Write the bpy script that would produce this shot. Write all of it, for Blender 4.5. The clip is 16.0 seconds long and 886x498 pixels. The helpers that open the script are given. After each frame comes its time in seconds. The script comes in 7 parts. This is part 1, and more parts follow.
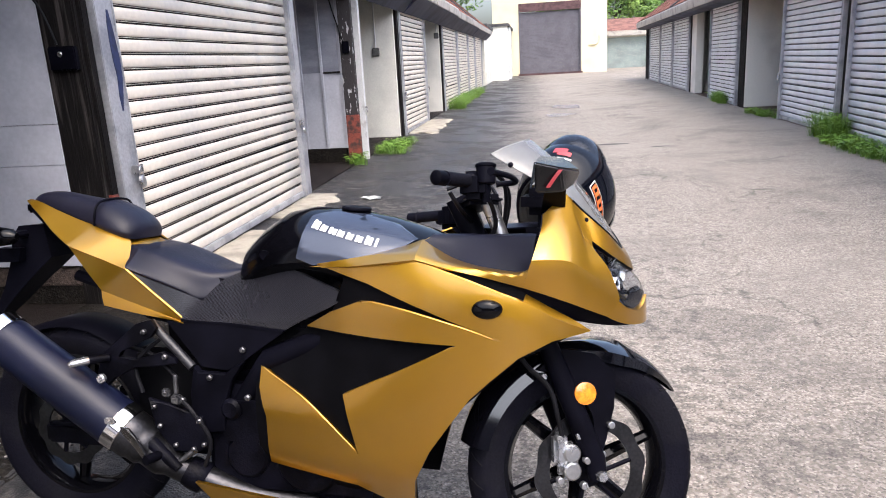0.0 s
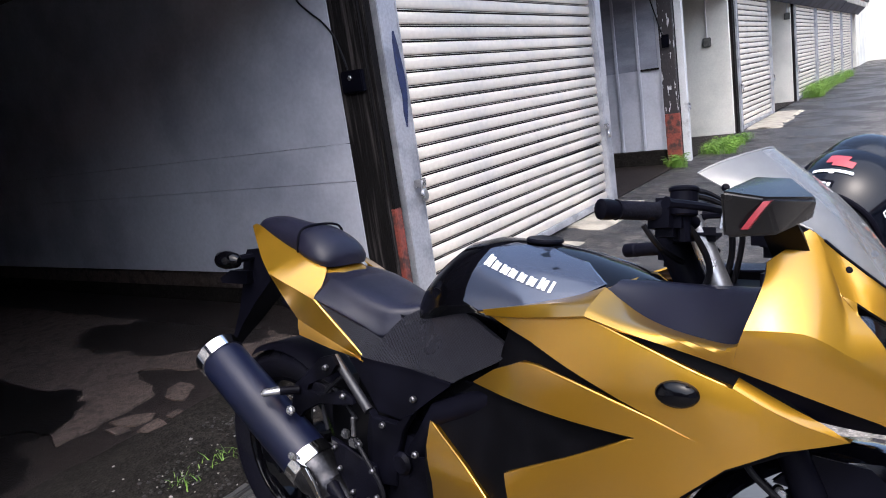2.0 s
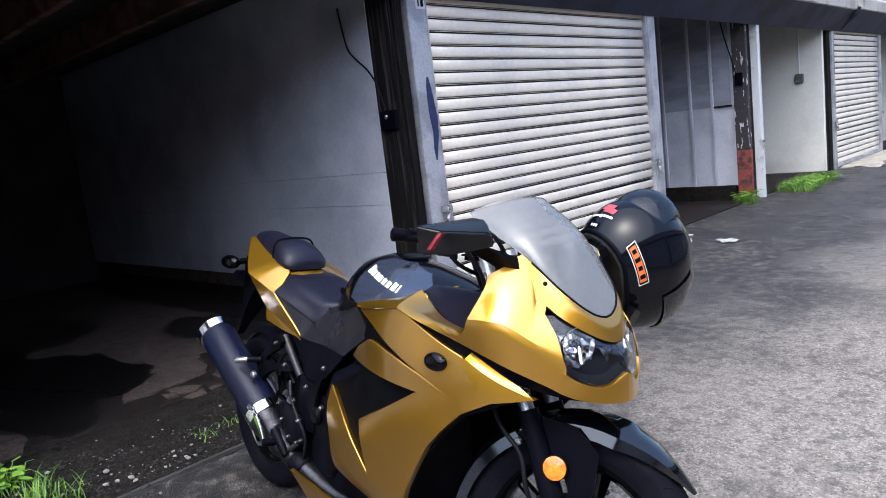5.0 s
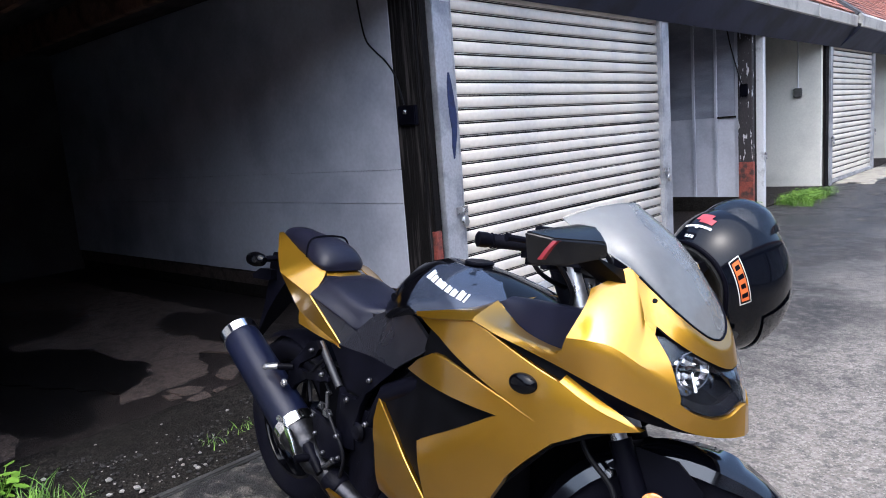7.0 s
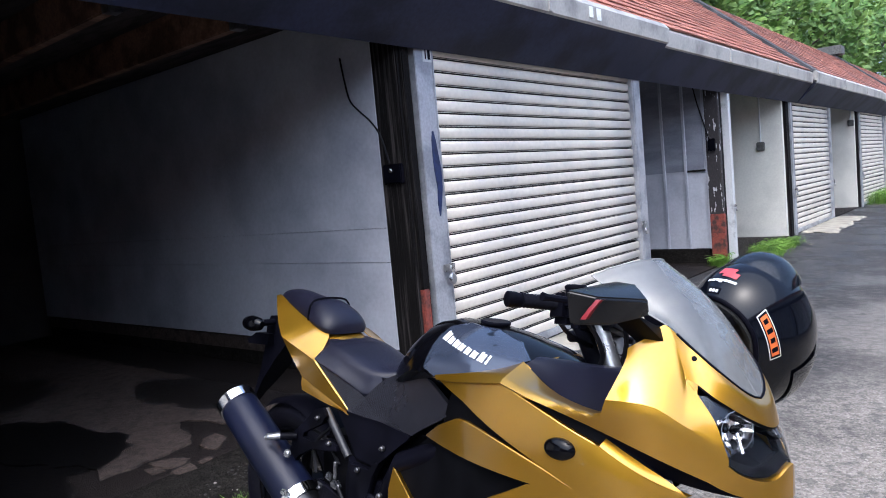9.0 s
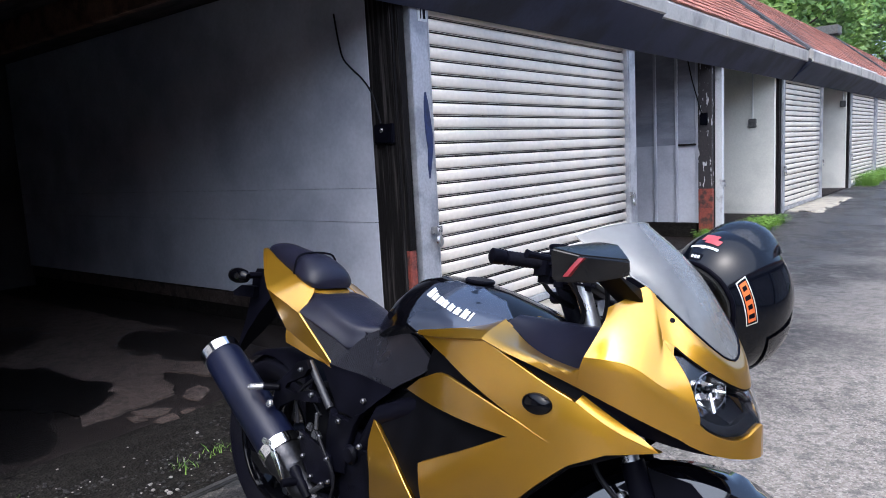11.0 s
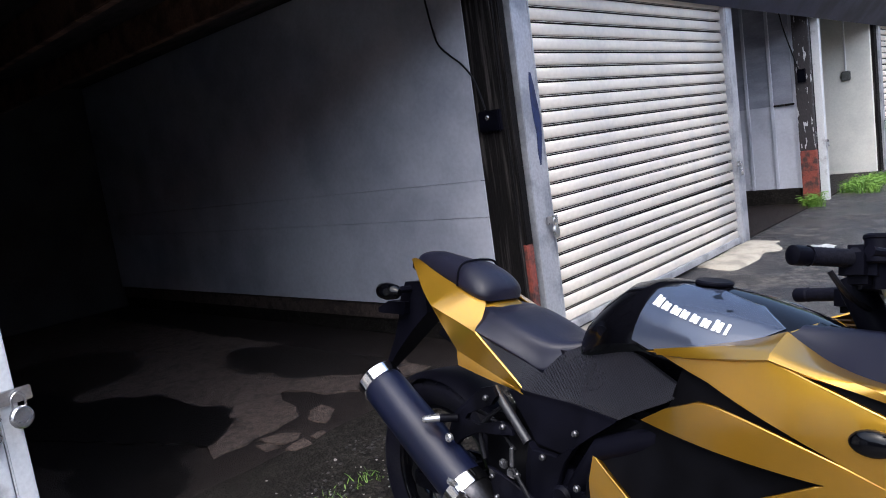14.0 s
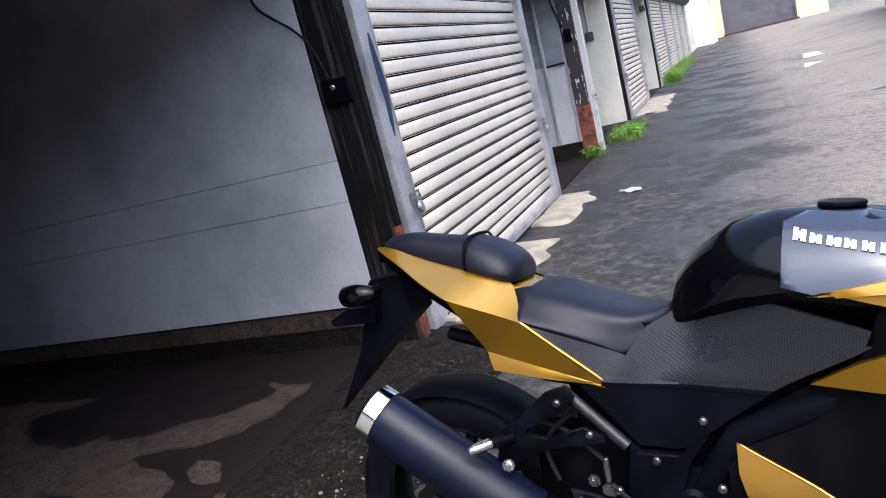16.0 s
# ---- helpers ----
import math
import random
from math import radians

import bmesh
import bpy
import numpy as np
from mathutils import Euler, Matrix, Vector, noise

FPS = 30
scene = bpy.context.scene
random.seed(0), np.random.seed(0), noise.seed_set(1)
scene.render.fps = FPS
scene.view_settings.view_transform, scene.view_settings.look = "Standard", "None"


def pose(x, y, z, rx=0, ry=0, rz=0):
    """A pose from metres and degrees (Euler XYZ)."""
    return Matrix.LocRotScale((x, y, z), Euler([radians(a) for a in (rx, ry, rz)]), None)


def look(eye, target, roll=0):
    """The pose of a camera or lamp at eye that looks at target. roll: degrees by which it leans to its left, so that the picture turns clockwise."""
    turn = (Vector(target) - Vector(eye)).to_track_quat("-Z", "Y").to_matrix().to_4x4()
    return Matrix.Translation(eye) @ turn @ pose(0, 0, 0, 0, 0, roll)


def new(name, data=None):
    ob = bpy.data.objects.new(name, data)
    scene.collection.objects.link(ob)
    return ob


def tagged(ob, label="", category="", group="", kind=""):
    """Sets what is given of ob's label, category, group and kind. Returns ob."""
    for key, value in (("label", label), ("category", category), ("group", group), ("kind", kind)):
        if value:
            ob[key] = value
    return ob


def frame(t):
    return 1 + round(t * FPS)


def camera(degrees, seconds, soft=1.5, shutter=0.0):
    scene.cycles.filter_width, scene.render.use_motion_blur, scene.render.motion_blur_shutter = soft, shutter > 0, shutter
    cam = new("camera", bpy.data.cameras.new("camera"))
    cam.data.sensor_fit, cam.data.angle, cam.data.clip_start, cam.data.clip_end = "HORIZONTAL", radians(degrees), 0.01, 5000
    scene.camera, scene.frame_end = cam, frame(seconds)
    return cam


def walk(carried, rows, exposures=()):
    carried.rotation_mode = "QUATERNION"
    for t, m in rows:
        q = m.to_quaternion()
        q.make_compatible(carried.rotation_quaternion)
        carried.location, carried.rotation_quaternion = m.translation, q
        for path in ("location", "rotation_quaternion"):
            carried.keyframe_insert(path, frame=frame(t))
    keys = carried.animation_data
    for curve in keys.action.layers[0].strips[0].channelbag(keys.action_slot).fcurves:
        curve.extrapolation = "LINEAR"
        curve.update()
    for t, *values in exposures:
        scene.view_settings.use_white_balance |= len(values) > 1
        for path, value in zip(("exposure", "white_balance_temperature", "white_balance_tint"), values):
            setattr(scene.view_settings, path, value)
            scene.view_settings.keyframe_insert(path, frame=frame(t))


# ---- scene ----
cam = camera(63.7, 16.0, soft=1.0)
PATH = [
    (0, (0.184, -0.063, 1.228), (-0.08, 1.854, 0.721), -3.2),
    (0.5, (0.212, 0.109, 1.215), (-0.076, 2.007, 0.653), -2.4),
    (1, (0.234, 0.178, 1.203), (-0.131, 2.051, 0.605), -4.9),
    (1.5, (0.302, 0.289, 1.195), (-0.435, 2.072, 0.667), -5.8),
    (2, (0.397, 0.39, 1.194), (-0.733, 1.988, 0.784), -8.3),
    (2.5, (0.508, 0.314, 1.198), (-0.817, 1.78, 0.896), -5.7),
    (3, (0.679, 0.202, 1.195), (-0.731, 1.561, 0.789), -2.8),
    (3.5, (0.822, 0.204, 1.215), (-0.631, 1.534, 0.868), -6.8),
    (4, (1.068, 0.253, 1.204), (-0.406, 1.555, 0.844), -5.7),
    (4.5, (1.189, 0.303, 1.205), (-0.275, 1.636, 0.919), -7.6),
    (4.7, (1.214, 0.323, 1.201), (-0.202, 1.705, 0.91), -8.0),
    (6.8, (0.989, 0.314, 1.199), (-0.344, 1.769, 0.871), -4.4),
    (7, (0.915, 0.29, 1.209), (-0.422, 1.745, 0.897), -4.4),
    (7.5, (0.805, 0.24, 1.209), (-0.508, 1.721, 0.921), -3.2),
    (8, (0.766, 0.24, 1.214), (-0.557, 1.724, 1.0), -3.6),
    (8.5, (0.787, 0.244, 1.226), (-0.516, 1.752, 1.055), -5.4),
    (9, (0.794, 0.246, 1.222), (-0.478, 1.781, 1.059), -5.3),
    (9.5, (0.791, 0.243, 1.224), (-0.489, 1.771, 1.068), -5.1),
    (10, (0.8, 0.227, 1.217), (-0.483, 1.754, 1.063), -3.8),
    (10.2, (0.804, 0.234, 1.2), (-0.442, 1.785, 0.993), -2.2),
    (12.3, (0.798, 0.236, 1.212), (-0.487, 1.746, 0.952), -5.4),
    (12.5, (0.792, 0.211, 1.221), (-0.533, 1.69, 0.977), -5.6),
    (13, (0.716, 0.194, 1.228), (-0.688, 1.603, 1.014), -5.8),
    (13.5, (0.508, 0.229, 1.267), (-0.941, 1.584, 1.013), -8.5),
    (14, (0.338, 0.251, 1.234), (-1.027, 1.686, 0.959), -8.2),
    (14.5, (0.099, 0.157, 1.227), (-1.09, 1.724, 0.869), -6.5),
    (15, (-0.089, 0.122, 1.231), (-1.208, 1.731, 0.833), -10.0),
    (15.5, (-0.264, 0.23, 1.225), (-1.236, 1.932, 0.824), -15.0),
    (16, (-0.424, 0.32, 1.236), (-1.239, 2.096, 0.81), -14.4),
]
walk(cam, [(t, look(eye, target, roll)) for t, eye, target, roll in PATH], [(0, 1.66, 6100, 12), (1.2, 1.6, 6000, 12), (2.2, 1.5, 5650, 11), (3.0, 1.44, 5500, 10), (4.7, 1.42, 5450, 9), (10.2, 1.42, 5400, 9), (12.5, 1.42, 5400, 9), (13.5, 1.42, 5600, 9), (15.0, 1.42, 5650, 10), (16, 1.45, 5700, 10)])

# ---- light ----
world = bpy.data.worlds.new("world")
scene.world = world
world.use_nodes = True
_wn = world.node_tree
_sky = _wn.nodes.new("ShaderNodeTexSky")
_sky.sky_type, _sky.sun_disc = "NISHITA", False
_sky.sun_elevation, _sky.sun_rotation = radians(61), radians(151)
_sky.dust_density, _sky.air_density, _sky.ozone_density = 6.0, 1.0, 0.4
_wn.links.new(_sky.outputs[0], _wn.nodes["Background"].inputs[0])
_wn.nodes["Background"].inputs[1].default_value = 0.15
sun = new("sun", bpy.data.lights.new("sun", "SUN"))
sun.data.energy, sun.data.angle, sun.data.color = 0.8, radians(100), (1.0, 0.96, 0.90)
sun.matrix_world = look((2.0, -3.6, 7.6), (0, 0, 0))


# ---- materials ----
def material(name, color, rough=0.6, metal=0.0, coat=0.0, vary=0.12, scale=6.0, fine=60.0, bump=0.1, second=None, mix=(0.45, 0.6), spec=0.5, island=0.0, stretch=(1, 1, 1)):
    """A procedural surface: base colour, blotches at one scale, grain at another, relief."""
    m = bpy.data.materials.new(name)
    m.use_nodes = True
    nt = m.node_tree
    b = nt.nodes["Principled BSDF"]
    co = nt.nodes.new("ShaderNodeTexCoord")
    mp = nt.nodes.new("ShaderNodeMapping")
    mp.inputs["Scale"].default_value = stretch
    nt.links.new(co.outputs["Object"], mp.inputs[0])

    def noisy(s, detail):
        n = nt.nodes.new("ShaderNodeTexNoise")
        n.inputs["Scale"].default_value, n.inputs["Detail"].default_value = s, detail
        nt.links.new(mp.outputs[0], n.inputs["Vector"])
        return n.outputs[0]

    big, small = noisy(scale, 6), noisy(fine, 4)
    other = second or tuple(c * (1 - vary * 2) for c in color)
    ramp = nt.nodes.new("ShaderNodeMapRange")
    ramp.inputs["From Min"].default_value, ramp.inputs["From Max"].default_value = mix
    nt.links.new(big, ramp.inputs["Value"])
    mx = nt.nodes.new("ShaderNodeMix")
    mx.data_type = "RGBA"
    mx.inputs["A"].default_value, mx.inputs["B"].default_value = (*color, 1), (*other, 1)
    nt.links.new(ramp.outputs[0], mx.inputs["Factor"])
    hsv = nt.nodes.new("ShaderNodeHueSaturation")
    nt.links.new(mx.outputs["Result"], hsv.inputs["Color"])
    val = nt.nodes.new("ShaderNodeMapRange")
    val.inputs["From Min"].default_value, val.inputs["From Max"].default_value = 0.3, 0.7
    val.inputs["To Min"].default_value, val.inputs["To Max"].default_value = 1 - vary, 1 + vary
    nt.links.new(small, val.inputs["Value"])
    last = val.outputs[0]
    if island:
        info = nt.nodes.new("ShaderNodeObjectInfo")
        sp = nt.nodes.new("ShaderNodeMapRange")
        sp.inputs["To Min"].default_value, sp.inputs["To Max"].default_value = 1 - island, 1 + island
        nt.links.new(info.outputs["Random"], sp.inputs["Value"])
        mul = nt.nodes.new("ShaderNodeMath")
        mul.operation = "MULTIPLY"
        nt.links.new(last, mul.inputs[0])
        nt.links.new(sp.outputs[0], mul.inputs[1])
        last = mul.outputs[0]
    nt.links.new(last, hsv.inputs["Value"])
    nt.links.new(hsv.outputs[0], b.inputs["Base Color"])
    b.inputs["Metallic"].default_value, b.inputs["Coat Weight"].default_value = metal, coat
    b.inputs["Coat Roughness"].default_value = 0.06
    b.inputs["Specular IOR Level"].default_value = spec
    rr = nt.nodes.new("ShaderNodeMapRange")
    rr.inputs["To Min"].default_value, rr.inputs["To Max"].default_value = max(rough - 0.1, 0.02), min(rough + 0.1, 1)
    nt.links.new(big, rr.inputs["Value"])
    nt.links.new(rr.outputs[0], b.inputs["Roughness"])
    if bump:
        bp = nt.nodes.new("ShaderNodeBump")
        bp.inputs["Strength"].default_value, bp.inputs["Distance"].default_value = bump, 0.01
        nt.links.new(small, bp.inputs["Height"])
        nt.links.new(bp.outputs[0], b.inputs["Normal"])
    return m


def shader(m, kind):
    """The nodes of a kind in a material made above."""
    return [n for n in m.node_tree.nodes if n.bl_idname == kind]


def glass(name, color, rough=0.02, alpha=None):
    m = bpy.data.materials.new(name)
    m.use_nodes = True
    b = m.node_tree.nodes["Principled BSDF"]
    b.inputs["Base Color"].default_value, b.inputs["Roughness"].default_value = (*color, 1), rough
    b.inputs["Transmission Weight"].default_value, b.inputs["IOR"].default_value = 1.0, 1.45
    if alpha is not None:
        b.inputs["Alpha"].default_value = alpha
    return m


GOLD = material("gold_paint", (0.50, 0.265, 0.013), 0.36, 0.93, 0.35, 0.05, 3, 900, 0.02)
for _b in shader(GOLD, "ShaderNodeBsdfPrincipled"):
    _b.inputs["Coat Weight"].default_value, _b.inputs["Coat Roughness"].default_value, _b.inputs["Coat IOR"].default_value = 0.9, 0.14, 1.62
BLACK = material("gloss_black", (0.002, 0.002, 0.003), 0.09, 0, 0.0, 0.2, 5, 300, 0.01, spec=0.20)
FENDER = material("polished_black", (0.003, 0.003, 0.005), 0.06, 0, 0.9, 0.2, 5, 300, 0.0, spec=0.4)
MATTE = material("matte_black_plastic", (0.0035, 0.0035, 0.0065), 0.42, 0, 0, 0.2, 8, 500, 0.05, spec=0.035)
INNER = material("black_inner_panel", (0.003, 0.003, 0.004), 0.45, 0, 0, 0.2, 8, 400, 0.05, spec=0.035)
ENGINE = material("engine_black", (0.0035, 0.0035, 0.0065), 0.40, 0.04, 0, 0.3, 14, 200, 0.15, spec=0.05)
RUBBER = material("tyre_rubber", (0.0045, 0.0045, 0.008), 0.65, 0, 0, 0.25, 9, 160, 0.2, second=(0.007, 0.007, 0.010), spec=0.035)
VINYL = material("seat_vinyl", (0.008, 0.008, 0.017), 0.36, 0, 0, 0.15, 7, 700, 0.12, spec=0.24)
DULLSTEEL = material("dull_steel", (0.16, 0.16, 0.17), 0.38, 0.9, 0, 0.2, 12, 120, 0.1)
ROTOR = material("rotor_steel", (0.045, 0.045, 0.050), 0.35, 0.9, 0, 0.2, 12, 120, 0.1)
STRUT = material("grey_strut_paint", (0.017, 0.017, 0.021), 0.40, 0.2, 0, 0.15, 12, 120, 0.05)
STEEL = material("bare_steel", (0.50, 0.50, 0.51), 0.28, 0.9, 0, 0.1, 12, 120, 0.05)
CHROME = material("chrome", (0.8, 0.8, 0.8), 0.08, 1.0, 0, 0.03, 6, 90, 0.0)
SILENCER = material("silencer_coating", (0.004, 0.0056, 0.019), 0.38, 0.05, 0, 0.12, 5, 500, 0.05, spec=0.26)
TANKGREY = material("dark_tank_panel", (0.035, 0.043, 0.066), 0.12, 0.2, 0.6, 0.08, 3, 500, 0.01)
WHITE = material("white_decal", (0.75, 0.76, 0.74), 0.4, 0, 0, 0.05, 8, 80, 0)
RED = material("red_decal", (0.42, 0.05, 0.055), 0.35, 0, 0.3, 0.1, 8, 80, 0)
DIMRED = material("dark_red_decal", (0.22, 0.010, 0.016), 0.4, 0, 0.1, 0.1, 8, 80, 0)
ORANGE = material("orange_decal", (0.75, 0.16, 0.03), 0.4, 0, 0.2, 0.15, 20, 80, 0)
AMBER = material("amber_reflector", (0.85, 0.26, 0.012), 0.18, 0, 0.8, 0.15, 60, 160, 0.2)
SCREEN = material("tinted_screen", (0.20, 0.205, 0.21), 0.12, 0, 0.5, 0.04, 3, 60, 0.0, spec=0.6)
SCREEN.node_tree.nodes["Principled BSDF"].inputs["Alpha"].default_value = 0.78
SCREENEDGE = material("screen_edge", (0.20, 0.205, 0.20), 0.2, 0, 0.3, 0.05, 8, 90, 0)
LENS = glass("clear_lens", (0.96, 0.97, 0.98), 0.01)
BOWL = material("silvered_bowl", (0.66, 0.67, 0.69), 0.16, 1.0, 0, 0.3, 24, 45, 0.22)
MIRRORSHELL = material("satin_black", (0.006, 0.006, 0.007), 0.25, 0, 0, 0.2, 6, 300, 0.02, spec=0.35)
MIRROR = material("mirror_glass", (0.85, 0.86, 0.88), 0.03, 1.0, 0, 0.01, 4, 50, 0)
HELMET = material("helmet_shell", (0.0025, 0.0032, 0.006), 0.06, 0, 0.25, 0.1, 5, 300, 0, spec=0.15)
LINING = material("helmet_lining", (0.012, 0.012, 0.012), 0.95, 0, 0, 0.3, 30, 300, 0.3)
VISOR = material("dark_visor", (0.012, 0.016, 0.024), 0.04, 0.2, 1.0, 0.05, 5, 200, 0)


def carbon():
    m = material("carbon_weave", (0.020, 0.020, 0.023), 0.28, 0.0, 0.0, 0.1, 5, 400, 0.0, spec=0.26)
    nt = m.node_tree
    b = nt.nodes["Principled BSDF"]
    co = nt.nodes.new("ShaderNodeTexCoord")
    mp = nt.nodes.new("ShaderNodeMapping")
    mp.inputs["Rotation"].default_value = (0, radians(28), 0)
    ck = nt.nodes.new("ShaderNodeTexChecker")
    ck.inputs["Scale"].default_value = 400
    ck.inputs["Color1"].default_value, ck.inputs["Color2"].default_value = (0.022, 0.022, 0.028, 1), (0.003, 0.003, 0.004, 1)
    nt.links.new(co.outputs["Object"], mp.inputs[0])
    nt.links.new(mp.outputs[0], ck.inputs["Vector"])
    nt.links.new(ck.outputs[0], b.inputs["Base Color"])
    return m


CARBON = carbon()

WALLPAINT = material("white_wall_paint", (0.50, 0.51, 0.56), 0.6, 0, 0, 0.06, 1.6, 40, 0.1, second=(0.33, 0.34, 0.39), mix=(0.40, 0.65))
GREENWALL = material("pale_wall_paint", (0.70, 0.69, 0.63), 0.7, 0, 0, 0.05, 1.5, 40, 0.1, second=(0.50, 0.50, 0.46), mix=(0.45, 0.75))
SLAT = material("shutter_slat_paint", (0.74, 0.68, 0.59), 0.42, 0.2, 0, 0.05, 1.8, 30, 0.03, second=(0.53, 0.51, 0.49), mix=(0.5, 0.75), island=0.05)
# slat joints: dirt and the shadow of the gap, both in one dark colour
JOINTSHADE = material("joint_dirt_and_shade", (0.022, 0.021, 0.022), 0.9, 0, 0, 0.3, 8, 60, 0.1, spec=0.1)
SLATFAR = material("shutter_slat_grey", (0.72, 0.73, 0.77), 0.42, 0.3, 0, 0.05, 1.8, 30, 0.03, second=(0.50, 0.51, 0.54), mix=(0.5, 0.75))
GALV = material("galvanised_guide", (0.46, 0.47, 0.50), 0.42, 0.45, 0, 0.12, 5, 60, 0.08, second=(0.30, 0.31, 0.34))
JAMB = material("white_jamb_paint", (0.60, 0.61, 0.62), 0.5, 0.1, 0, 0.08, 6, 70, 0.08, second=(0.30, 0.30, 0.31), mix=(0.6, 0.72))
BLUESPRAY = material("blue_spray_paint", (0.014, 0.024, 0.085), 0.5, 0, 0, 0.2, 20, 90, 0)
POSTWOOD = material("dark_timber", (0.009, 0.008, 0.008), 0.75, 0, 0, 0.4, 7, 40, 0.5, second=(0.048, 0.042, 0.040), mix=(0.52, 0.66), stretch=(5, 5, 0.22), spec=0.06)
REDOXIDE = material("red_oxide_paint", (0.22, 0.05, 0.034), 0.7, 0, 0, 0.3, 12, 60, 0.3, second=(0.06, 0.03, 0.026))
PEELED = material("peeling_paint_timber", (0.03, 0.026, 0.028), 0.75, 0, 0, 0.3, 16, 60, 0.5, second=(0.50, 0.50, 0.52), mix=(0.60, 0.63), stretch=(1.6, 1.6, 0.5))
SOFFIT = material("navy_soffit_paint", (0.024, 0.028, 0.056), 0.55, 0, 0, 0.15, 2, 40, 0.1, second=(0.014, 0.016, 0.028), spec=0.2)
FASCIA = material("fascia_metal", (0.42, 0.405, 0.38), 0.5, 0.2, 0, 0.10, 3.0, 40, 0.08, second=(0.21, 0.20, 0.19), mix=(0.5, 0.72))
SHINGLE = material("red_shingle", (0.27, 0.105, 0.072), 0.9, 0, 0, 0.3, 1.2, 120, 0.6, second=(0.16, 0.072, 0.056), island=0.3)
FARROOF = material("far_brown_roof", (0.20, 0.095, 0.08), 0.9, 0, 0, 0.2, 2, 40, 0.4)
DARKSHINGLE = material("dark_shingle", (0.06, 0.06, 0.065), 0.9, 0, 0, 0.25, 3, 120, 0.6)
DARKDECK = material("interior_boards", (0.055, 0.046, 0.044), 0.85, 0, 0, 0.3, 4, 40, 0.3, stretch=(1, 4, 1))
JOIST = material("brown_joist", (0.20, 0.105, 0.065), 0.8, 0, 0, 0.3, 6, 50, 0.3, stretch=(1, 0.3, 1))
# block darkened beyond its own tone, to hold the gloom of the closed bays
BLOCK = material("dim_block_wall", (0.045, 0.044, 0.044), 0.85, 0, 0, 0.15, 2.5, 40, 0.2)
CREAM = material("cream_concrete", (0.34, 0.31, 0.25), 0.8, 0, 0, 0.12, 5, 80, 0.3, second=(0.22, 0.20, 0.165), mix=(0.45, 0.62))
STUCCO = material("cream_stucco", (0.66, 0.60, 0.42), 0.8, 0, 0, 0.06, 0.8, 30, 0.1, second=(0.55, 0.49, 0.34), mix=(0.5, 0.75))
BIGDOOR = material("dark_roller_door", (0.11, 0.105, 0.125), 0.5, 0.2, 0, 0.1, 1.5, 20, 0.05)
GREENDOOR = material("green_grey_roller_door", (0.30, 0.36, 0.36), 0.5, 0.2, 0, 0.08, 1.5, 20, 0.05)
RUST = material("rusty_red_steel", (0.085, 0.042, 0.045), 0.7, 0.1, 0, 0.2, 4, 30, 0.2)
LEAF = material("leaf_green", (0.085, 0.175, 0.018), 0.5, 0, 0, 0.25, 1.5, 30, 0, second=(0.16, 0.30, 0.03), mix=(0.4, 0.6))
WEED = material("weed_green", (0.085, 0.185, 0.018), 0.5, 0, 0, 0.25, 8, 30, 0, second=(0.17, 0.30, 0.035), mix=(0.4, 0.6))
TREELEAF = material("tree_leaf", (0.065, 0.145, 0.020), 0.55, 0, 0, 0.25, 0.5, 8, 0, second=(0.17, 0.27, 0.05), mix=(0.4, 0.65))
BARK = material("bark", (0.09, 0.07, 0.055), 0.9, 0, 0, 0.3, 5, 40, 0.5)
DRYLEAF = material("dry_leaf", (0.35, 0.15, 0.05), 0.7, 0, 0, 0.2, 10, 60, 0.1)
PEBBLE = material("pebbles", (0.022, 0.020, 0.019), 0.85, 0, 0, 0.3, 30, 120, 0.2, island=0.5)
PALE = material("pale_stone", (0.30, 0.285, 0.26), 0.8, 0, 0, 0.15, 30, 120, 0.2)
# pale base colour stands in for the bright sky and hall mirrored in puddles
PALEWATER = material("water_reflection_tint", (0.50, 0.48, 0.45), 0.10, 0, 0.5, 0.1, 4, 60, 0.02)
EDGING = material("worn_edging", (0.034, 0.032, 0.031), 0.85, 0, 0, 0.2, 9, 90, 0.4, second=(0.022, 0.021, 0.020), mix=(0.45, 0.6))
DULLBOX = material("grey_box", (0.10, 0.10, 0.095), 0.6, 0, 0, 0.2, 20, 90, 0.1)
UPSHEET = material("grey_blue_sheet", (0.30, 0.31, 0.36), 0.55, 0, 0, 0.1, 2.2, 40, 0.1, second=(0.20, 0.21, 0.25), mix=(0.4, 0.65), stretch=(1, 1, 3))
CABLE = material("black_cable", (0.006, 0.006, 0.008), 0.5, 0, 0, 0.1, 10, 60, 0, spec=0.15)


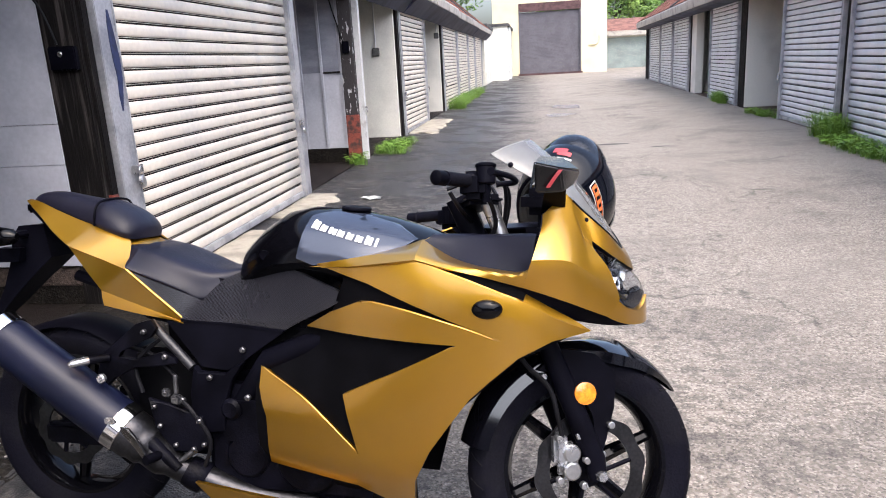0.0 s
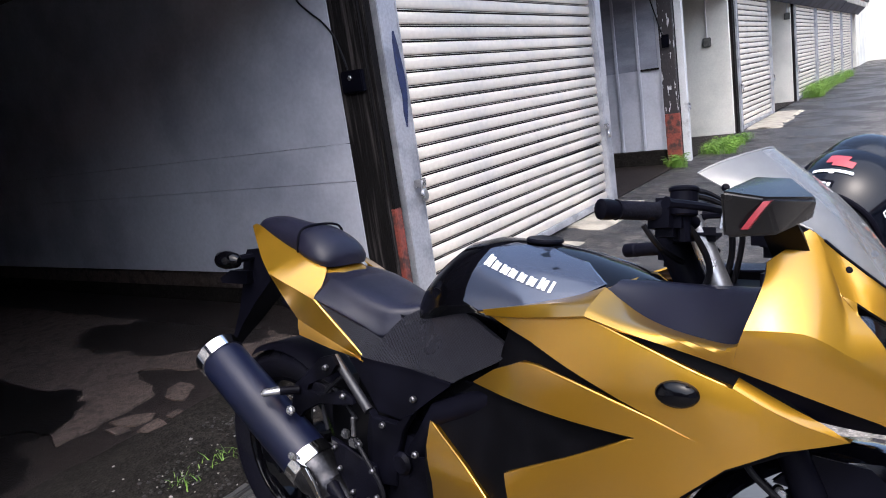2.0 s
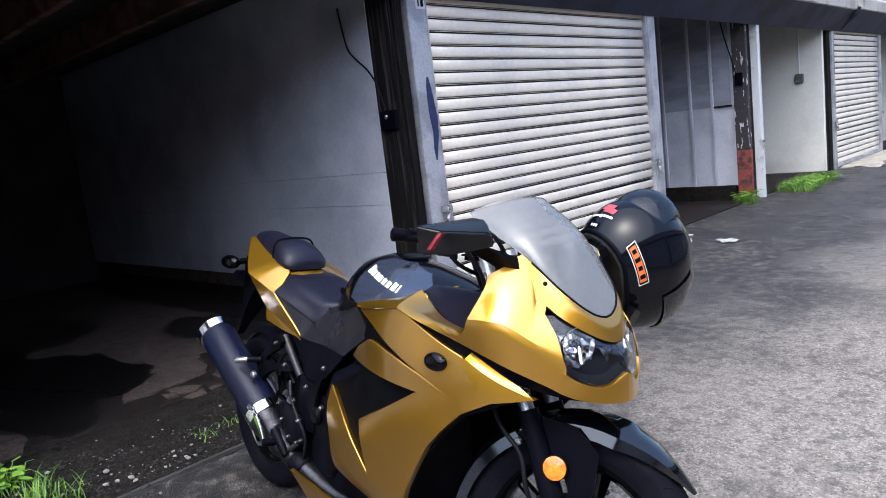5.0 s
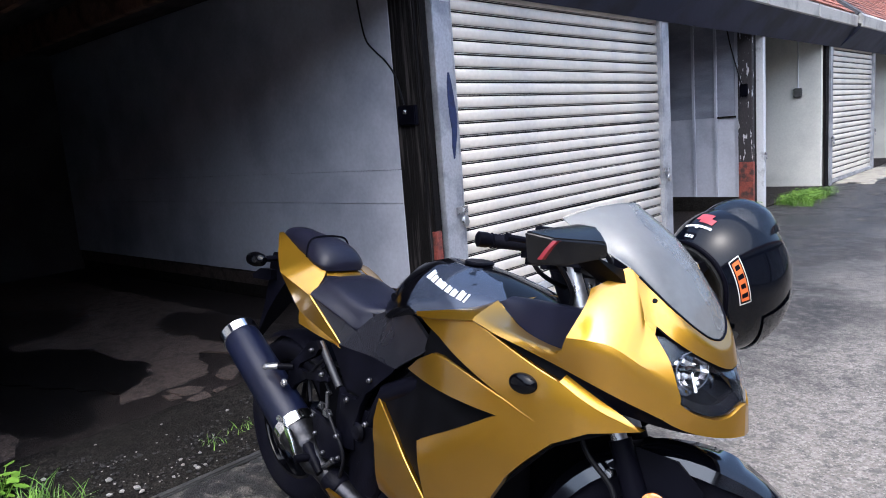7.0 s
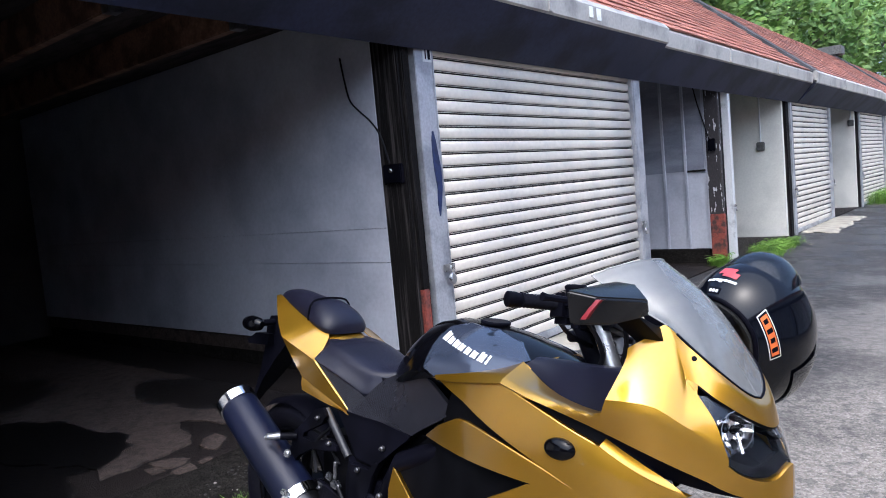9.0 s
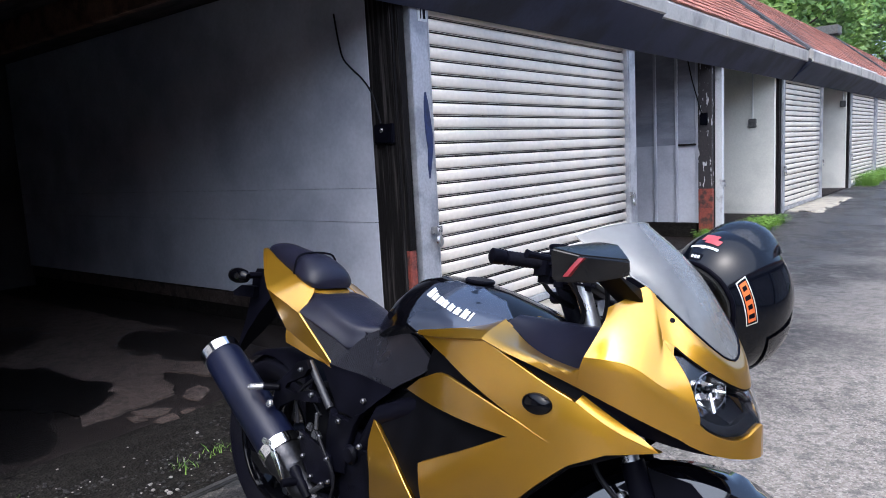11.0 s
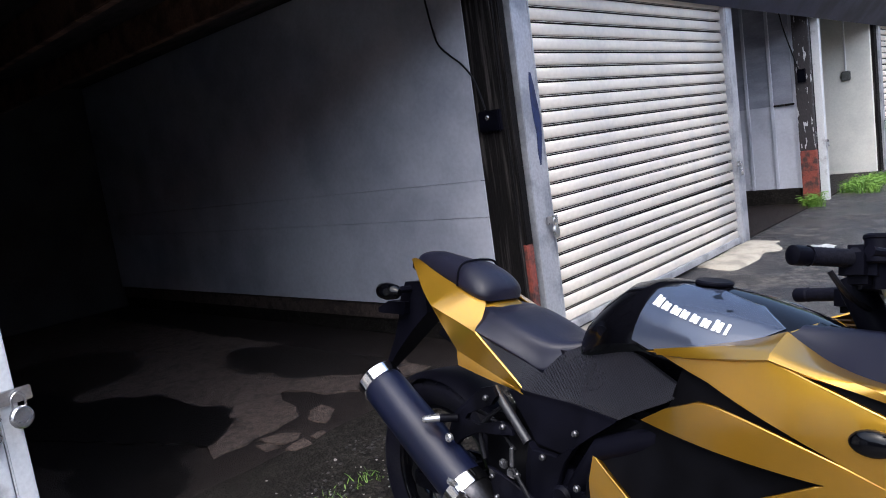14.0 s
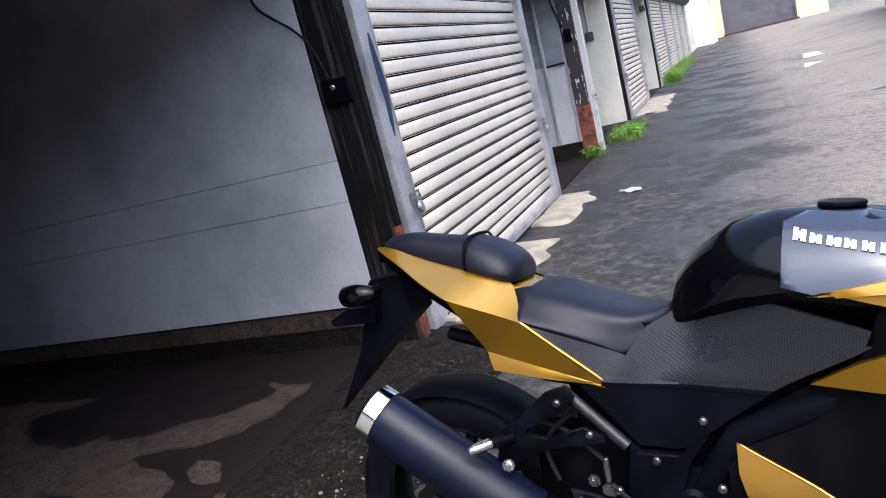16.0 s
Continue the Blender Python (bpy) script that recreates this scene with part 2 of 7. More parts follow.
def ground_surface(name, base, speck, dark, blotches=(), lights=(), wet=None, rough=0.88, speck_scale=140, cracks=True, spec=0.25, coarse_mix=0.22):
    """Aggregate surface: stones of two sizes, patches, hairline cracks; blotches are dark damp patches (x, y, rx, ry, edge)."""
    m = bpy.data.materials.new(name)
    m.use_nodes = True
    nt = m.node_tree
    b = nt.nodes["Principled BSDF"]
    geo = nt.nodes.new("ShaderNodeNewGeometry").outputs["Position"]

    def node(kind, **inputs):
        n = nt.nodes.new(kind)
        for k, v in inputs.items():
            s = n.inputs[k.replace("_", " ")]
            if hasattr(v, "is_output"):
                nt.links.new(v, s)
            else:
                s.default_value = v
        return n

    def mix(f, a, c):
        n = nt.nodes.new("ShaderNodeMix")
        n.data_type = "RGBA"
        for s, v in ((n.inputs["Factor"], f), (n.inputs["A"], a), (n.inputs["B"], c)):
            if hasattr(v, "is_output"):
                nt.links.new(v, s)
            else:
                s.default_value = (*v, 1) if isinstance(v, tuple) else v
        return n.outputs["Result"]

    def span(v, a, c, lo=0.0, hi=1.0):
        n = node("ShaderNodeMapRange", Value=v, From_Min=a, From_Max=c, To_Min=lo, To_Max=hi)
        n.interpolation_type = "SMOOTHSTEP"
        return n.outputs[0]

    def math_(op, a, c):
        n = nt.nodes.new("ShaderNodeMath")
        n.operation = op
        for s, v in ((n.inputs[0], a), (n.inputs[1], c)):
            if hasattr(v, "is_output"):
                nt.links.new(v, s)
            else:
                s.default_value = v
        return n.outputs[0]

    b.inputs["Specular IOR Level"].default_value = spec
    stones = node("ShaderNodeTexVoronoi", Vector=geo, Scale=speck_scale)
    grain = node("ShaderNodeTexNoise", Vector=geo, Scale=55.0, Detail=6.0).outputs[0]
    patch = node("ShaderNodeTexNoise", Vector=geo, Scale=1.1, Detail=7.0, Roughness=0.62).outputs[0]
    wide = node("ShaderNodeTexNoise", Vector=geo, Scale=0.27, Detail=4.0).outputs[0]
    col = mix(span(grain, 0.42, 0.64), base, speck)
    sep = node("ShaderNodeSeparateColor", Color=stones.outputs["Color"])
    col = mix(math_("MULTIPLY", span(sep.outputs[0], 0.78, 0.95), 0.55), col, tuple(min(c * 1.8, 0.6) for c in speck))
    col = mix(math_("MULTIPLY", span(sep.outputs[1], 0.80, 0.95), 0.6), col, dark)
    coarse = node("ShaderNodeTexVoronoi", Vector=geo, Scale=speck_scale * 0.42)
    sep2 = node("ShaderNodeSeparateColor", Color=coarse.outputs["Color"])
    near_core = span(coarse.outputs["Distance"], 0.25, 0.42, 1.0, 0.0)
    col = mix(math_("MULTIPLY", math_("MULTIPLY", span(sep2.outputs[0], 0.70, 0.80), near_core), coarse_mix), col, tuple(min(c * 2.2, 0.62) for c in speck))
    col = mix(math_("MULTIPLY", math_("MULTIPLY", span(sep2.outputs[1], 0.66, 0.76), near_core), coarse_mix), col, tuple(c * 0.6 for c in dark))
    clump = node("ShaderNodeTexNoise", Vector=geo, Scale=13.0, Detail=7.0, Roughness=0.7).outputs[0]
    # dark clumps are strong on the left and fade towards the right
    across = nt.nodes.new("ShaderNodeSeparateXYZ")
    nt.links.new(geo, across.inputs[0])
    col = mix(math_("MULTIPLY", span(clump, 0.49, 0.61), span(across.outputs[0], 0.5, 1.8, 0.60, 0.13)), col, dark)
    col = mix(math_("MULTIPLY", span(clump, 0.44, 0.34), 0.30), col, tuple(min(c * 1.35, 0.5) for c in speck))
    col = mix(math_("MULTIPLY", span(patch, 0.46, 0.70), 0.40), col, dark)
    col = mix(math_("MULTIPLY", span(wide, 0.42, 0.66), 0.35), col, speck)
    sx = node("ShaderNodeSeparateXYZ", Vector=geo)
    roughness = rough
    if wet:
        # damp, darker ground near the left row, with a broken edge
        edge = math_("ADD", sx.outputs[0], math_("MULTIPLY", math_("SUBTRACT", patch, 0.5), 3.2))
        edge = math_("ADD", edge, math_("MULTIPLY", math_("SUBTRACT", clump, 0.5), 1.6))
        # the damp strip narrows towards the near end of the yard
        edge = math_("ADD", edge, span(sx.outputs[1], 2.2, 6.5, 0.35, 0.0))
        damp = span(edge, wet[0], wet[1], 1.0, 0.0)
        fleck = span(clump, 0.52, 0.40)
        col = mix(math_("MULTIPLY", damp, math_("SUBTRACT", 0.95, math_("MULTIPLY", fleck, 0.24))), col, dark)
        film = math_("MULTIPLY", damp, span(patch, 0.38, 0.58))
        roughness = span(film, 0.0, 1.0, rough, 0.36)
    total = None
    warp = node("ShaderNodeTexNoise", Vector=geo, Scale=2.4, Detail=9.0, Roughness=0.66).outputs[0]
    for x, y, rx, ry, tone in blotches:
        dx = math_("DIVIDE", math_("SUBTRACT", sx.outputs[0], x), rx)
        dy = math_("DIVIDE", math_("SUBTRACT", sx.outputs[1], y), ry)
        far = math_("ADD", math_("ADD", math_("MULTIPLY", dx, dx), math_("MULTIPLY", dy, dy)), math_("MULTIPLY", math_("SUBTRACT", warp, 0.5), 2.6))
        inside = math_("MULTIPLY", span(far, 0.85, 1.0, 1.0, 0.0), tone)
        total = inside if total is None else math_("MAXIMUM", total, inside)
    for x, y, rx, ry, tone in lights:
        dx = math_("DIVIDE", math_("SUBTRACT", sx.outputs[0], x), rx)
        dy = math_("DIVIDE", math_("SUBTRACT", sx.outputs[1], y), ry)
        far = math_("ADD", math_("ADD", math_("MULTIPLY", dx, dx), math_("MULTIPLY", dy, dy)), math_("MULTIPLY", math_("SUBTRACT", warp, 0.5), 2.4))
        col = mix(math_("MULTIPLY", span(far, 0.9, 1.0, 1.0, 0.0), tone), col, tuple(min(c * 1.5, 0.5) for c in speck))
    if total is not None:
        col = mix(total, col, dark)
        if not wet:
            roughness = span(total, 0.0, 1.0, rough, 0.35)
    if cracks:
        cell = nt.nodes.new("ShaderNodeTexVoronoi")
        cell.feature = "DISTANCE_TO_EDGE"
        bend = nt.nodes.new("ShaderNodeVectorMath")
        bend.operation = "ADD"
        wob = node("ShaderNodeTexNoise", Vector=geo, Scale=2.3, Detail=5.0)
        nt.links.new(geo, bend.inputs[0])
        nt.links.new(wob.outputs["Color"], bend.inputs[1])
        nt.links.new(bend.outputs[0], cell.inputs["Vector"])
        cell.inputs["Scale"].default_value = 0.42
        line = math_("MULTIPLY", span(cell.outputs["Distance"], 0.0, 0.012, 1.0, 0.0), span(patch, 0.40, 0.55))
        col = mix(math_("MULTIPLY", line, 0.5), col, tuple(c * 0.35 for c in dark))
    nt.links.new(col, b.inputs["Base Color"])
    if hasattr(roughness, "is_output"):
        nt.links.new(roughness, b.inputs["Roughness"])
    else:
        b.inputs["Roughness"].default_value = roughness
    bp = nt.nodes.new("ShaderNodeBump")
    bp.inputs["Strength"].default_value, bp.inputs["Distance"].default_value = 0.8, 0.008
    nt.links.new(math_("ADD", math_("MULTIPLY", stones.outputs["Distance"], 0.7), grain), bp.inputs["Height"])
    nt.links.new(bp.outputs[0], b.inputs["Normal"])
    return m


ASPHALT = ground_surface("worn_asphalt", (0.170, 0.149, 0.124), (0.285, 0.256, 0.222), (0.012, 0.0118, 0.013), blotches=((-1.25, 1.30, 0.30, 0.24, 0.5), (0.95, 3.35, 0.42, 0.22, 0.22), (1.55, 2.35, 0.30, 0.16, 0.2), (0.9, 2.2, 0.35, 0.10, 0.2), (1.30, 10.75, 0.26, 0.10, 0.8), (1.9, 10.2, 0.12, 0.05, 0.8)), wet=(-0.9, 0.75), rough=0.72, spec=0.42, coarse_mix=0.24)
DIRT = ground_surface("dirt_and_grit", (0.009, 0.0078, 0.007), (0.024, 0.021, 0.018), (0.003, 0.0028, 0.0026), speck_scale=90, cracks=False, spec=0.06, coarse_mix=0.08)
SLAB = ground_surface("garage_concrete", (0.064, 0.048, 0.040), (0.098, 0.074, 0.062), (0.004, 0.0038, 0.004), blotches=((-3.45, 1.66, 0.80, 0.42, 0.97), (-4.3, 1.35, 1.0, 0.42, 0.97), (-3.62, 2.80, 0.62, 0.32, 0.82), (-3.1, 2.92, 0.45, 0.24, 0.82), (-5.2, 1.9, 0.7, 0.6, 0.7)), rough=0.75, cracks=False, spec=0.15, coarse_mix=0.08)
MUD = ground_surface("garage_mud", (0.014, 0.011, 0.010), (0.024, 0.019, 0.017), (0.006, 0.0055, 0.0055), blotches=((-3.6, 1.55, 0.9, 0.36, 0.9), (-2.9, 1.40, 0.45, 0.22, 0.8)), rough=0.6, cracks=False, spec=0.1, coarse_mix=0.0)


# ---- mesh helpers ----
def finish(bm, name, mat, sharp=38):
    """Links a bmesh as a smooth mesh object with sharp edges kept."""
    bmesh.ops.recalc_face_normals(bm, faces=bm.faces)
    cut = radians(sharp)
    for f in bm.faces:
        f.smooth = True
    for e in bm.edges:
        e.smooth = not (len(e.link_faces) == 2 and e.calc_face_angle(0) > cut)
    me = bpy.data.meshes.new(name)
    bm.to_mesh(me)
    bm.free()
    me.materials.append(mat)
    return new(name, me)


def part(name, bm, mat, parent, label="", sharp=38):
    ob = finish(bm, name, mat, sharp)
    ob.parent = parent
    if label:
        ob["label"] = label
    return ob


def thing(name, label, category, group="", m=None):
    ob = tagged(new(name), label, category, group)
    if m is not None:
        ob.matrix_world = m
    return ob


def structure(name, bm, mat, label="", category=""):
    return tagged(finish(bm, name, mat), label, category, kind="structure")


def box(bm, x0, x1, y0, y1, z0, z1, bevel=0.0, m=None):
    vs = [bm.verts.new((x, y, z)) for x in (x0, x1) for y in (y0, y1) for z in (z0, z1)]
    faces = [bm.faces.new([vs[i] for i in q]) for q in ((0, 1, 3, 2), (4, 6, 7, 5), (0, 4, 5, 1), (2, 3, 7, 6), (0, 2, 6, 4), (1, 5, 7, 3))]
    if bevel:
        edges = list({e for f in faces for e in f.edges})
        out = bmesh.ops.bevel(bm, geom=edges, offset=bevel, segments=2, affect="EDGES", clamp_overlap=True)
        vs = list({v for f in out["faces"] for v in f.verts} | {v for v in vs if v.is_valid})
    if m is not None:
        bmesh.ops.transform(bm, matrix=m, verts=[v for v in vs if v.is_valid])
    return bm


def boxes(*rows, bevel=0.0):
    bm = bmesh.new()
    for r in rows:
        box(bm, *r, bevel=bevel)
    return bm


def rings(bm, loops, closed=True, cap=True):
    """Skins a list of loops (lists of points of one length)."""
    made = [[bm.verts.new(p) for p in loop] for loop in loops]
    n = len(made[0])
    for a, b in zip(made, made[1:]):
        for i in range(n if closed else n - 1):
            j = (i + 1) % n
            bm.faces.new((a[i], a[j], b[j], b[i]))
    if cap and closed:
        bm.faces.new(made[0][::-1])
        bm.faces.new(made[-1])
    return bm


def tube(bm, points, radius, seg=10, cap=True):
    """A round bar along points; radius may be a list."""
    pts = [Vector(p) for p in points]
    rad = radius if isinstance(radius, (list, tuple)) else [radius] * len(pts)
    loops, side = [], None
    for i, p in enumerate(pts):
        d = (pts[min(i + 1, len(pts) - 1)] - pts[max(i - 1, 0)]).normalized()
        if side is None:
            side = d.orthogonal().normalized()
        side = (side - d * side.dot(d)).normalized()
        up = d.cross(side)
        loops.append([p + rad[i] * (math.cos(a) * side + math.sin(a) * up) for a in (2 * math.pi * k / seg for k in range(seg))])
    return rings(bm, loops, cap=cap)


def bend(points, steps=8):
    """A smooth line through points."""
    pts = [Vector(p) for p in points]
    out = []
    for i in range(len(pts) - 1):
        a, b, c, d = pts[max(i - 1, 0)], pts[i], pts[i + 1], pts[min(i + 2, len(pts) - 1)]
        for k in range(steps):
            t = k / steps
            out.append(0.5 * ((2 * b) + (c - a) * t + (2 * a - 5 * b + 4 * c - d) * t * t + (3 * b - a - 3 * c + d) * t ** 3))
    return out + [pts[-1]]


def disc(bm, centre, axis, radius, depth, seg=24, bevel=0.0):
    """A short round bar, with rounded rims."""
    c, a = Vector(centre), Vector(axis).normalized()
    if bevel:
        return tube(bm, [c - a * depth / 2, c - a * (depth / 2 - bevel), c + a * (depth / 2 - bevel), c + a * depth / 2], [radius - bevel, radius, radius, radius - bevel], seg)
    return tube(bm, [c - a * depth / 2, c + a * depth / 2], radius, seg)


def lathe(bm, profile, centre, axis, seg=48):
    """Turns a closed profile of (radius, along) round an axis."""
    a = Vector(axis).normalized()
    side = a.orthogonal().normalized()
    up = a.cross(side)
    loops = []
    for k in range(seg):
        t = 2 * math.pi * k / seg
        way = math.cos(t) * side + math.sin(t) * up
        loops.append([Vector(centre) + way * r + a * h for r, h in profile])
    loops.append(loops[0])
    rings(bm, loops, closed=True, cap=False)
    bmesh.ops.remove_doubles(bm, verts=bm.verts, dist=1e-5)
    return bm


# ---- ground ----
def fall(x, y):
    """Height of the alley: it drains to a shallow valley in its middle."""
    z = float(np.interp(x, [-2.2, -1.6, -1.0, 0.3, 1.0, 2.5, 4.2], [-0.01, -0.035, -0.062, -0.085, -0.09, -0.06, -0.01]))
    z *= float(np.interp(y, [25, 45], [1, 0.1]))
    return z + (0.010 * noise.noise((x * 0.7, y * 0.7, 3.1)) if -2.1 < x < 4.2 and -6 < y < 60 else 0)


def ground():
    xs = [-400, -120, -40, -16, -8, -4] + list(np.arange(-2.2, 6.01, 0.2)) + [7, 9, 14, 30, 100, 400]
    ys = [-400, -100, -30, -12, -6] + list(np.arange(-4, 14.01, 0.25)) + list(np.arange(15, 61, 1.5)) + [70, 100, 200, 500]
    bm = bmesh.new()
    vs = [[bm.verts.new((x, y, fall(x, y) if x > -2.25 else -0.03)) for y in ys] for x in xs]
    for a, b in zip(vs, vs[1:]):
        for i in range(len(ys) - 1):
            bm.faces.new((a[i], b[i], b[i + 1], a[i + 1]))
    return structure("ground", bm, ASPHALT, "worn grey asphalt alley with damp patches and cracks", "road")


ground()


def patch_mesh(x0, x1, y0, y1, lift, lump, step=0.06, seed=1.0, ragged=0.05, over=False):
    """A thin uneven sheet over the alley with a ragged outline."""
    bm = bmesh.new()
    nx, ny = max(int((x1 - x0) / step), 2), max(int((y1 - y0) / step), 2)
    vs = []
    for i in range(nx + 1):
        row = []
        for j in range(ny + 1):
            x, y = x0 + (x1 - x0) * i / nx, y0 + (y1 - y0) * j / ny
            rim = min(i, nx - i, j, ny - j)
            if rim == 0:
                x += ragged * noise.noise((x * 4, y * 4, seed))
                y += ragged * noise.noise((x * 4, y * 4, seed + 7))
            z = fall(max(x, -2.19), y) + (lift + lump * noise.noise((x * 5, y * 5, seed)) + lump * 0.5 * noise.noise((x * 17, y * 17, seed)) if rim else -0.012)
            if over and rim and x < -2.12:
                z = max(z, 0.009 + 0.6 * lump * noise.noise((x * 6, y * 6, seed + 3)))
            row.append(bm.verts.new((x, y, z)))
        vs.append(row)
    for a, b in zip(vs, vs[1:]):
        for j in range(ny):
            bm.faces.new((a[j], b[j], b[j + 1], a[j + 1]))
    return bm


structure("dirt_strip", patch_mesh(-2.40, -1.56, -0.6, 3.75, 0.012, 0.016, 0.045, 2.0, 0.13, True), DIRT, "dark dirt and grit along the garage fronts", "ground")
bm = bmesh.new()
for y, long in ((0.35, 0.58), (1.10, 0.72), (1.83, 0.40)):
    box(bm, -1.61, -1.572, y, y + long, -0.09, fall(-1.6, y + long / 2) + 0.010, 0.006)
structure("kerb", bm, EDGING, "weathered concrete edging flush with the asphalt", "kerb")
for y0, y1, w, s in ((3.72, 5.35, 0.40, 1.0), (5.75, 6.95, 0.42, 4.0), (12.95, 16.05, 0.55, 8.0)):
    structure("apron", patch_mesh(-2.17, -2.17 + w, y0, y1, 0.02, 0.004, 0.06, s, 0.14), CREAM, "broken cream concrete apron before a shutter", "pavement")


# ---- the garage rows ----
PITCH = 0.088


def slat_mesh(length, pitch=PITCH):
    prof = [(-0.034, 0.0), (-0.034, 0.003), (0.000, 0.0035), (0.002, 0.0065), (-0.030, 0.0075), (-0.030, 0.0115), (-0.002, 0.012), (0.0055, 0.0145), (0.0085, 0.021), (0.0100, 0.032), (0.0102, 0.048), (0.0088, 0.062), (0.0058, 0.075), (0.001, 0.0815), (-0.030, 0.082), (-0.034, 0.088)]
    bm = bmesh.new()
    n = 6
    rings(bm, [[Vector((x, length * k / n, z * pitch / PITCH)) for x, z in prof] for k in range(n + 1)])
    bmesh.ops.recalc_face_normals(bm, faces=bm.faces)
    for f in bm.faces:
        f.smooth = len(f.verts) == 4
        # groove faces get the dark joint colour, gap shadow included
        f.material_index = 1 if f.calc_center_median().x < -0.010 else 0
    me = bpy.data.meshes.new("slat")
    bm.to_mesh(me)
    bm.free()
    return me


SLATS = {}


def padlock(bm, x, y, z, s=1.0):
    """A hasp with a hanging padlock."""
    box(bm, x, x + 0.012, y - 0.05 * s, y + 0.04 * s, z + 0.02 * s, z + 0.06 * s, 0.003)
    tube(bm, bend([(x + 0.02, y - 0.016 * s, z), (x + 0.022, y - 0.016 * s, z + 0.035 * s), (x + 0.022, y, z + 0.05 * s), (x + 0.022, y + 0.016 * s, z + 0.035 * s), (x + 0.02, y + 0.016 * s, z)], 4), 0.004, 6)
    disc(bm, (x + 0.022, y, z - 0.02 * s), (1, 0.25, 0.1), 0.032 * s, 0.022, 16, 0.005)


def shutter(m, y0, y1, top, mat=SLAT, single=False, label="", lock=(True, True), rail=0.10, guide=GALV):
    """A closed roller shutter in its guides; local x points out to the alley."""
    ob = thing("roller_shutter", label or "closed off-white steel roller shutter in grey guides", "shutter", "garage shutters", m)
    n, length = math.ceil((top - 0.05) / PITCH), y1 - y0
    key = (round(length, 2), mat.name)
    if key not in SLATS:
        SLATS[key] = slat_mesh(length)
    me = SLATS[key]
    if not me.materials:
        me.materials.append(mat)
        me.materials.append(JOINTSHADE)
    for i in range(n):
        s = new("slat", me)
        s.parent = ob
        sag = 0.004 * noise.noise((i * 0.9, y0, 0.3)) - (0.006 if i < 6 else 0)
        s.location = (0.003 * noise.noise((i * 1.7, y0, 5.5)), y0, 0.05 + i * PITCH + 0.002 * noise.noise((i * 2.3, y0, 8)))
        s.rotation_euler = (sag * 0.5, 0, 0)
    part("bottom_bar", boxes((-0.012, 0.028, y0, y1, 0.005, 0.058), bevel=0.004), guide, ob)
    for a, b, lip in ((y0 - rail, y0 + 0.012, y0 - 0.01), (y1 - 0.012, y1 + rail, y1 + 0.01)):
        bm = boxes((-0.03, 0.045, a, b, -0.02, top + 0.03), bevel=0.004)
        box(bm, 0.045, 0.052, min(lip, lip), lip + 0.012, 0.0, top, 0.002)
        part("guide_rail", bm, guide, ob, "grey galvanised guide rail")
    for on, y in ((lock[0], y0 - 0.03), (lock[1], y1 + 0.03)):
        if on:
            bm = bmesh.new()
            padlock(bm, 0.055, y, 0.68, 1.2)
            part("padlock", bm, STEEL, ob, "dull steel padlock in a hasp")
    return ob


def row_shell(m, name, y0, y1, depth, partitions, top, ceil_z):
    """Back wall, end walls, partitions, ceiling and floor slab of a row; local x = 0 is the front."""
    def put(nm, bm, mat, label, cat):
        ob = structure(nm, bm, mat, label, cat)
        ob.matrix_world = m
        return ob
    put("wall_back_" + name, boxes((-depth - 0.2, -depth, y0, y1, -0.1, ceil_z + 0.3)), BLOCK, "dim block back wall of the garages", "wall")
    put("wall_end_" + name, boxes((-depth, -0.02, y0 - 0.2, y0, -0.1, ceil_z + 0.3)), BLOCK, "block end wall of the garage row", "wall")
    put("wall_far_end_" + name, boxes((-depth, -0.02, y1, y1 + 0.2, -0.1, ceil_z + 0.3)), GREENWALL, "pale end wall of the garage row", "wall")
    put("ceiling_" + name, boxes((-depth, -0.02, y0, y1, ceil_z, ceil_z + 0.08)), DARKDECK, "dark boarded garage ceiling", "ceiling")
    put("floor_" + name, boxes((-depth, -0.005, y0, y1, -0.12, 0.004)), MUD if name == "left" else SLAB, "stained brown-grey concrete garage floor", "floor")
    for a, b, mat, foot in partitions:
        put("wall_partition_" + name, boxes((-depth, -0.02, a, b, foot, ceil_z)), mat, "painted partition wall between two garages", "wall")


LEFT = Matrix.Translation((-2.15, 0, 0))
RIGHT = pose(4.14, 9.5, 0, 0, 0, 177.58)
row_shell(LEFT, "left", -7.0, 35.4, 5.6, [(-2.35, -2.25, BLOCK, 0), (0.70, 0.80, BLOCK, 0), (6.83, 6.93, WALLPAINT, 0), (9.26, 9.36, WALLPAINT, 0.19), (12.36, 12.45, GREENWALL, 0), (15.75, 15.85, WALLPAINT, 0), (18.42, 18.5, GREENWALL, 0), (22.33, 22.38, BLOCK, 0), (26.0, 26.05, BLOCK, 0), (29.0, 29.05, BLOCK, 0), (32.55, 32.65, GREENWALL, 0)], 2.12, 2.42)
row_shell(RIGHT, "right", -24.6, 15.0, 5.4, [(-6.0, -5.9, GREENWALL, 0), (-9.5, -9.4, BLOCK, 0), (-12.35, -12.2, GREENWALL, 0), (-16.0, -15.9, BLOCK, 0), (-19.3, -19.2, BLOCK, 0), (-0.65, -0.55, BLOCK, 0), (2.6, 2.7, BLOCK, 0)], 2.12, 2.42)

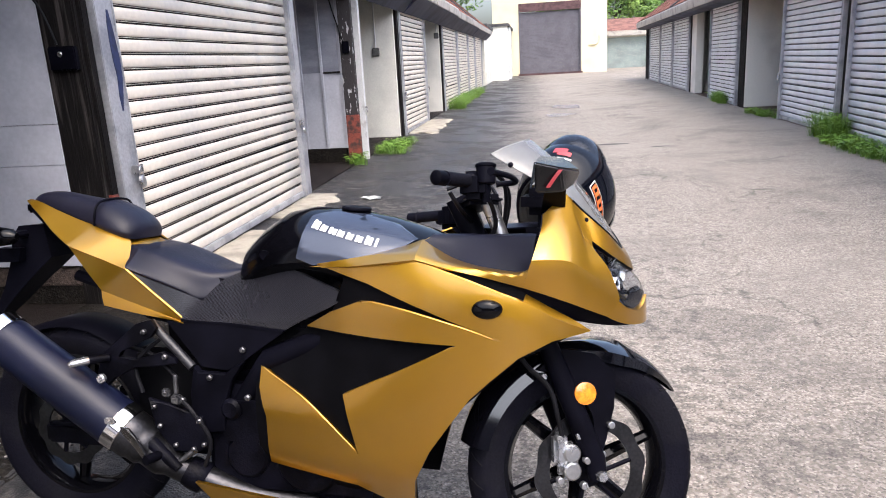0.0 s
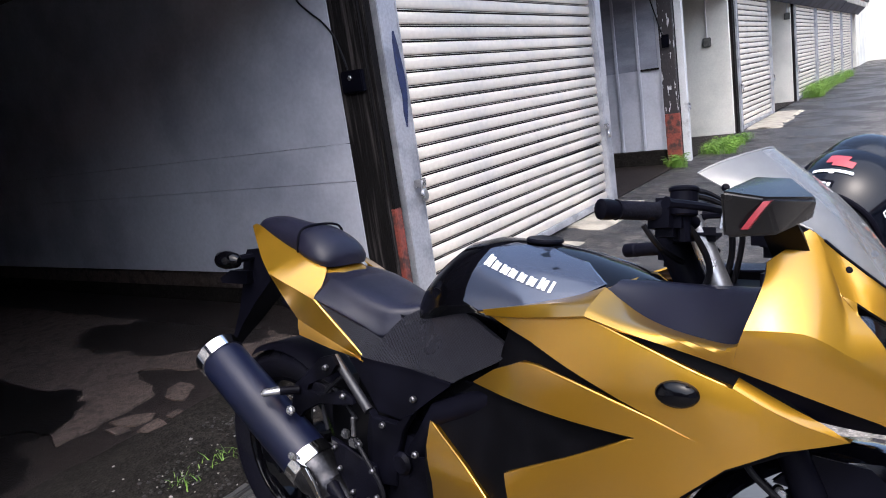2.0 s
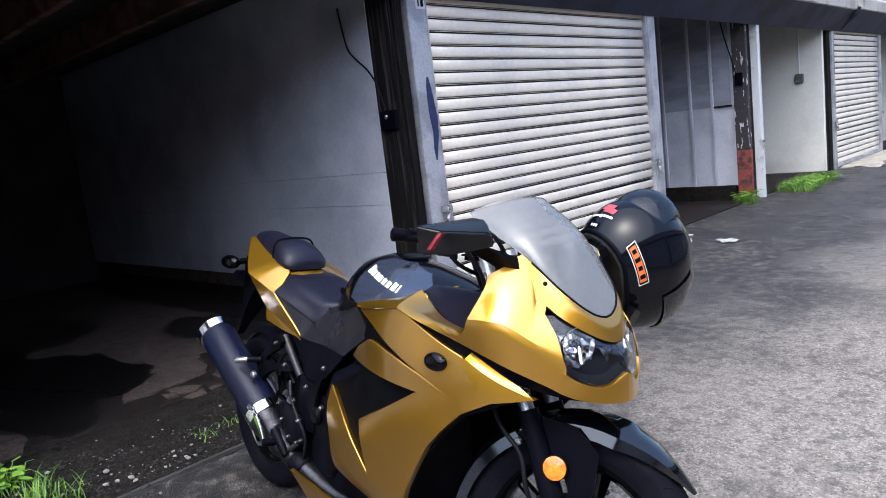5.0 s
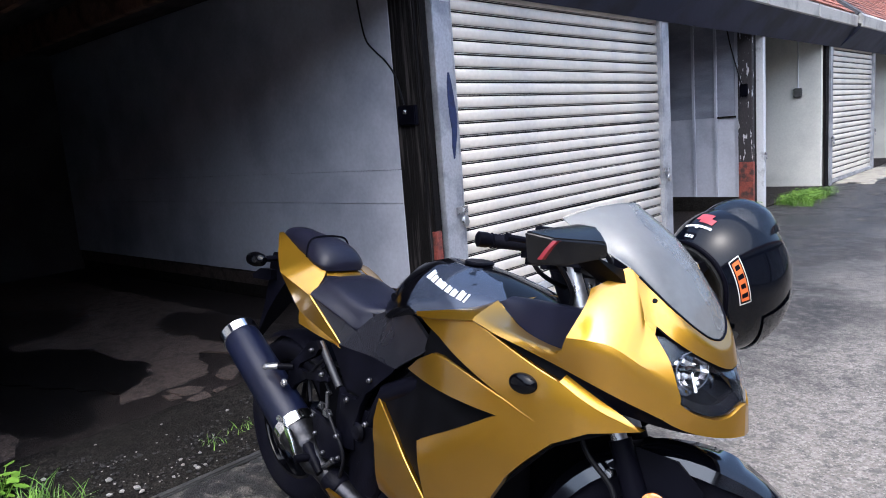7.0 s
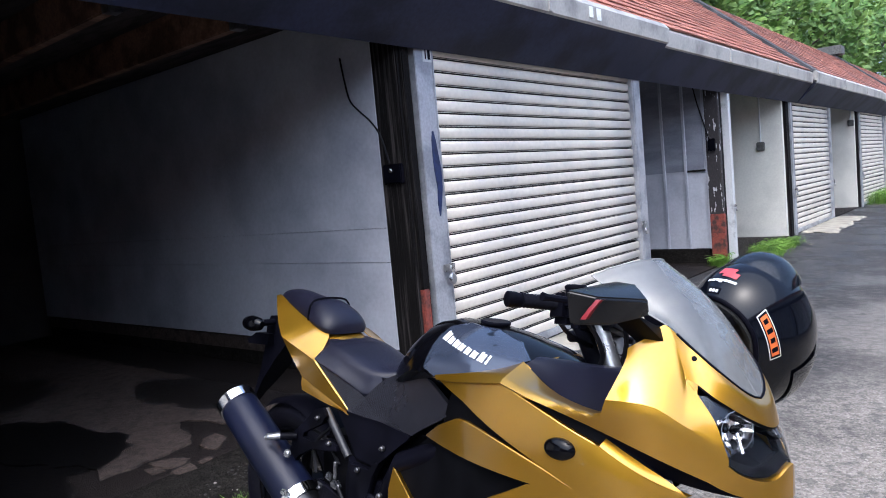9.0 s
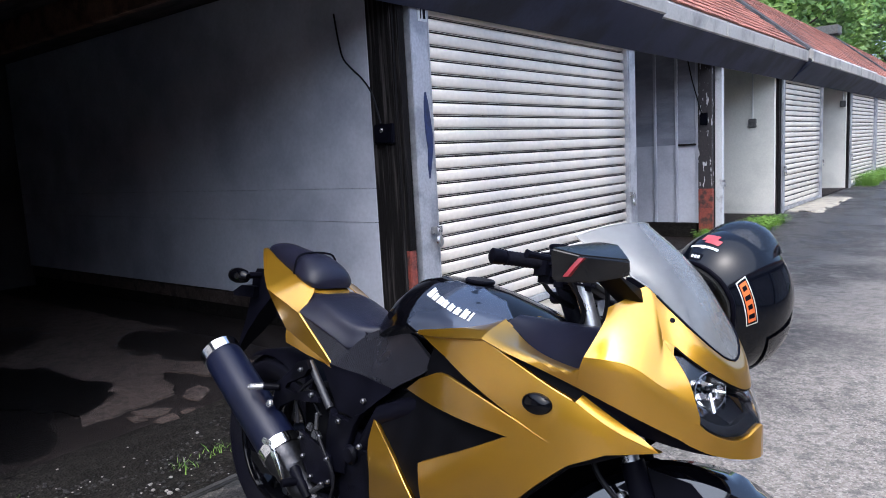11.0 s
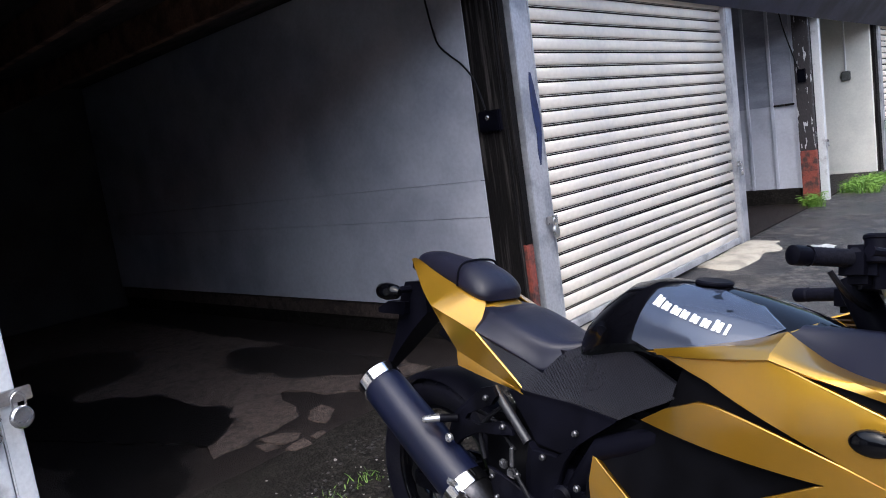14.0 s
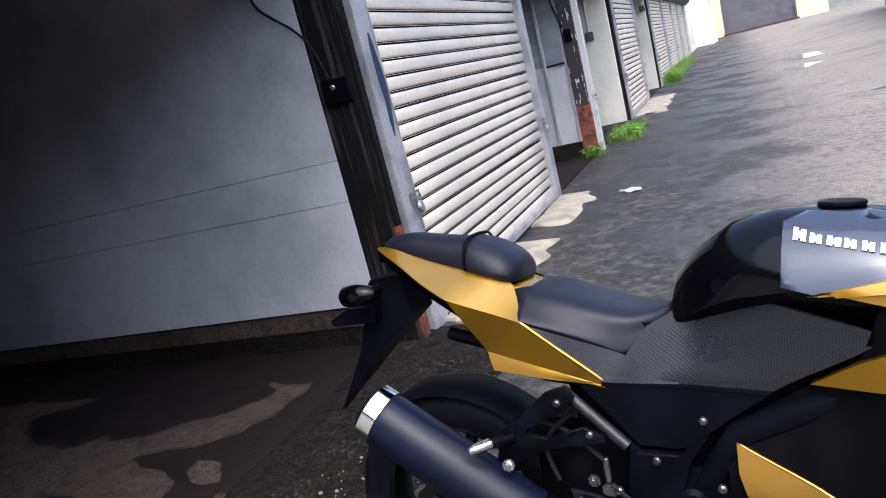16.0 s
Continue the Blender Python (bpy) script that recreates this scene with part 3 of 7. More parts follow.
# partition beside the open garage: three painted sheets above a dark curb
wall = tagged(new("wall_sheeted"), "white painted sheet partition with hairline seams", "wall", kind="structure")
for z0, z1, x0, x1 in ((0.235, 0.800, -7.7, -2.33), (0.8025, 1.018, -7.7, -2.33), (1.0205, 2.41, -7.7, -2.33)):
    part("sheet", boxes((x0, x1, 3.485 + 0.003 * noise.noise((x0, z0, 1)), 3.525, z0, z1), bevel=0.002), WALLPAINT, wall)
# curb in two tones: shadow painted near black below, brown lit strip above
part("curb", boxes((-7.7, -2.30, 3.51, 3.59, -0.05, 0.215), bevel=0.01), DIRT, wall, "curb below the sheets, its shadow in the dark colour")
part("curb_top", boxes((-7.7, -2.30, 3.497, 3.58, 0.115, 0.222), bevel=0.008), SLAB, wall, "brown-grey concrete lip below the sheets")
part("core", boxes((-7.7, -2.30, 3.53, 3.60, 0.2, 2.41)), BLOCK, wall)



def post(y0, y1, label, mats, deep=0.22, cuts=None):
    """A timber post of several upright pieces with a painted foot."""
    ob = thing("timber_post", label, "post", "garage posts", LEFT)
    n = len(mats)
    for i, (mat, red) in enumerate(mats):
        at = cuts or [k / n for k in range(n + 1)]
        a, b = y0 + (y1 - y0) * at[i], y0 + (y1 - y0) * at[i + 1] - 0.006
        out = 0.035 if cuts and red else 0.02 - 0.03 * (i % 2)
        if red:
            part("upright", boxes((-deep, out, a, b, 0.62, 2.40), bevel=0.006), mat, ob)
            part("foot", boxes((-deep, out + 0.004, a, b, -0.02, 0.62), bevel=0.005), REDOXIDE, ob, "flaking red-brown painted foot")
        else:
            part("upright", boxes((-deep, out, a, b, -0.02, 2.40), bevel=0.008), mat, ob)
    return ob


post(3.49, 3.625, "dark weathered timber post beside the open garage", [(POSTWOOD, False), (POSTWOOD, True), (POSTWOOD, False)], cuts=[0, 0.30, 0.78, 1.0])
post(9.22, 9.50, "peeling painted timber post with a red-brown foot", [(PEELED, True), (POSTWOOD, False)], 0.135, [0, 0.25, 1.0])
post(12.46, 12.64, "dark timber post between two garages", [(POSTWOOD, False)], 0.05)
post(18.50, 18.66, "dark timber post between two garages", [(POSTWOOD, False)], 0.05)
post(6.90, 6.98, "dark timber post beside a shutter", [(POSTWOOD, False)])
for y in (22.28, 25.96, 28.98, 32.9):
    post(y, y + 0.1, "dark timber post between two shutters", [(POSTWOOD, False)])

OFFWHITE = "closed off-white steel roller shutter with a padlock"
shutter(LEFT, -2.1, 0.715, 2.12, label="closed white-painted roller shutter with double padlocks", lock=(False, False), rail=0.02)
near = shutter(LEFT, 3.81, 6.78, 2.12, label="closed off-white steel roller shutter, slightly buckled low down", lock=(True, True), rail=0.17)
shutter(LEFT, 12.74, 15.55, 2.12, label=OFFWHITE)
for a, b in ((18.75, 22.18), (22.48, 25.86), (26.16, 28.88), (29.18, 32.8)):
    shutter(LEFT, a, b, 2.12, single=True, label=OFFWHITE)
for a in (-6.9, ):
    shutter(LEFT, a, -2.45, 2.12, SLATFAR, True, OFFWHITE, (False, False))
GREY = "closed grey steel roller shutter in shade"
for y0, y1, one in ((-3.22, -0.66, False), (-0.28, 2.5, False), (2.8, 6.0, True), (6.3, 9.5, True), (9.8, 14.8, True), (-9.42, -6.52, True), (-15.85, -12.72, True), (-19.15, -16.1, True), (-22.8, -19.4, True)):
    shutter(RIGHT, y0, y1, 2.12, SLATFAR, one, GREY, (y0 == -3.22, False), 0.06)
for y0, y1, mat in ((-6.40, -5.92, POSTWOOD), (-12.6, -12.36, POSTWOOD), (-12.34, -11.6, GREENWALL), (-9.56, -9.50, POSTWOOD), (-0.56, -0.40, POSTWOOD)):
    ob = thing("timber_post", "dark timber post of the shaded garage row", "post", "garage posts", RIGHT)
    part("upright", boxes((-0.2, 0.0, y0, y1, -0.02, 2.40), bevel=0.008), mat, ob)

# blue paint smear on the guide of the near shutter
bm = bmesh.new()
rings(bm, [[Vector((x, y, z)) for x, y in ((0.0455, a), (0.0475, a), (0.0475, b), (0.0455, b))] for z, a, b in ((1.06, 3.745, 3.755), (1.14, 3.735, 3.775), (1.24, 3.745, 3.795), (1.34, 3.73, 3.80), (1.45, 3.725, 3.785), (1.54, 3.728, 3.77), (1.60, 3.74, 3.755))])
part("paint_smear", bm, BLUESPRAY, near, "smear of dark blue spray paint").location = (0, 0, 0)
bm = boxes((0.046, 0.049, 3.715, 3.80, 2.03, 2.12))
part("number_plate", bm, JAMB, near, "small pale plate")
bm = boxes((0.050, 0.0515, 3.735, 3.745, 2.045, 2.105), (0.050, 0.0515, 3.760, 3.785, 2.045, 2.105))
part("plate_bars", bm, MATTE, near, "two dark bars")

# white double jamb of the neighbouring garage, with two hanging padlocks
jamb = thing("door_jamb", "scuffed white jamb with a long joint and padlocks", "jamb", "", LEFT)
part("jamb_board", boxes((-0.10, 0.05, 0.738, 0.793, -0.02, 2.3), bevel=0.005), JAMB, jamb)
part("jamb_board", boxes((-0.10, 0.045, 0.797, 0.855, -0.02, 2.3), bevel=0.005), JAMB, jamb)
bm = bmesh.new()
padlock(bm, 0.055, 0.755, 0.60, 1.1)
part("padlock", bm, STEEL, jamb, "round weathered padlock on a hasp")
bm = bmesh.new()
padlock(bm, 0.052, 0.850, 0.64, 1.1)
part("padlock", bm, STEEL, jamb, "round padlock hanging from a staple")
for z in (0.12, 0.9, 1.45, 1.9):
    bm = bmesh.new()
    disc(bm, (0.05, 0.825, z), (1, 0, 0), 0.011, 0.012, 10, 0.003)
    part("bolt", bm, STEEL, jamb)
# slim galvanised jambs of the open garages
ob = thing("door_jamb", "slim white steel jamb of an open garage", "jamb", "", LEFT)
part("jamb_board", boxes((-0.05, 0.05, 9.56, 9.65, -0.02, 2.14), bevel=0.005), JAMB, ob)
bm = bmesh.new()
padlock(bm, 0.05, 9.60, 0.66, 0.8)
part("padlock", bm, STEEL, ob)

# battened wall of the open garage further along
ob = tagged(new("wall_battens"), "upright battens on a white sheeted wall", "wall", kind="structure")
for x in (-5.6, -4.9, -4.25, -3.70, -3.23, -2.86, -2.58, -2.31):
    part("batten", boxes((x, x + 0.035, 9.232, 9.258, 0.19, 2.40), bevel=0.004), WALLPAINT, ob)
part("upper_sheet", boxes((-5.6, -2.33, 9.252, 9.2585, 1.175, 2.40), bevel=0.002), UPSHEET, ob, "darker grey-blue upper sheet")
for k in range(13):
    part("rib", boxes((-5.6, -2.335, 9.2455, 9.2525, 1.215 + 0.09 * k, 1.245 + 0.09 * k), bevel=0.003), UPSHEET, ob)
part("rail", boxes((-2.545, -2.315, 9.235, 9.255, 1.16, 1.185), bevel=0.004), POSTWOOD, ob)
part("curb", boxes((-7.7, -2.32, 9.22, 9.34, -0.05, 0.185), bevel=0.01), DIRT, ob, "near-black curb below the battens")

# canopy: soffit and fascia in lengths of two bays, stepping back slightly
def canopy(m, y0, y1, out, low, high, name):
    ob = tagged(new("canopy_" + name), "dark soffit and pale metal fascia over the garage doors", "canopy", kind="structure")
    ob.matrix_world = m
    bm = bmesh.new()
    rings(bm, [[Vector((0.03, y, 2.13)), Vector((0.06, y, 2.10)), Vector((out - 0.06, y, low - 0.05)), Vector((out - 0.02, y, low)), Vector((out - 0.02, y, low + 0.05)), Vector((0.03, y, low + 0.1))] for y in (y0, y1)])
    part("soffit", bm, SOFFIT, ob)
    bm = bmesh.new()
    rings(bm, [[Vector((out - 0.02, y, low)), Vector((out, y, low + 0.01)), Vector((out + 0.012, y, high - 0.05)), Vector((out - 0.03, y, high)), Vector((out - 0.10, y, high)), Vector((out - 0.05, y, low + 0.02))] for y in (y0, y1)])
    part("fascia", bm, FASCIA, ob)
    for k in (0.33, 0.66):
        y = y0 + (y1 - y0) * k
        part("joint_cover", boxes((out - 0.005, out + 0.014, y, y + 0.05, low + 0.012, high - 0.03), bevel=0.003), FASCIA, ob)
    return ob


canopy(LEFT, -7.0, 0.495, 0.40, 2.37, 2.55, "left")
canopy(LEFT, 0.5, 6.85, 0.40, 2.375, 2.56, "left")
canopy(LEFT, 6.855, 13.02, 0.315, 2.375, 2.575, "left")
canopy(LEFT, 13.025, 19.8, 0.385, 2.37, 2.58, "left")
canopy(LEFT, 19.805, 27.6, 0.34, 2.37, 2.58, "left")
canopy(LEFT, 27.605, 35.6, 0.34, 2.35, 2.56, "left")
canopy(RIGHT, -24.8, -14.0, 0.40, 2.20, 2.45, "right")
canopy(RIGHT, -13.995, -4.0, 0.40, 2.20, 2.45, "right")
canopy(RIGHT, -3.995, 15.0, 0.40, 2.20, 2.45, "right")
# chalked marks on the fascia
ob = thing("chalk_marks", "two white bars chalked on a fascia", "marking", "", LEFT)
part("chalk_bar", boxes((0.411, 0.415, 5.28, 5.34, 2.42, 2.50)), WHITE, ob)
part("chalk_bar", boxes((0.411, 0.415, 5.40, 5.47, 2.41, 2.50)), WHITE, ob)


def roof(m, y0, y1, eave_x, eave_z, ridge_x, ridge_z, name, strips=()):
    """A shingled slope: deck, courses of shingles, dark dividing strips with a cap."""
    deck = bmesh.new()
    rings(deck, [[Vector((eave_x, y, eave_z)), Vector((ridge_x, y, ridge_z)), Vector((-5.8, y, eave_z + 0.3)), Vector((-5.8, y, eave_z - 0.04)), Vector((eave_x - 0.05, y, eave_z - 0.06))] for y in (y0, y1)])
    ob = structure("roof_" + name, deck, DARKSHINGLE, "red shingled roof of the garage row", "roof")
    ob.matrix_world = m
    slope = Vector((ridge_x - eave_x, 0, ridge_z - eave_z))
    run, way = slope.length, slope.normalized()
    nrm = Vector((-way.z, 0, way.x)) * (-1 if way.x < 0 else 1)
    if nrm.z < 0:
        nrm = -nrm
    course, width = 0.15, 0.32
    me = bpy.data.meshes.new("shingle")
    b2 = bmesh.new()
    rings(b2, [[Vector((0, y, 0)) + way * a + nrm * h for a, h in ((-0.01, 0.004), (-0.01, 0.024), (course + 0.03, 0.010), (course + 0.03, 0.004))] for y in (0.004, width - 0.004)])
    bmesh.ops.recalc_face_normals(b2, faces=b2.faces)
    b2.to_mesh(me)
    b2.free()
    me.materials.append(SHINGLE)
    rest = bmesh.new()
    rng, count = random.Random(name), 0
    for i in range(int(run / course)):
        y = y0 + (0.16 if i % 2 else 0)
        while y + width < y1:
            if not any(a < y + width and y < b for a, b in strips):
                at = Vector((eave_x, y, eave_z)) + way * (i * course) + nrm * rng.uniform(-0.002, 0.004)
                if name == "left" and 5.0 < y < 12.9 and count < 290 and i < 12:
                    s = new("shingle", me)
                    s.parent, s.location = ob, at
                    count += 1
                else:
                    n0 = len(rest.verts)
                    rest.from_mesh(me)
                    rest.verts.ensure_lookup_table()
                    bmesh.ops.translate(rest, verts=rest.verts[n0:], vec=at)
            y += width
    me2 = bpy.data.meshes.new("shingles")
    rest.to_mesh(me2)
    rest.free()
    me2.materials.append(SHINGLE)
    r = tagged(new("shingles", me2), kind="stuff")
    r.parent = ob
    for a, b in strips:
        bm = bmesh.new()
        rings(bm, [[Vector((eave_x, y, eave_z)) + way * s + nrm * h for s, h in ((-0.02, 0.0), (-0.02, 0.05), (run + 0.1, 0.05), (run + 0.1, 0.0))] for y in (a, b)])
        part("dividing_strip", bm, DARKSHINGLE, ob)
        part("cap", boxes((ridge_x - 0.5, ridge_x + 0.25, a - 0.05, b + 0.05, ridge_z + 0.02, ridge_z + 0.30), bevel=0.02), DULLBOX, ob)
    return ob


roof(LEFT, -7.0, 35.5, 0.30, 2.56, -1.75, 4.30, "left", ((12.95, 13.45), (25.9, 26.4)))
roof(RIGHT, -24.8, 15.0, 0.36, 2.46, -1.9, 4.0, "right", ((-14.2, -13.8),))


# ---- the far end of the alley ----
hall = tagged(new("end_building"), "cream stucco hall with a tall dark roller door", "building", kind="structure")
bm = boxes((-2.6, -0.72, 51.3, 51.6, -0.3, 7.2), (3.32, 5.12, 51.3, 51.6, -0.3, 7.2), (-0.72, 3.32, 51.3, 51.6, 4.75, 7.2), (4.82, 5.12, 51.6, 66, -0.3, 7.2), (-2.6, -2.3, 51.6, 66, -0.3, 7.2), (-2.6, 5.12, 51.4, 66, 7.2, 7.4))
part("wall", bm, STUCCO, hall)
bm = bmesh.new()
for k in range(46):
    box(bm, -0.72, 3.32, 51.42 - 0.012 * (k % 2), 51.5, 0.03 + 0.09 * k, 0.116 + 0.09 * k)
part("roller_door", bm, BIGDOOR, hall, "tall dark grey roller door")
part("door_head", boxes((-0.80, 3.40, 51.25, 51.33, 4.2, 4.75), bevel=0.02), RUST, hall, "rusty red door head")
part("door_guide", boxes((-0.80, -0.70, 51.24, 51.4, -0.1, 4.3), bevel=0.01), BIGDOOR, hall)
part("door_guide", boxes((3.30, 3.40, 51.24, 51.4, -0.1, 4.3), bevel=0.01), BIGDOOR, hall)
part("threshold", boxes((-0.9, 3.5, 51.15, 51.42, -0.1, 0.12), bevel=0.02), RUST, hall)
bm = bmesh.new()
tube(bm, bend([(3.9, 51.25, 1.85), (4.3, 51.24, 1.85), (4.5, 51.24, 2.0), (4.6, 51.25, 2.4)], 5), 0.05, 8)
part("pipe", bm, STUCCO, hall)
low = tagged(new("low_annex"), "low white side building with a flat parapet", "building", kind="structure")
part("wall", boxes((-6.0, -2.2, 37.0, 37.3, -0.2, 2.8), (-2.45, -2.2, 37.3, 42.5, -0.2, 2.8), (-6, -1.3, 42.5, 51.2, -0.2, 3.0)), GREENWALL, low)
part("roof", boxes((-6.1, -2.1, 36.9, 42.6, 2.8, 2.95), (-6.1, -1.2, 42.4, 51.3, 3.0, 3.15)), DARKSHINGLE, low)
bm = bmesh.new()
tube(bm, [(-1.26, 44.5, -0.1), (-1.26, 44.5, 3.0)], 0.09, 8)
part("downpipe", bm, JAMB, low)
far = tagged(new("far_garage"), "low garage with a green-grey roller door and red roof", "building", kind="structure")
part("wall", boxes((4.6, 5.9, 60, 60.3, -0.3, 2.6), (9.2, 13, 60, 60.3, -0.3, 2.6), (5.9, 9.2, 60, 60.3, 2.35, 2.6), (4.6, 13, 60.3, 66, -0.3, 2.6)), GREENWALL, far)
bm = bmesh.new()
for k in range(26):
    box(bm, 5.9, 9.2, 60.1 - 0.012 * (k % 2), 60.2, 0.0 + 0.09 * k, 0.086 + 0.09 * k)
part("roller_door", bm, GREENDOOR, far)
part("fascia", boxes((4.4, 13.1, 59.5, 59.6, 2.45, 2.85), bevel=0.02), FASCIA, far)
bm = bmesh.new()
rings(bm, [[Vector((x, 59.5, 2.85)), Vector((x, 63, 3.9)), Vector((x, 66.5, 2.85))] for x in (4.3, 13.2)])
part("roof", bm, FARROOF, far)


def leaf_cloud(centre, radii, count, size, rng, lobes=9):
    """Many small bent leaves in uneven clumps."""
    bm = bmesh.new()
    cores = [(Vector((rng.uniform(-1, 1), rng.uniform(-1, 1), rng.uniform(-0.8, 1))) * 0.72, rng.uniform(0.28, 0.5)) for _ in range(lobes)]
    for _ in range(count):
        c, r = rng.choice(cores)
        d = Vector((rng.gauss(0, 1), rng.gauss(0, 1), rng.gauss(0, 1))).normalized() * r * rng.uniform(0.6, 1.0) + c
        p = Vector(centre) + Vector((d.x * radii[0], d.y * radii[1], d.z * radii[2]))
        a = Vector((rng.gauss(0, 1), rng.gauss(0, 1), rng.gauss(0, 0.6))).normalized()
        b = a.orthogonal().normalized()
        n = a.cross(b)
        s = size * rng.uniform(0.6, 1.3)
        q = [p - a * s, p + b * s * 0.5 + n * s * 0.15, p + a * s, p - b * s * 0.5 + n * s * 0.15]
        bm.faces.new([bm.verts.new(v) for v in q])
    return bm


def tree(x, y, height, spread, seed, count=2600):
    rng = random.Random(seed)
    ob = thing("tree", "broad leafy green tree behind the garage roofs", "tree", "trees behind the garages", Matrix.Translation((x, y, -0.05)))
    bm = bmesh.new()
    tube(bm, [(0, 0, 0), (0.1, 0.05, height * 0.3), (0.0, 0.15, height * 0.55), (0.1, 0.1, height * 0.8)], [0.26, 0.2, 0.14, 0.05], 8)
    for k in range(6):
        a = k * 1.05 + rng.uniform(-0.3, 0.3)
        h = height * rng.uniform(0.35, 0.6)
        tube(bm, [(0.05, 0.1, h), (math.cos(a) * spread * 0.4, math.sin(a) * spread * 0.4, h + height * 0.14), (math.cos(a) * spread * 0.75, math.sin(a) * spread * 0.75, h + height * 0.2)], [0.1, 0.06, 0.02], 6)
    part("trunk", bm, BARK, ob)
    part("crown", leaf_cloud((0, 0, height * 0.68), (spread, spread, height * 0.36), count * 2, 0.17 if height < 9 else 0.22, rng, 20), TREELEAF, ob)
    return ob


for x, y, h, s, k in ((-9.2, 40.0, 12.5, 4.2, 31), (-9.5, 48.0, 13.0, 4.4, 32), (-8.2, 57.0, 13.0, 4.5, 33), (-7.0, 66.0, 14.0, 4.8, 34), (-14, 52, 15, 5, 35), (-13, 42.0, 14, 4.6, 36), (-10.2, 17.0, 9.5, 3.4, 21), (-9.6, 21.5, 10.0, 3.2, 22), (-9.4, 26.5, 9.4, 3.0, 23), (-9.2, 33.0, 9.6, 3.2, 24), (-15, 27, 12, 4.5, 25), (-15, 38, 12, 4.5, 26), (-11.4, 24.0, 9.2, 3.2, 1), (-11.8, 30.5, 10.0, 3.6, 2), (-10.3, 37.5, 9.0, 3.0, 3), (-12.5, 19.0, 9.8, 3.4, 4), (-10.5, 44, 9.5, 3.0, 5), (7.5, 68.5, 8.0, 3.6, 6), (11.5, 67.5, 7.5, 3.4, 7), (15.5, 50, 9, 3.8, 8), (3.5, 72, 9, 4, 9)):
    tree(x, y, h, s, k)

# plain wall that closes the alley behind the walk
structure("wall_closing", boxes((-8.0, 10.0, -13.3, -13.0, -0.2, 4.2)), BLOCK, "plain block wall closing the alley", "wall")


def puddle(x, y, rx, ry, seed):
    """A shallow sheet of standing water with a ragged edge; its pale reflection is in the colour."""
    bm = bmesh.new()
    rim = []
    for k in range(40):
        t = 2 * math.pi * k / 40
        q = 1 + 0.55 * noise.noise((math.cos(t) * 1.6, math.sin(t) * 1.6, seed))
        rim.append(bm.verts.new((x + rx * q * math.cos(t), y + ry * q * math.sin(t), fall(x, y) + 0.011)))
    bm.faces.new(rim)
    return structure("water", bm, PALEWATER, "shallow puddle on the asphalt, pale reflection in its colour", "puddle")


puddle(0.98, 19.4, 0.42, 0.75, 1.5)
puddle(0.78, 16.6, 0.38, 0.45, 5.5)



def broken_slab(outline, top, seed, label, grow=1.0):
    """A piece of broken concrete floor with ragged edges."""
    bm = bmesh.new()
    loop = []
    for (x0, y0), (x1, y1) in zip(outline, outline[1:] + outline[:1]):
        n = max(int(math.hypot(x1 - x0, y1 - y0) / 0.05), 1)
        for k in range(n):
            x, y = x0 + (x1 - x0) * k / n, y0 + (y1 - y0) * k / n
            loop.append((x + 0.035 * noise.noise((x * 9, y * 9, seed)), y + 0.035 * noise.noise((x * 9, y * 9, seed + 5))))
    low = [bm.verts.new((x, y, -0.02)) for x, y in loop]
    high = [bm.verts.new((x, y, top + 0.003 * noise.noise((x * 4, y * 4, seed)))) for x, y in loop]
    for i in range(len(loop)):
        j = (i + 1) % len(loop)
        bm.faces.new((low[i], low[j], high[j], high[i]))
    bm.faces.new(high)
    bmesh.ops.triangulate(bm, faces=[f for f in bm.faces if len(f.verts) > 4])
    return structure("floor_slab", bm, SLAB, label, "floor")


# ends short of the wall: the dark mud there also stands for the curb's shadow
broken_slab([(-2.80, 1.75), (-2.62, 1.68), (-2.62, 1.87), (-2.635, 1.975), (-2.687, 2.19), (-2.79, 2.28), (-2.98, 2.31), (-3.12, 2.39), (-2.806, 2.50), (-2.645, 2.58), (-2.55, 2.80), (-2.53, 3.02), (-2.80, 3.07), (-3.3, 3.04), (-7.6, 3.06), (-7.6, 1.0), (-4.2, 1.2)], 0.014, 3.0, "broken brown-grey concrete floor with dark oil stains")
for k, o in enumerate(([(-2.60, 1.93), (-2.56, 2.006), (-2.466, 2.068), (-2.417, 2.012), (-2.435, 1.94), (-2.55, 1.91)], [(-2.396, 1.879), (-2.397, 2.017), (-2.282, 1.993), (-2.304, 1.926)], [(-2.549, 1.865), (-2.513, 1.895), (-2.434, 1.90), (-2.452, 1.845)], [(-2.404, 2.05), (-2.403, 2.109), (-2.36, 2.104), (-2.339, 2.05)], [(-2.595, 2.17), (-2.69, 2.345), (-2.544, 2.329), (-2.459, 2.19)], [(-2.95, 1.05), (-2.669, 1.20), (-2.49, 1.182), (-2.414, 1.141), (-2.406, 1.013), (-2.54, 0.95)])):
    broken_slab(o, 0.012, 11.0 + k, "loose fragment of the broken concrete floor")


# ---- the motorcycle, in its own frame: x ahead, y to its left, z up; it leans on its side stand ----
BIKE = pose(-0.9957, 1.6904, 0, 0, 0, -6) @ pose(0, 0, 0, -8, 0, 0)
bike = thing("motorcycle", "gold and black sports motorcycle leaning on its side stand", "motorcycle", "", BIKE)


TANK_U = [0.37, 0.40, 0.45, 0.515, 0.59, 0.70, 0.81, 0.90, 0.96]
TANK_TOP = [0.715, 0.783, 0.828, 0.868, 0.882, 0.875, 0.852, 0.824, 0.80]


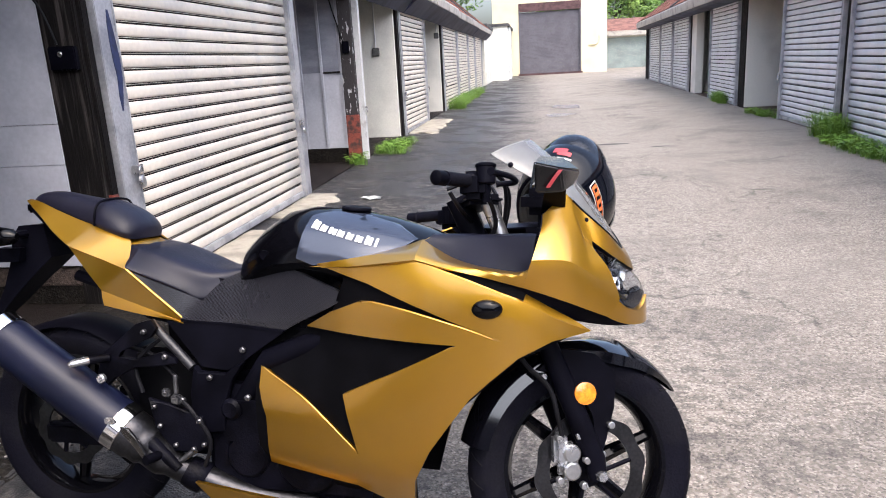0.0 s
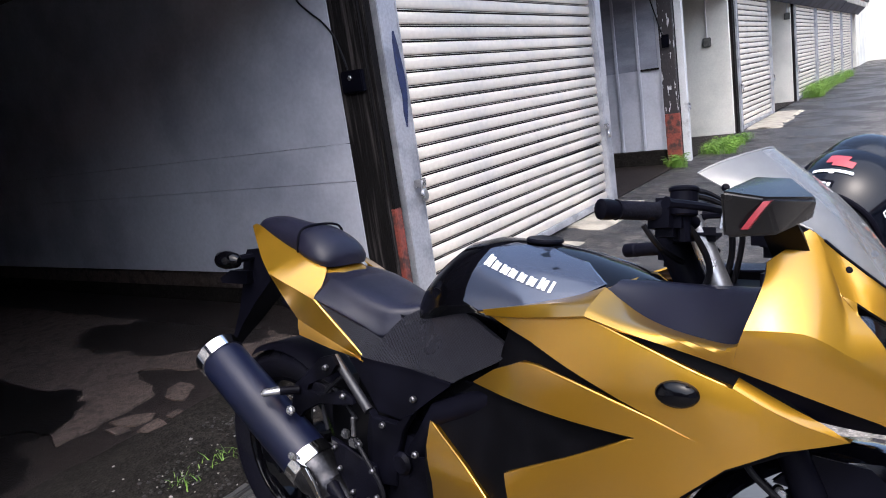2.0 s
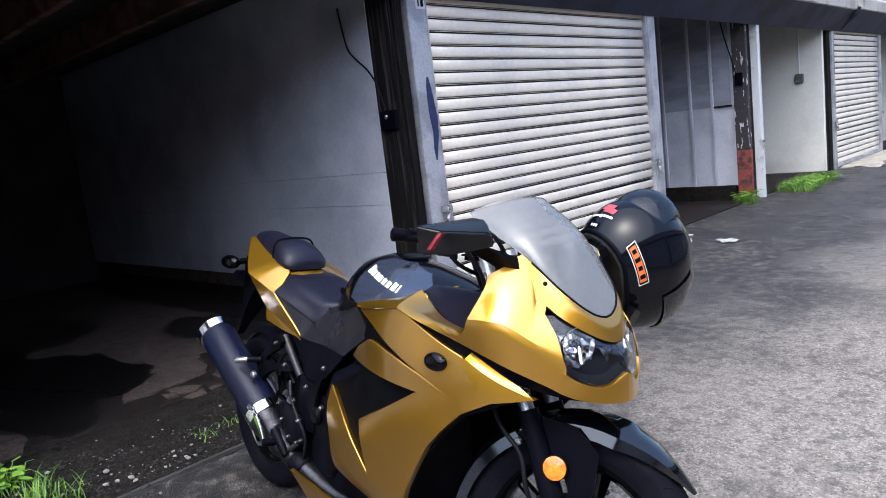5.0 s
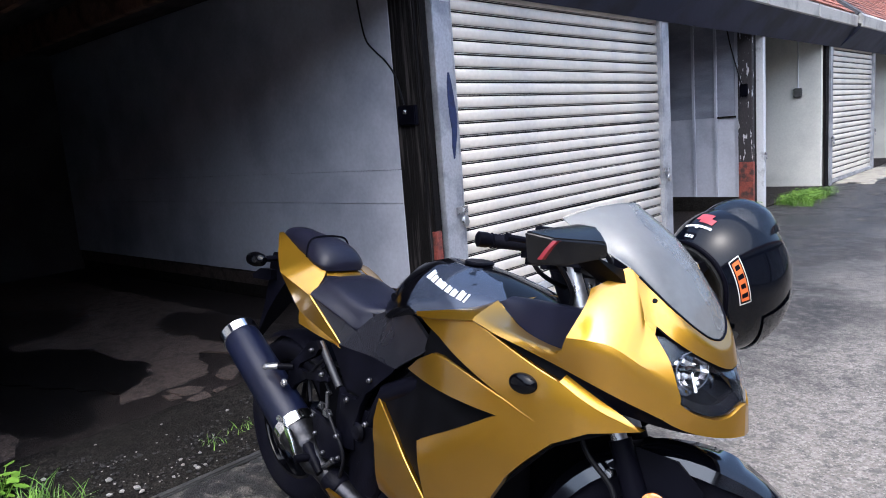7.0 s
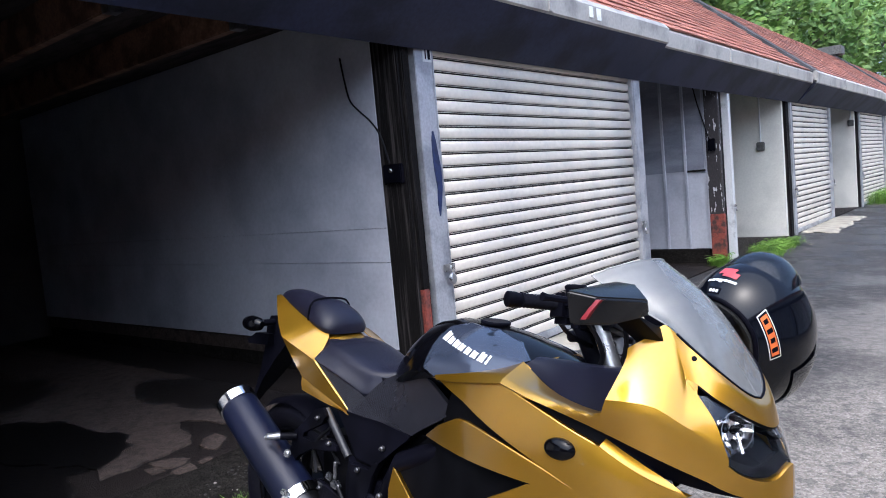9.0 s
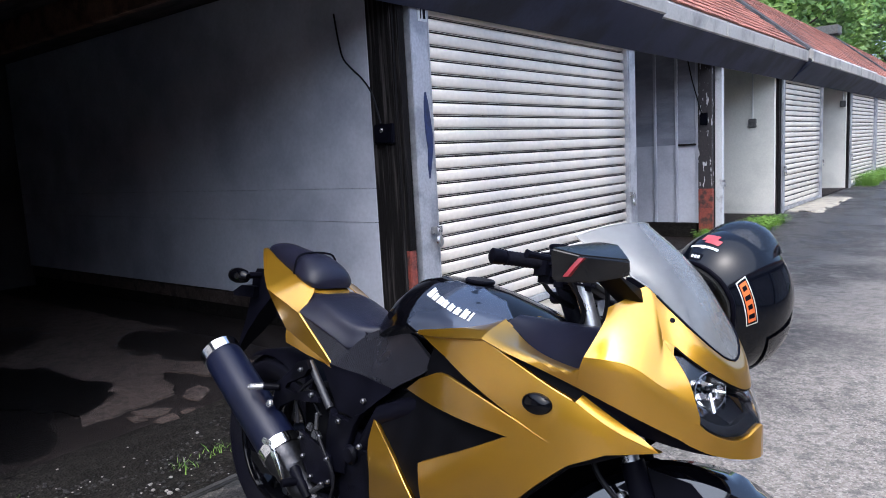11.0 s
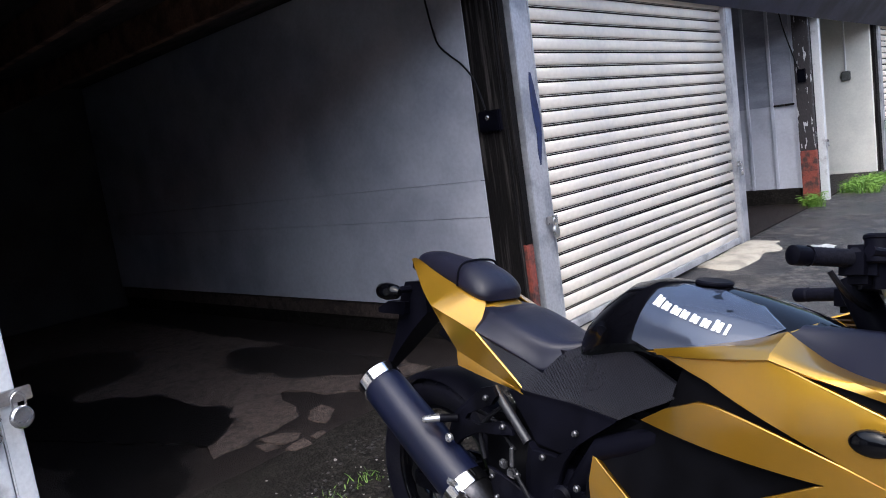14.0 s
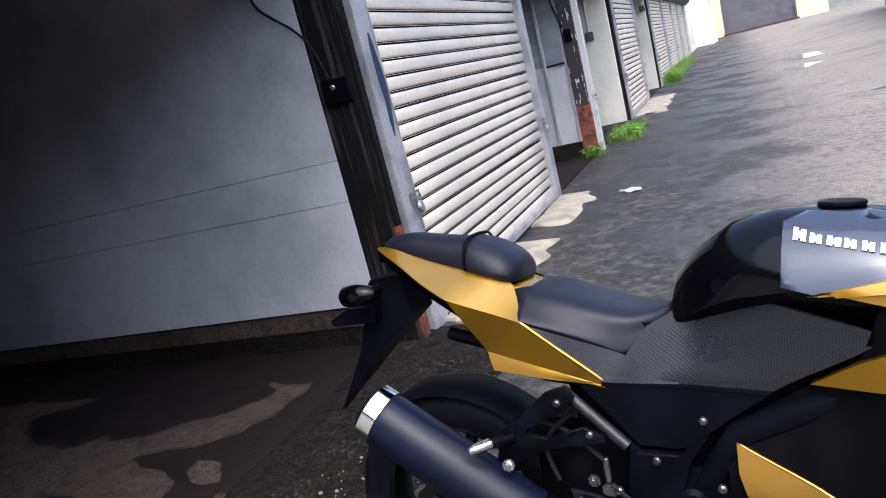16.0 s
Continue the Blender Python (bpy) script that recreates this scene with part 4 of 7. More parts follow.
def flank(u, w):
    """Half the width of the side fairing at a place along and up the machine; it tucks in behind the knee."""
    low = float(np.interp(u, [0.28, 0.46, 0.6, 0.74, 0.92, 1.10, 1.20, 1.30, 1.37, 1.45], [0.6, 0.77, 0.9, 0.985, 1, 0.97, 0.885, 0.66, 0.43, 0.05]))
    high = float(np.interp(u, [0.46, 0.58, 0.67, 0.76, 0.86, 0.96, 1.10, 1.20, 1.30, 1.37, 1.45], [0.55, 0.62, 0.755, 0.87, 0.955, 0.99, 0.97, 0.885, 0.66, 0.43, 0.05]))
    mix = min(max((w - 0.40) / 0.15, 0), 1)
    we = w + 0.5 * (min(max(u, 1.10), 1.40) - 1.28) * float(np.interp(w, [0.5, 0.62], [0, 1]))
    gw = float(np.interp(we, [0.0, 0.10, 0.20, 0.265, 0.46, 0.57, 0.62, 0.66, 0.70, 0.77, 0.86, 1.01], [0.3, 0.45, 0.73, 0.875, 0.962, 1, 0.985, 0.945, 0.90, 0.80, 0.62, 0.4]))
    return 0.262 * (low + (high - low) * mix) * gw


def half_width(u, w):
    """The same, with its bends eased."""
    return sum(flank(u + a, w + b) for a in (-0.035, 0.0, 0.035) for b in (-0.022, 0.0, 0.022)) / 9


def tank_width(u, w):
    top = float(np.interp(u, TANK_U, TANK_TOP))
    base = float(np.interp(u, [0.37, 0.5, 0.96], [0.66, 0.70, 0.745]))
    wide = float(np.interp(u, [0.37, 0.40, 0.5, 0.6, 0.75, 0.9, 0.96], [0.05, 0.09, 0.135, 0.165, 0.172, 0.15, 0.10]))
    k = min(max((w - base) / (top - base), 0), 1)
    tuck = 0.66 + 0.34 * min(1.0, max(0.0, k / 0.28) + max(0.0, (u - 0.60) / 0.12))
    return wide * tuck * (1 - k ** 2.4) ** 0.6


def cover_width(u, w):
    """The side cover: upright below a fold line, leaning in under the tank above it."""
    fold = float(np.interp(u, [0.2, 0.55, 0.75], [0.595, 0.605, 0.685]))
    base = float(np.interp(u, [0.2, 0.25, 0.42, 0.55, 0.746], [0.135, 0.134, 0.140, 0.160, 0.203]))
    return base + 0.10 * (0.6 - w) - 0.28 * max(0.0, w - fold) * (1.0 + float(np.interp(u, [0.42, 0.55], [1.1, 0.0])))


def panel(outline, width, off=0.0, thick=0.008, rim=0.005, step=0.024, side=-1, dip=None):
    """A moulded panel: an outline in (along, up), laid on the surface that width() gives, with a rolled rim."""
    bm = bmesh.new()
    face = bm.faces.new([bm.verts.new((u, 0, w)) for u, w in outline])
    if rim:
        bmesh.ops.inset_region(bm, faces=[face], thickness=rim, use_even_offset=True, use_boundary=True)
    bmesh.ops.triangulate(bm, faces=bm.faces[:], ngon_method="EAR_CLIP")
    us, ws = [p[0] for p in outline], [p[1] for p in outline]
    for axis, lo, hi in ((0, min(us), max(us)), (2, min(ws), max(ws))):
        at = math.ceil(lo / step) * step + 0.0013
        while at < hi:
            co, no = Vector(), Vector()
            co[axis], no[axis] = at, 1
            bmesh.ops.bisect_plane(bm, geom=bm.verts[:] + bm.edges[:] + bm.faces[:], dist=1e-5, plane_co=co, plane_no=no)
            at += step
    edge = {v for v in bm.verts if v.is_boundary}
    for v in bm.verts:
        w = width(v.co.x, v.co.z) + off - ((dip or rim) if v in edge else 0)
        v.co.y = side * max(w, 0.002)
    faces = bm.faces[:]
    outer = {v: v.co.copy() for v in bm.verts}
    back = {v: bm.verts.new(c - Vector((0, side * thick, 0))) for v, c in outer.items()}
    for f in faces:
        bm.faces.new([back[v] for v in f.verts][::-1])
    for e in [e for e in bm.edges if e.is_boundary and e.verts[0] in outer and e.verts[1] in outer]:
        a, b = e.verts
        bm.faces.new((a, b, back[b], back[a]))
    return bm


def spaced(points, n, smooth=True):
    """n + 1 points at even steps along a line."""
    pts = bend(points, 10) if smooth and len(points) > 2 else [Vector(p) for p in points]
    run = [0.0]
    for a, b in zip(pts, pts[1:]):
        run.append(run[-1] + (b - a).length)
    out, k = [], 0
    for i in range(n + 1):
        at = run[-1] * i / n
        while k < len(pts) - 2 and run[k + 1] < at:
            k += 1
        out.append(pts[k].lerp(pts[k + 1], min(max((at - run[k]) / max(run[k + 1] - run[k], 1e-9), 0), 1)))
    return out


def skin(bm, lines, n=24, across=6, smooth=True, smooth_across=False):
    """A sheet through lines that run side by side from the tail to the nose; each line in (along, aside, up)."""
    rows = [spaced(l, n, smooth) for l in lines]
    cols = [spaced([r[i] for r in rows], across * (len(rows) - 1), True) if smooth_across else [rows[a][i].lerp(rows[a + 1][i], b / across) for a in range(len(rows) - 1) for b in range(across)] + [rows[-1][i]] for i in range(n + 1)]
    made = [[bm.verts.new(p) for p in c] for c in cols]
    for a, b in zip(made, made[1:]):
        for j in range(len(a) - 1):
            if len({tuple(round(x, 5) for x in v.co) for v in (a[j], a[j + 1], b[j + 1], b[j])}) == 4:
                bm.faces.new((a[j], a[j + 1], b[j + 1], b[j]))
            elif len({tuple(round(x, 5) for x in v.co) for v in (a[j], a[j + 1], b[j + 1])}) == 3:
                bm.faces.new((a[j], a[j + 1], b[j + 1]))
            elif len({tuple(round(x, 5) for x in v.co) for v in (a[j], b[j + 1], b[j])}) == 3:
                bm.faces.new((a[j], b[j + 1], b[j]))
    return bm


def moulded(bm, core, thick=0.004):
    """Joins the sheets of a panel and gives it thickness away from the outside, which faces away from core."""
    bmesh.ops.remove_doubles(bm, verts=bm.verts, dist=0.0006)
    bmesh.ops.recalc_face_normals(bm, faces=bm.faces)
    c = Vector(core)
    if sum(f.normal.dot(f.calc_center_median() - c) * f.calc_area() for f in bm.faces) < 0:
        bmesh.ops.reverse_faces(bm, faces=bm.faces)
    bmesh.ops.solidify(bm, geom=bm.faces[:], thickness=thick)
    return bm


def sides(name, build, core, mat, label="", thick=0.004, sharp=24):
    """A panel on either side of the machine; build() makes the sheets of the right-hand one."""
    made = []
    for flip in (False, True):
        bm = moulded(build(), core, thick)
        if flip:
            for v in bm.verts:
                v.co.y = -v.co.y
            bmesh.ops.reverse_faces(bm, faces=bm.faces)
        made.append(part(name, bm, mat, bike, label, sharp))
    return made


def both(name, outline, width, mat, label="", sharp=38, **kw):
    for side in (-1, 1):
        part(name, panel(outline, width, side=side, **kw), mat, bike, label, sharp)


SIDE = [(0.680, 0.748), (0.76, 0.756), (0.85, 0.766), (0.922, 0.772), (1.048, 0.728), (1.163, 0.683), (1.168, 0.682), (1.237, 0.639), (1.31, 0.604), (1.227, 0.590), (1.155, 0.555), (1.09, 0.50), (1.042, 0.455), (0.994, 0.391), (0.942, 0.318), (0.900, 0.235), (0.882, 0.15), (0.822, 0.150), (0.747, 0.200), (0.627, 0.222), (0.507, 0.237), (0.511, 0.365), (0.49, 0.437), (0.49, 0.489), (0.529, 0.468), (0.622, 0.426), (0.692, 0.372), (0.765, 0.300), (0.733, 0.448), (0.873, 0.511), (1.016, 0.582), (0.806, 0.590), (0.622, 0.598), (0.696, 0.640), (0.78, 0.673), (0.82, 0.673), (0.955, 0.645), (1.117, 0.593), (0.955, 0.658), (0.805, 0.716)]
both("side_fairing", SIDE, half_width, GOLD, "gold metallic side fairing with a black arrow cut-out", rim=0.0042, dip=0.0075, sharp=22)


def bead(name, points, radius=0.0036):
    """A thin rolled lip along an edge, on either side of the machine; points in (along, aside, up)."""
    for flip in (1, -1):
        bm = bmesh.new()
        run = bend([Vector((u, flip * v, w)) for u, v, w in points], 6)
        tube(bm, run, [radius * 0.3] + [radius] * (len(run) - 2) + [radius * 0.3], 10)
        part(name, bm, GOLD, bike, "", 60)


for edge in ([(0.785, 0.671), (0.82, 0.672), (0.89, 0.660), (0.955, 0.644), (1.04, 0.619), (1.110, 0.594)], [(0.930, 0.768), (0.985, 0.749), (1.048, 0.727), (1.105, 0.705), (1.160, 0.683)], [(0.740, 0.449), (0.80, 0.477), (0.873, 0.510), (0.945, 0.545), (1.010, 0.578)], [(0.492, 0.486), (0.529, 0.468), (0.622, 0.426), (0.692, 0.372), (0.762, 0.302)]):
    bead("rolled_edge", [(u, -(half_width(u, w) - 0.0035), w) for u, w in edge])


def facet_sheets():
    low = [(1.166, 0.683), (1.20, 0.662), (1.237, 0.640), (1.275, 0.620), (1.306, 0.604)]
    return skin(bmesh.new(), [[(u, -(half_width(u, w) - 0.001), w) for u, w in low], [(u + 0.004, -(half_width(u, w) - 0.001 - k * 0.018), w + k * 0.013) for (u, w), k in zip(low, (1, 1, 0.9, 0.6, 0.02))]], 16, 3)


sides("fairing_facet", facet_sheets, (1.15, -0.05, 0.60), GOLD, "gold up-facing facet at the front of the fairing", 0.004, 30)

# the upper cowl: face beside the screen, brow over the lamp, chin below it, arm along the dash pad
BOTTOM = [(1.165, -0.232, 0.713), (1.22, -0.220, 0.694), (1.265, -0.204, 0.676), (1.305, -0.178, 0.656), (1.345, -0.149, 0.636)]
COLUMNS = [
    [(1.165, -0.232, 0.713), (1.178, -0.243, 0.754), (1.186, -0.243, 0.776), (1.204, -0.207, 0.842), (1.206, -0.196, 0.872)],
    [(1.22, -0.220, 0.694), (1.225, -0.231, 0.750), (1.227, -0.230, 0.776), (1.230, -0.182, 0.85), (1.230, -0.157, 0.894)],
    [(1.265, -0.204, 0.676), (1.27, -0.208, 0.742), (1.268, -0.206, 0.768), (1.259, -0.155, 0.85), (1.255, -0.130, 0.912)],
    [(1.305, -0.178, 0.656), (1.312, -0.178, 0.713), (1.310, -0.177, 0.738), (1.302, -0.153, 0.78), (1.292, -0.134, 0.817)],
    [(1.345, -0.149, 0.636), (1.372, -0.130, 0.668), (1.366, -0.132, 0.70), (1.347, -0.131, 0.745), (1.313, -0.131, 0.790)],
]
SCREENBASE = [(1.255, -0.130, 0.912), (1.28, -0.112, 0.883), (1.30, -0.104, 0.864), (1.32, -0.096, 0.845), (1.34, -0.083, 0.825), (1.36, -0.060, 0.801), (1.373, -0.03, 0.782), (1.378, 0, 0.776)]
BROW = [(1.292, -0.134, 0.817), (1.31, -0.121, 0.806), (1.33, -0.114, 0.790), (1.35, -0.101, 0.774), (1.37, -0.081, 0.757), (1.39, -0.053, 0.740), (1.403, -0.025, 0.728), (1.406, 0, 0.724)]
LENSFOOT = [(1.372, -0.130, 0.668), (1.385, -0.116, 0.654), (1.40, -0.092, 0.642), (1.415, -0.062, 0.635), (1.426, -0.038, 0.640), (1.434, -0.017, 0.655), (1.437, 0, 0.662)]
CHIN = [(1.345, -0.149, 0.636), (1.362, -0.134, 0.624), (1.386, -0.110, 0.612), (1.41, -0.074, 0.603), (1.43, -0.034, 0.599), (1.438, 0, 0.599)]
CORE = (1.15, -0.02, 0.76)


def cowl_sheets():
    bm = bmesh.new()
    rows = [[c[k] for c in COLUMNS[:4]] for k in range(5)]
    skin(bm, rows[:3], 18, 6, smooth_across=True)
    skin(bm, rows[2:], 18, 8, smooth_across=True)
    skin(bm, [COLUMNS[3][:3], COLUMNS[4][:3]], 12, 6)
    skin(bm, [COLUMNS[3][2:], COLUMNS[4][2:] + COLUMNS[3][4:]], 16, 6)
    skin(bm, [SCREENBASE, [(a[0] * 0.5 + b[0] * 0.5 + 0.001 * min(k, 4), a[1] * 0.5 + b[1] * 0.5, a[2] * 0.5 + b[2] * 0.5 + 0.001 * min(k, 4)) for k, (a, b) in enumerate(zip(SCREENBASE, BROW))], BROW], 24, 5, smooth_across=True)
    skin(bm, [[(1.292, -0.134, 0.817), (1.301, -0.128, 0.812), (1.310, -0.121, 0.806)], [(1.292, -0.134, 0.817), (1.302, -0.133, 0.805), (1.313, -0.131, 0.790)]], 6, 2)
    skin(bm, [LENSFOOT, CHIN], 24, 5)
    skin(bm, [LENSFOOT, [(u - 0.020, v * 0.9, w + 0.002) for u, v, w in LENSFOOT]], 24, 2)
    return bm


def brow_sheets():
    return skin(bmesh.new(), [[(u - 0.001, v, w - 0.003) for u, v, w in BROW[1:]], [(u - 0.026, v * 0.86, w - 0.014) for u, v, w in BROW[1:]]], 20, 2)


sides("brow_trim", brow_sheets, (1.35, -0.05, 0.9), INNER, "black trim below the brow", 0.003, 40)
sides("nose_fairing", cowl_sheets, CORE, GOLD, "gold metallic nose fairing", 0.0012, 16)
PADEDGE = [(0.92, -0.157, 0.812), (0.96, -0.164, 0.788), (1.0, -0.174, 0.769), (1.05, -0.191, 0.757), (1.1, -0.204, 0.750), (1.15, -0.214, 0.746), (1.180, -0.226, 0.752)]
ARMEDGE = [(0.922, -0.240, 0.774), (1.0, -0.246, 0.755), (1.08, -0.242, 0.736), (1.165, -0.232, 0.713)]


def arm_sheets():
    bm = bmesh.new()
    roll = [(0.921, -0.224, 0.785), (1.0, -0.229, 0.766), (1.08, -0.236, 0.752), (1.150, -0.240, 0.742), (1.178, -0.242, 0.755)]
    skin(bm, [PADEDGE, roll, ARMEDGE], 24, 4, smooth_across=True)
    return bm


sides("fairing_arm", arm_sheets, (1.05, -0.12, 0.70), GOLD, "gold fairing arm below the dash pad", 0.005, 30)


def pad_sheets():
    bm = bmesh.new()
    skin(bm, [[(u + 0.002, v + 0.006, w - 0.004) for u, v, w in PADEDGE], [(0.935, -0.145, 0.815), (1.0, -0.152, 0.800), (1.09, -0.168, 0.798), (1.185, -0.200, 0.790)], [(0.94, -0.125, 0.822), (1.0, -0.13, 0.822), (1.09, -0.15, 0.823), (1.190, -0.180, 0.826)], [(0.96, -0.09, 0.81), (1.0, -0.09, 0.815), (1.09, -0.10, 0.815), (1.19, -0.11, 0.82)]], 20, 4, smooth_across=True)
    skin(bm, [[(1.183, -0.226, 0.752), (1.198, -0.217, 0.80), (1.205, -0.202, 0.842), (1.207, -0.191, 0.870)], [(1.192, -0.185, 0.77), (1.203, -0.175, 0.82), (1.214, -0.150, 0.86), (1.23, -0.12, 0.90)]], 10, 3)
    return bm


sides("dash_pad", pad_sheets, (1.05, -0.14, 0.60), VINYL, "black dash pad inside the fairing", 0.004, 40)


def lens_lines(inset=0.0):
    """Top and foot of the lamp glass, set back towards the middle of the nose."""
    top = [(1.314, -0.130, 0.787)] + [(u - 0.002, v, w - 0.005) for u, v, w in BROW[2:]]
    foot = [(u - 0.003, v * 0.99, w + 0.003) for u, v, w in LENSFOOT]
    a, b = spaced(top, 20), spaced(foot, 20)
    mid = [p.lerp(q, 0.5) + Vector((0.009 * (1 - k / 20) + 0.004, -0.004 * (1 - k / 20), 0.004)) for k, (p, q) in enumerate(zip(a, b))]
    back = Vector((1.20, -0.05, 0.715))
    return [[p.lerp(back, inset) for p in l] for l in (a, mid, b)]


def lens_sheets():
    return skin(bmesh.new(), lens_lines(0.01), 20, 4, False, True)


for ob in sides("headlight_lens", lens_sheets, CORE, LENS, "clear headlight lens", 0.002, 40):
    ob.visible_shadow = False


def bowl_sheets():
    bm = skin(bmesh.new(), lens_lines(0.36), 9, 3, False, True)
    for v in bm.verts:
        v.co += 0.010 * Vector((noise.noise(v.co * 55), noise.noise(v.co * 55 + Vector((3, 1, 2))), noise.noise(v.co * 55 + Vector((7, 5, 1)))))
    return bm


sides("headlight_bowl", bowl_sheets, (1.6, -0.05, 0.71), BOWL, "silvered faceted headlight bowl", 0.003, 3)


def tray_sheets():
    edge, rim = lens_lines(0.15), lens_lines(0.03)
    bm = skin(bmesh.new(), [rim[2], [p.lerp(q, 0.5) + Vector((0, 0, 0.010)) for p, q in zip(rim[2], edge[2])], edge[2]], 16, 3, False)
    skin(bm, [edge[2], [p.lerp(q, 0.10) for p, q in zip(edge[2], edge[1])]], 16, 2, False)
    return bm


sides("headlight_tray", tray_sheets, (1.40, -0.05, 0.9), INNER, "black lower tray of the headlight", 0.003, 40)


def hood_sheets():
    rim, back = lens_lines(0.03), lens_lines(0.36)
    bm = skin(bmesh.new(), [rim[0], back[0]], 9, 1, False)
    return skin(bm, [[p[0] for p in rim], [p[0] for p in back]], 4, 1)


sides("headlight_hood", hood_sheets, (1.40, -0.05, 0.9), INNER, "black hood inside the headlight", 0.003, 40)
both("inner_panel", [(0.47, 0.23), (0.47, 0.50), (0.60, 0.580), (0.70, 0.645), (0.748, 0.676), (0.740, 0.738), (0.93, 0.764), (1.16, 0.74), (1.24, 0.655), (1.29, 0.605), (1.15, 0.545), (1.0, 0.41), (0.90, 0.25), (0.88, 0.12), (0.60, 0.13)], half_width, INNER, "black inner panel", off=-0.016, rim=0)


def chin_sheets():
    top = [(1.10, -0.226, 0.735)] + [(u - 0.004, v * 0.955, w + 0.012) for u, v, w in BOTTOM + CHIN[1:]]
    low = [(1.10, -0.218, 0.68), (1.20, -0.190, 0.648), (1.30, -0.142, 0.619), (1.37, -0.095, 0.604), (1.42, -0.03, 0.598), (1.425, 0, 0.598)]
    back = [(1.10, -0.10, 0.66), (1.25, -0.06, 0.62), (1.33, -0.03, 0.60), (1.36, 0, 0.60)]
    return skin(bmesh.new(), [top, low, back], 24, 4)


sides("chin_panel", chin_sheets, CORE, MATTE, "black panel below the nose", 0.004, 40)

both("belly_pan", [(0.315, 0.188), (0.44, 0.168), (0.60, 0.145), (0.70, 0.12), (0.74, 0.07), (0.68, 0.02), (0.5, 0.03), (0.38, 0.09)], lambda u, w: 0.165 + 0.35 * (w - 0.02), GOLD, "gold belly pan")
for side in (-1, 1):
    way = Vector((0.90, side * 0.42, 0.06)).normalized()
    at = Vector((1.338, side * 0.070, 0.722))
    lamp = part("headlight_reflector", lathe(bmesh.new(), [(0.036, 0.034), (0.031, 0.017), (0.022, 0.006), (0.010, 0.001), (0.009, -0.003), (0.024, 0.002), (0.034, 0.015), (0.038, 0.034)], at, way, 14), CHROME, bike, "faceted chrome headlight reflector", 4)
    bm = bmesh.new()
    disc(bm, at + way * 0.026, way, 0.009, 0.016, 16, 0.004)
    part("bulb_shield", bm, BLACK, lamp, "black bulb shield")
    bm = bmesh.new()
    tube(bm, [at + way * 0.030, at + way * 0.046 + Vector((0, 0, -0.040))], [0.003, 0.005], 6)
    part("shield_stem", bm, CHROME, lamp)

# windscreen
BASE_RUN = spaced([(u - 0.002, v, w + 0.002) for u, v, w in SCREENBASE[::-1]], 40)


def at_base(a):
    """A place along the foot of the screen: 0 in the middle, 1 at its rear corner."""
    k = min(int(a * 40), 39)
    return BASE_RUN[k].lerp(BASE_RUN[k + 1], a * 40 - k)


bm = bmesh.new()
grid = []
for i in range(15):
    s = i / 14
    row = []
    for j in range(25):
        a = -1 + j / 12
        lo = at_base(abs(a))
        lo.y = abs(lo.y) * (1 if a > 0 else -1)
        hi = Vector((1.160 - 0.078 * a * a, 0.135 * a, 1.043 - 0.030 * a * a - 0.006 * abs(a) ** 8))
        p = lo.lerp(hi, s)
        swell = math.sin(math.pi * s) * 0.018 * (1 - 1.15 * abs(a) ** 4)
        row.append(p + Vector((swell * 0.6, swell * 0.5 * a, swell)))
    grid.append(row)
rings(bm, grid, closed=False)
bmesh.ops.solidify(bm, geom=bm.faces[:], thickness=0.003)
screen = part("windscreen", bm, SCREEN, bike, "smoke-tinted curved windscreen")
screen.visible_shadow = False
bm = bmesh.new()
tube(bm, [p + Vector((0.002, 0, -0.002)) for p in grid[0][1:24]], 0.0026, 6)
part("screen_trim", bm, MATTE, bike)
bm = bmesh.new()
tube(bm, [row[0] for row in grid[:-1]] + grid[-1] + [row[-1] for row in grid[-2::-1]], 0.0018, 6)
part("screen_edge", bm, SCREENEDGE, bike, "pale polished screen edge")
for side in (-1, 1):
    for u, v, w in ((1.296, 0.109, 0.852), (1.128, 0.140, 0.982)):
        bm = bmesh.new()
        disc(bm, (u, side * v, w), (0.5, side * 0.8, 0.5), 0.006, 0.010, 10, 0.002)
        part("screen_bolt", bm, MATTE, bike)

# front indicators, flush in the side fairing
for side in (-1, 1):
    bm = bmesh.new()
    loops = []
    for r, d in ((1.0, -0.004), (1.0, 0.004), (0.85, 0.010), (0.45, 0.014)):
        loops.append([Vector((1.088 + 0.034 * r * math.cos(t), side * (half_width(1.088 + 0.034 * r * math.cos(t), 0.667 + 0.022 * r * math.sin(t)) + d), 0.667 + 0.022 * r * math.sin(t))) for t in (2 * math.pi * k / 24 for k in range(24))])
    rings(bm, loops)
    part("front_indicator", bm, BLACK, bike, "oval smoked indicator")

# tank
bm = bmesh.new()
loops = []
for u in (0.372, 0.385, 0.40, 0.425, 0.45, 0.48, 0.515, 0.55, 0.59, 0.645, 0.70, 0.755, 0.81, 0.86, 0.90, 0.935, 0.96):
    base = float(np.interp(u, [0.37, 0.5, 0.96], [0.66, 0.70, 0.745]))
    top = float(np.interp(u, TANK_U, TANK_TOP))
    ks = [0, 0.1, 0.25, 0.4, 0.55, 0.68, 0.8, 0.9, 0.96, 0.99]
    right = [Vector((u, -tank_width(u, base + k * (top - base)), base + k * (top - base))) for k in ks]
    loop = [Vector((u, right[0].y * 0.8, base - 0.06))] + right + [Vector((u, 0, top))] + [Vector((u, -p.y, p.z)) for p in right[::-1]] + [Vector((u, -right[0].y * 0.8, base - 0.06))]
    loops.append(loop)
rings(bm, loops)
part("fuel_tank", bm, BLACK, bike, "gloss black fuel tank")
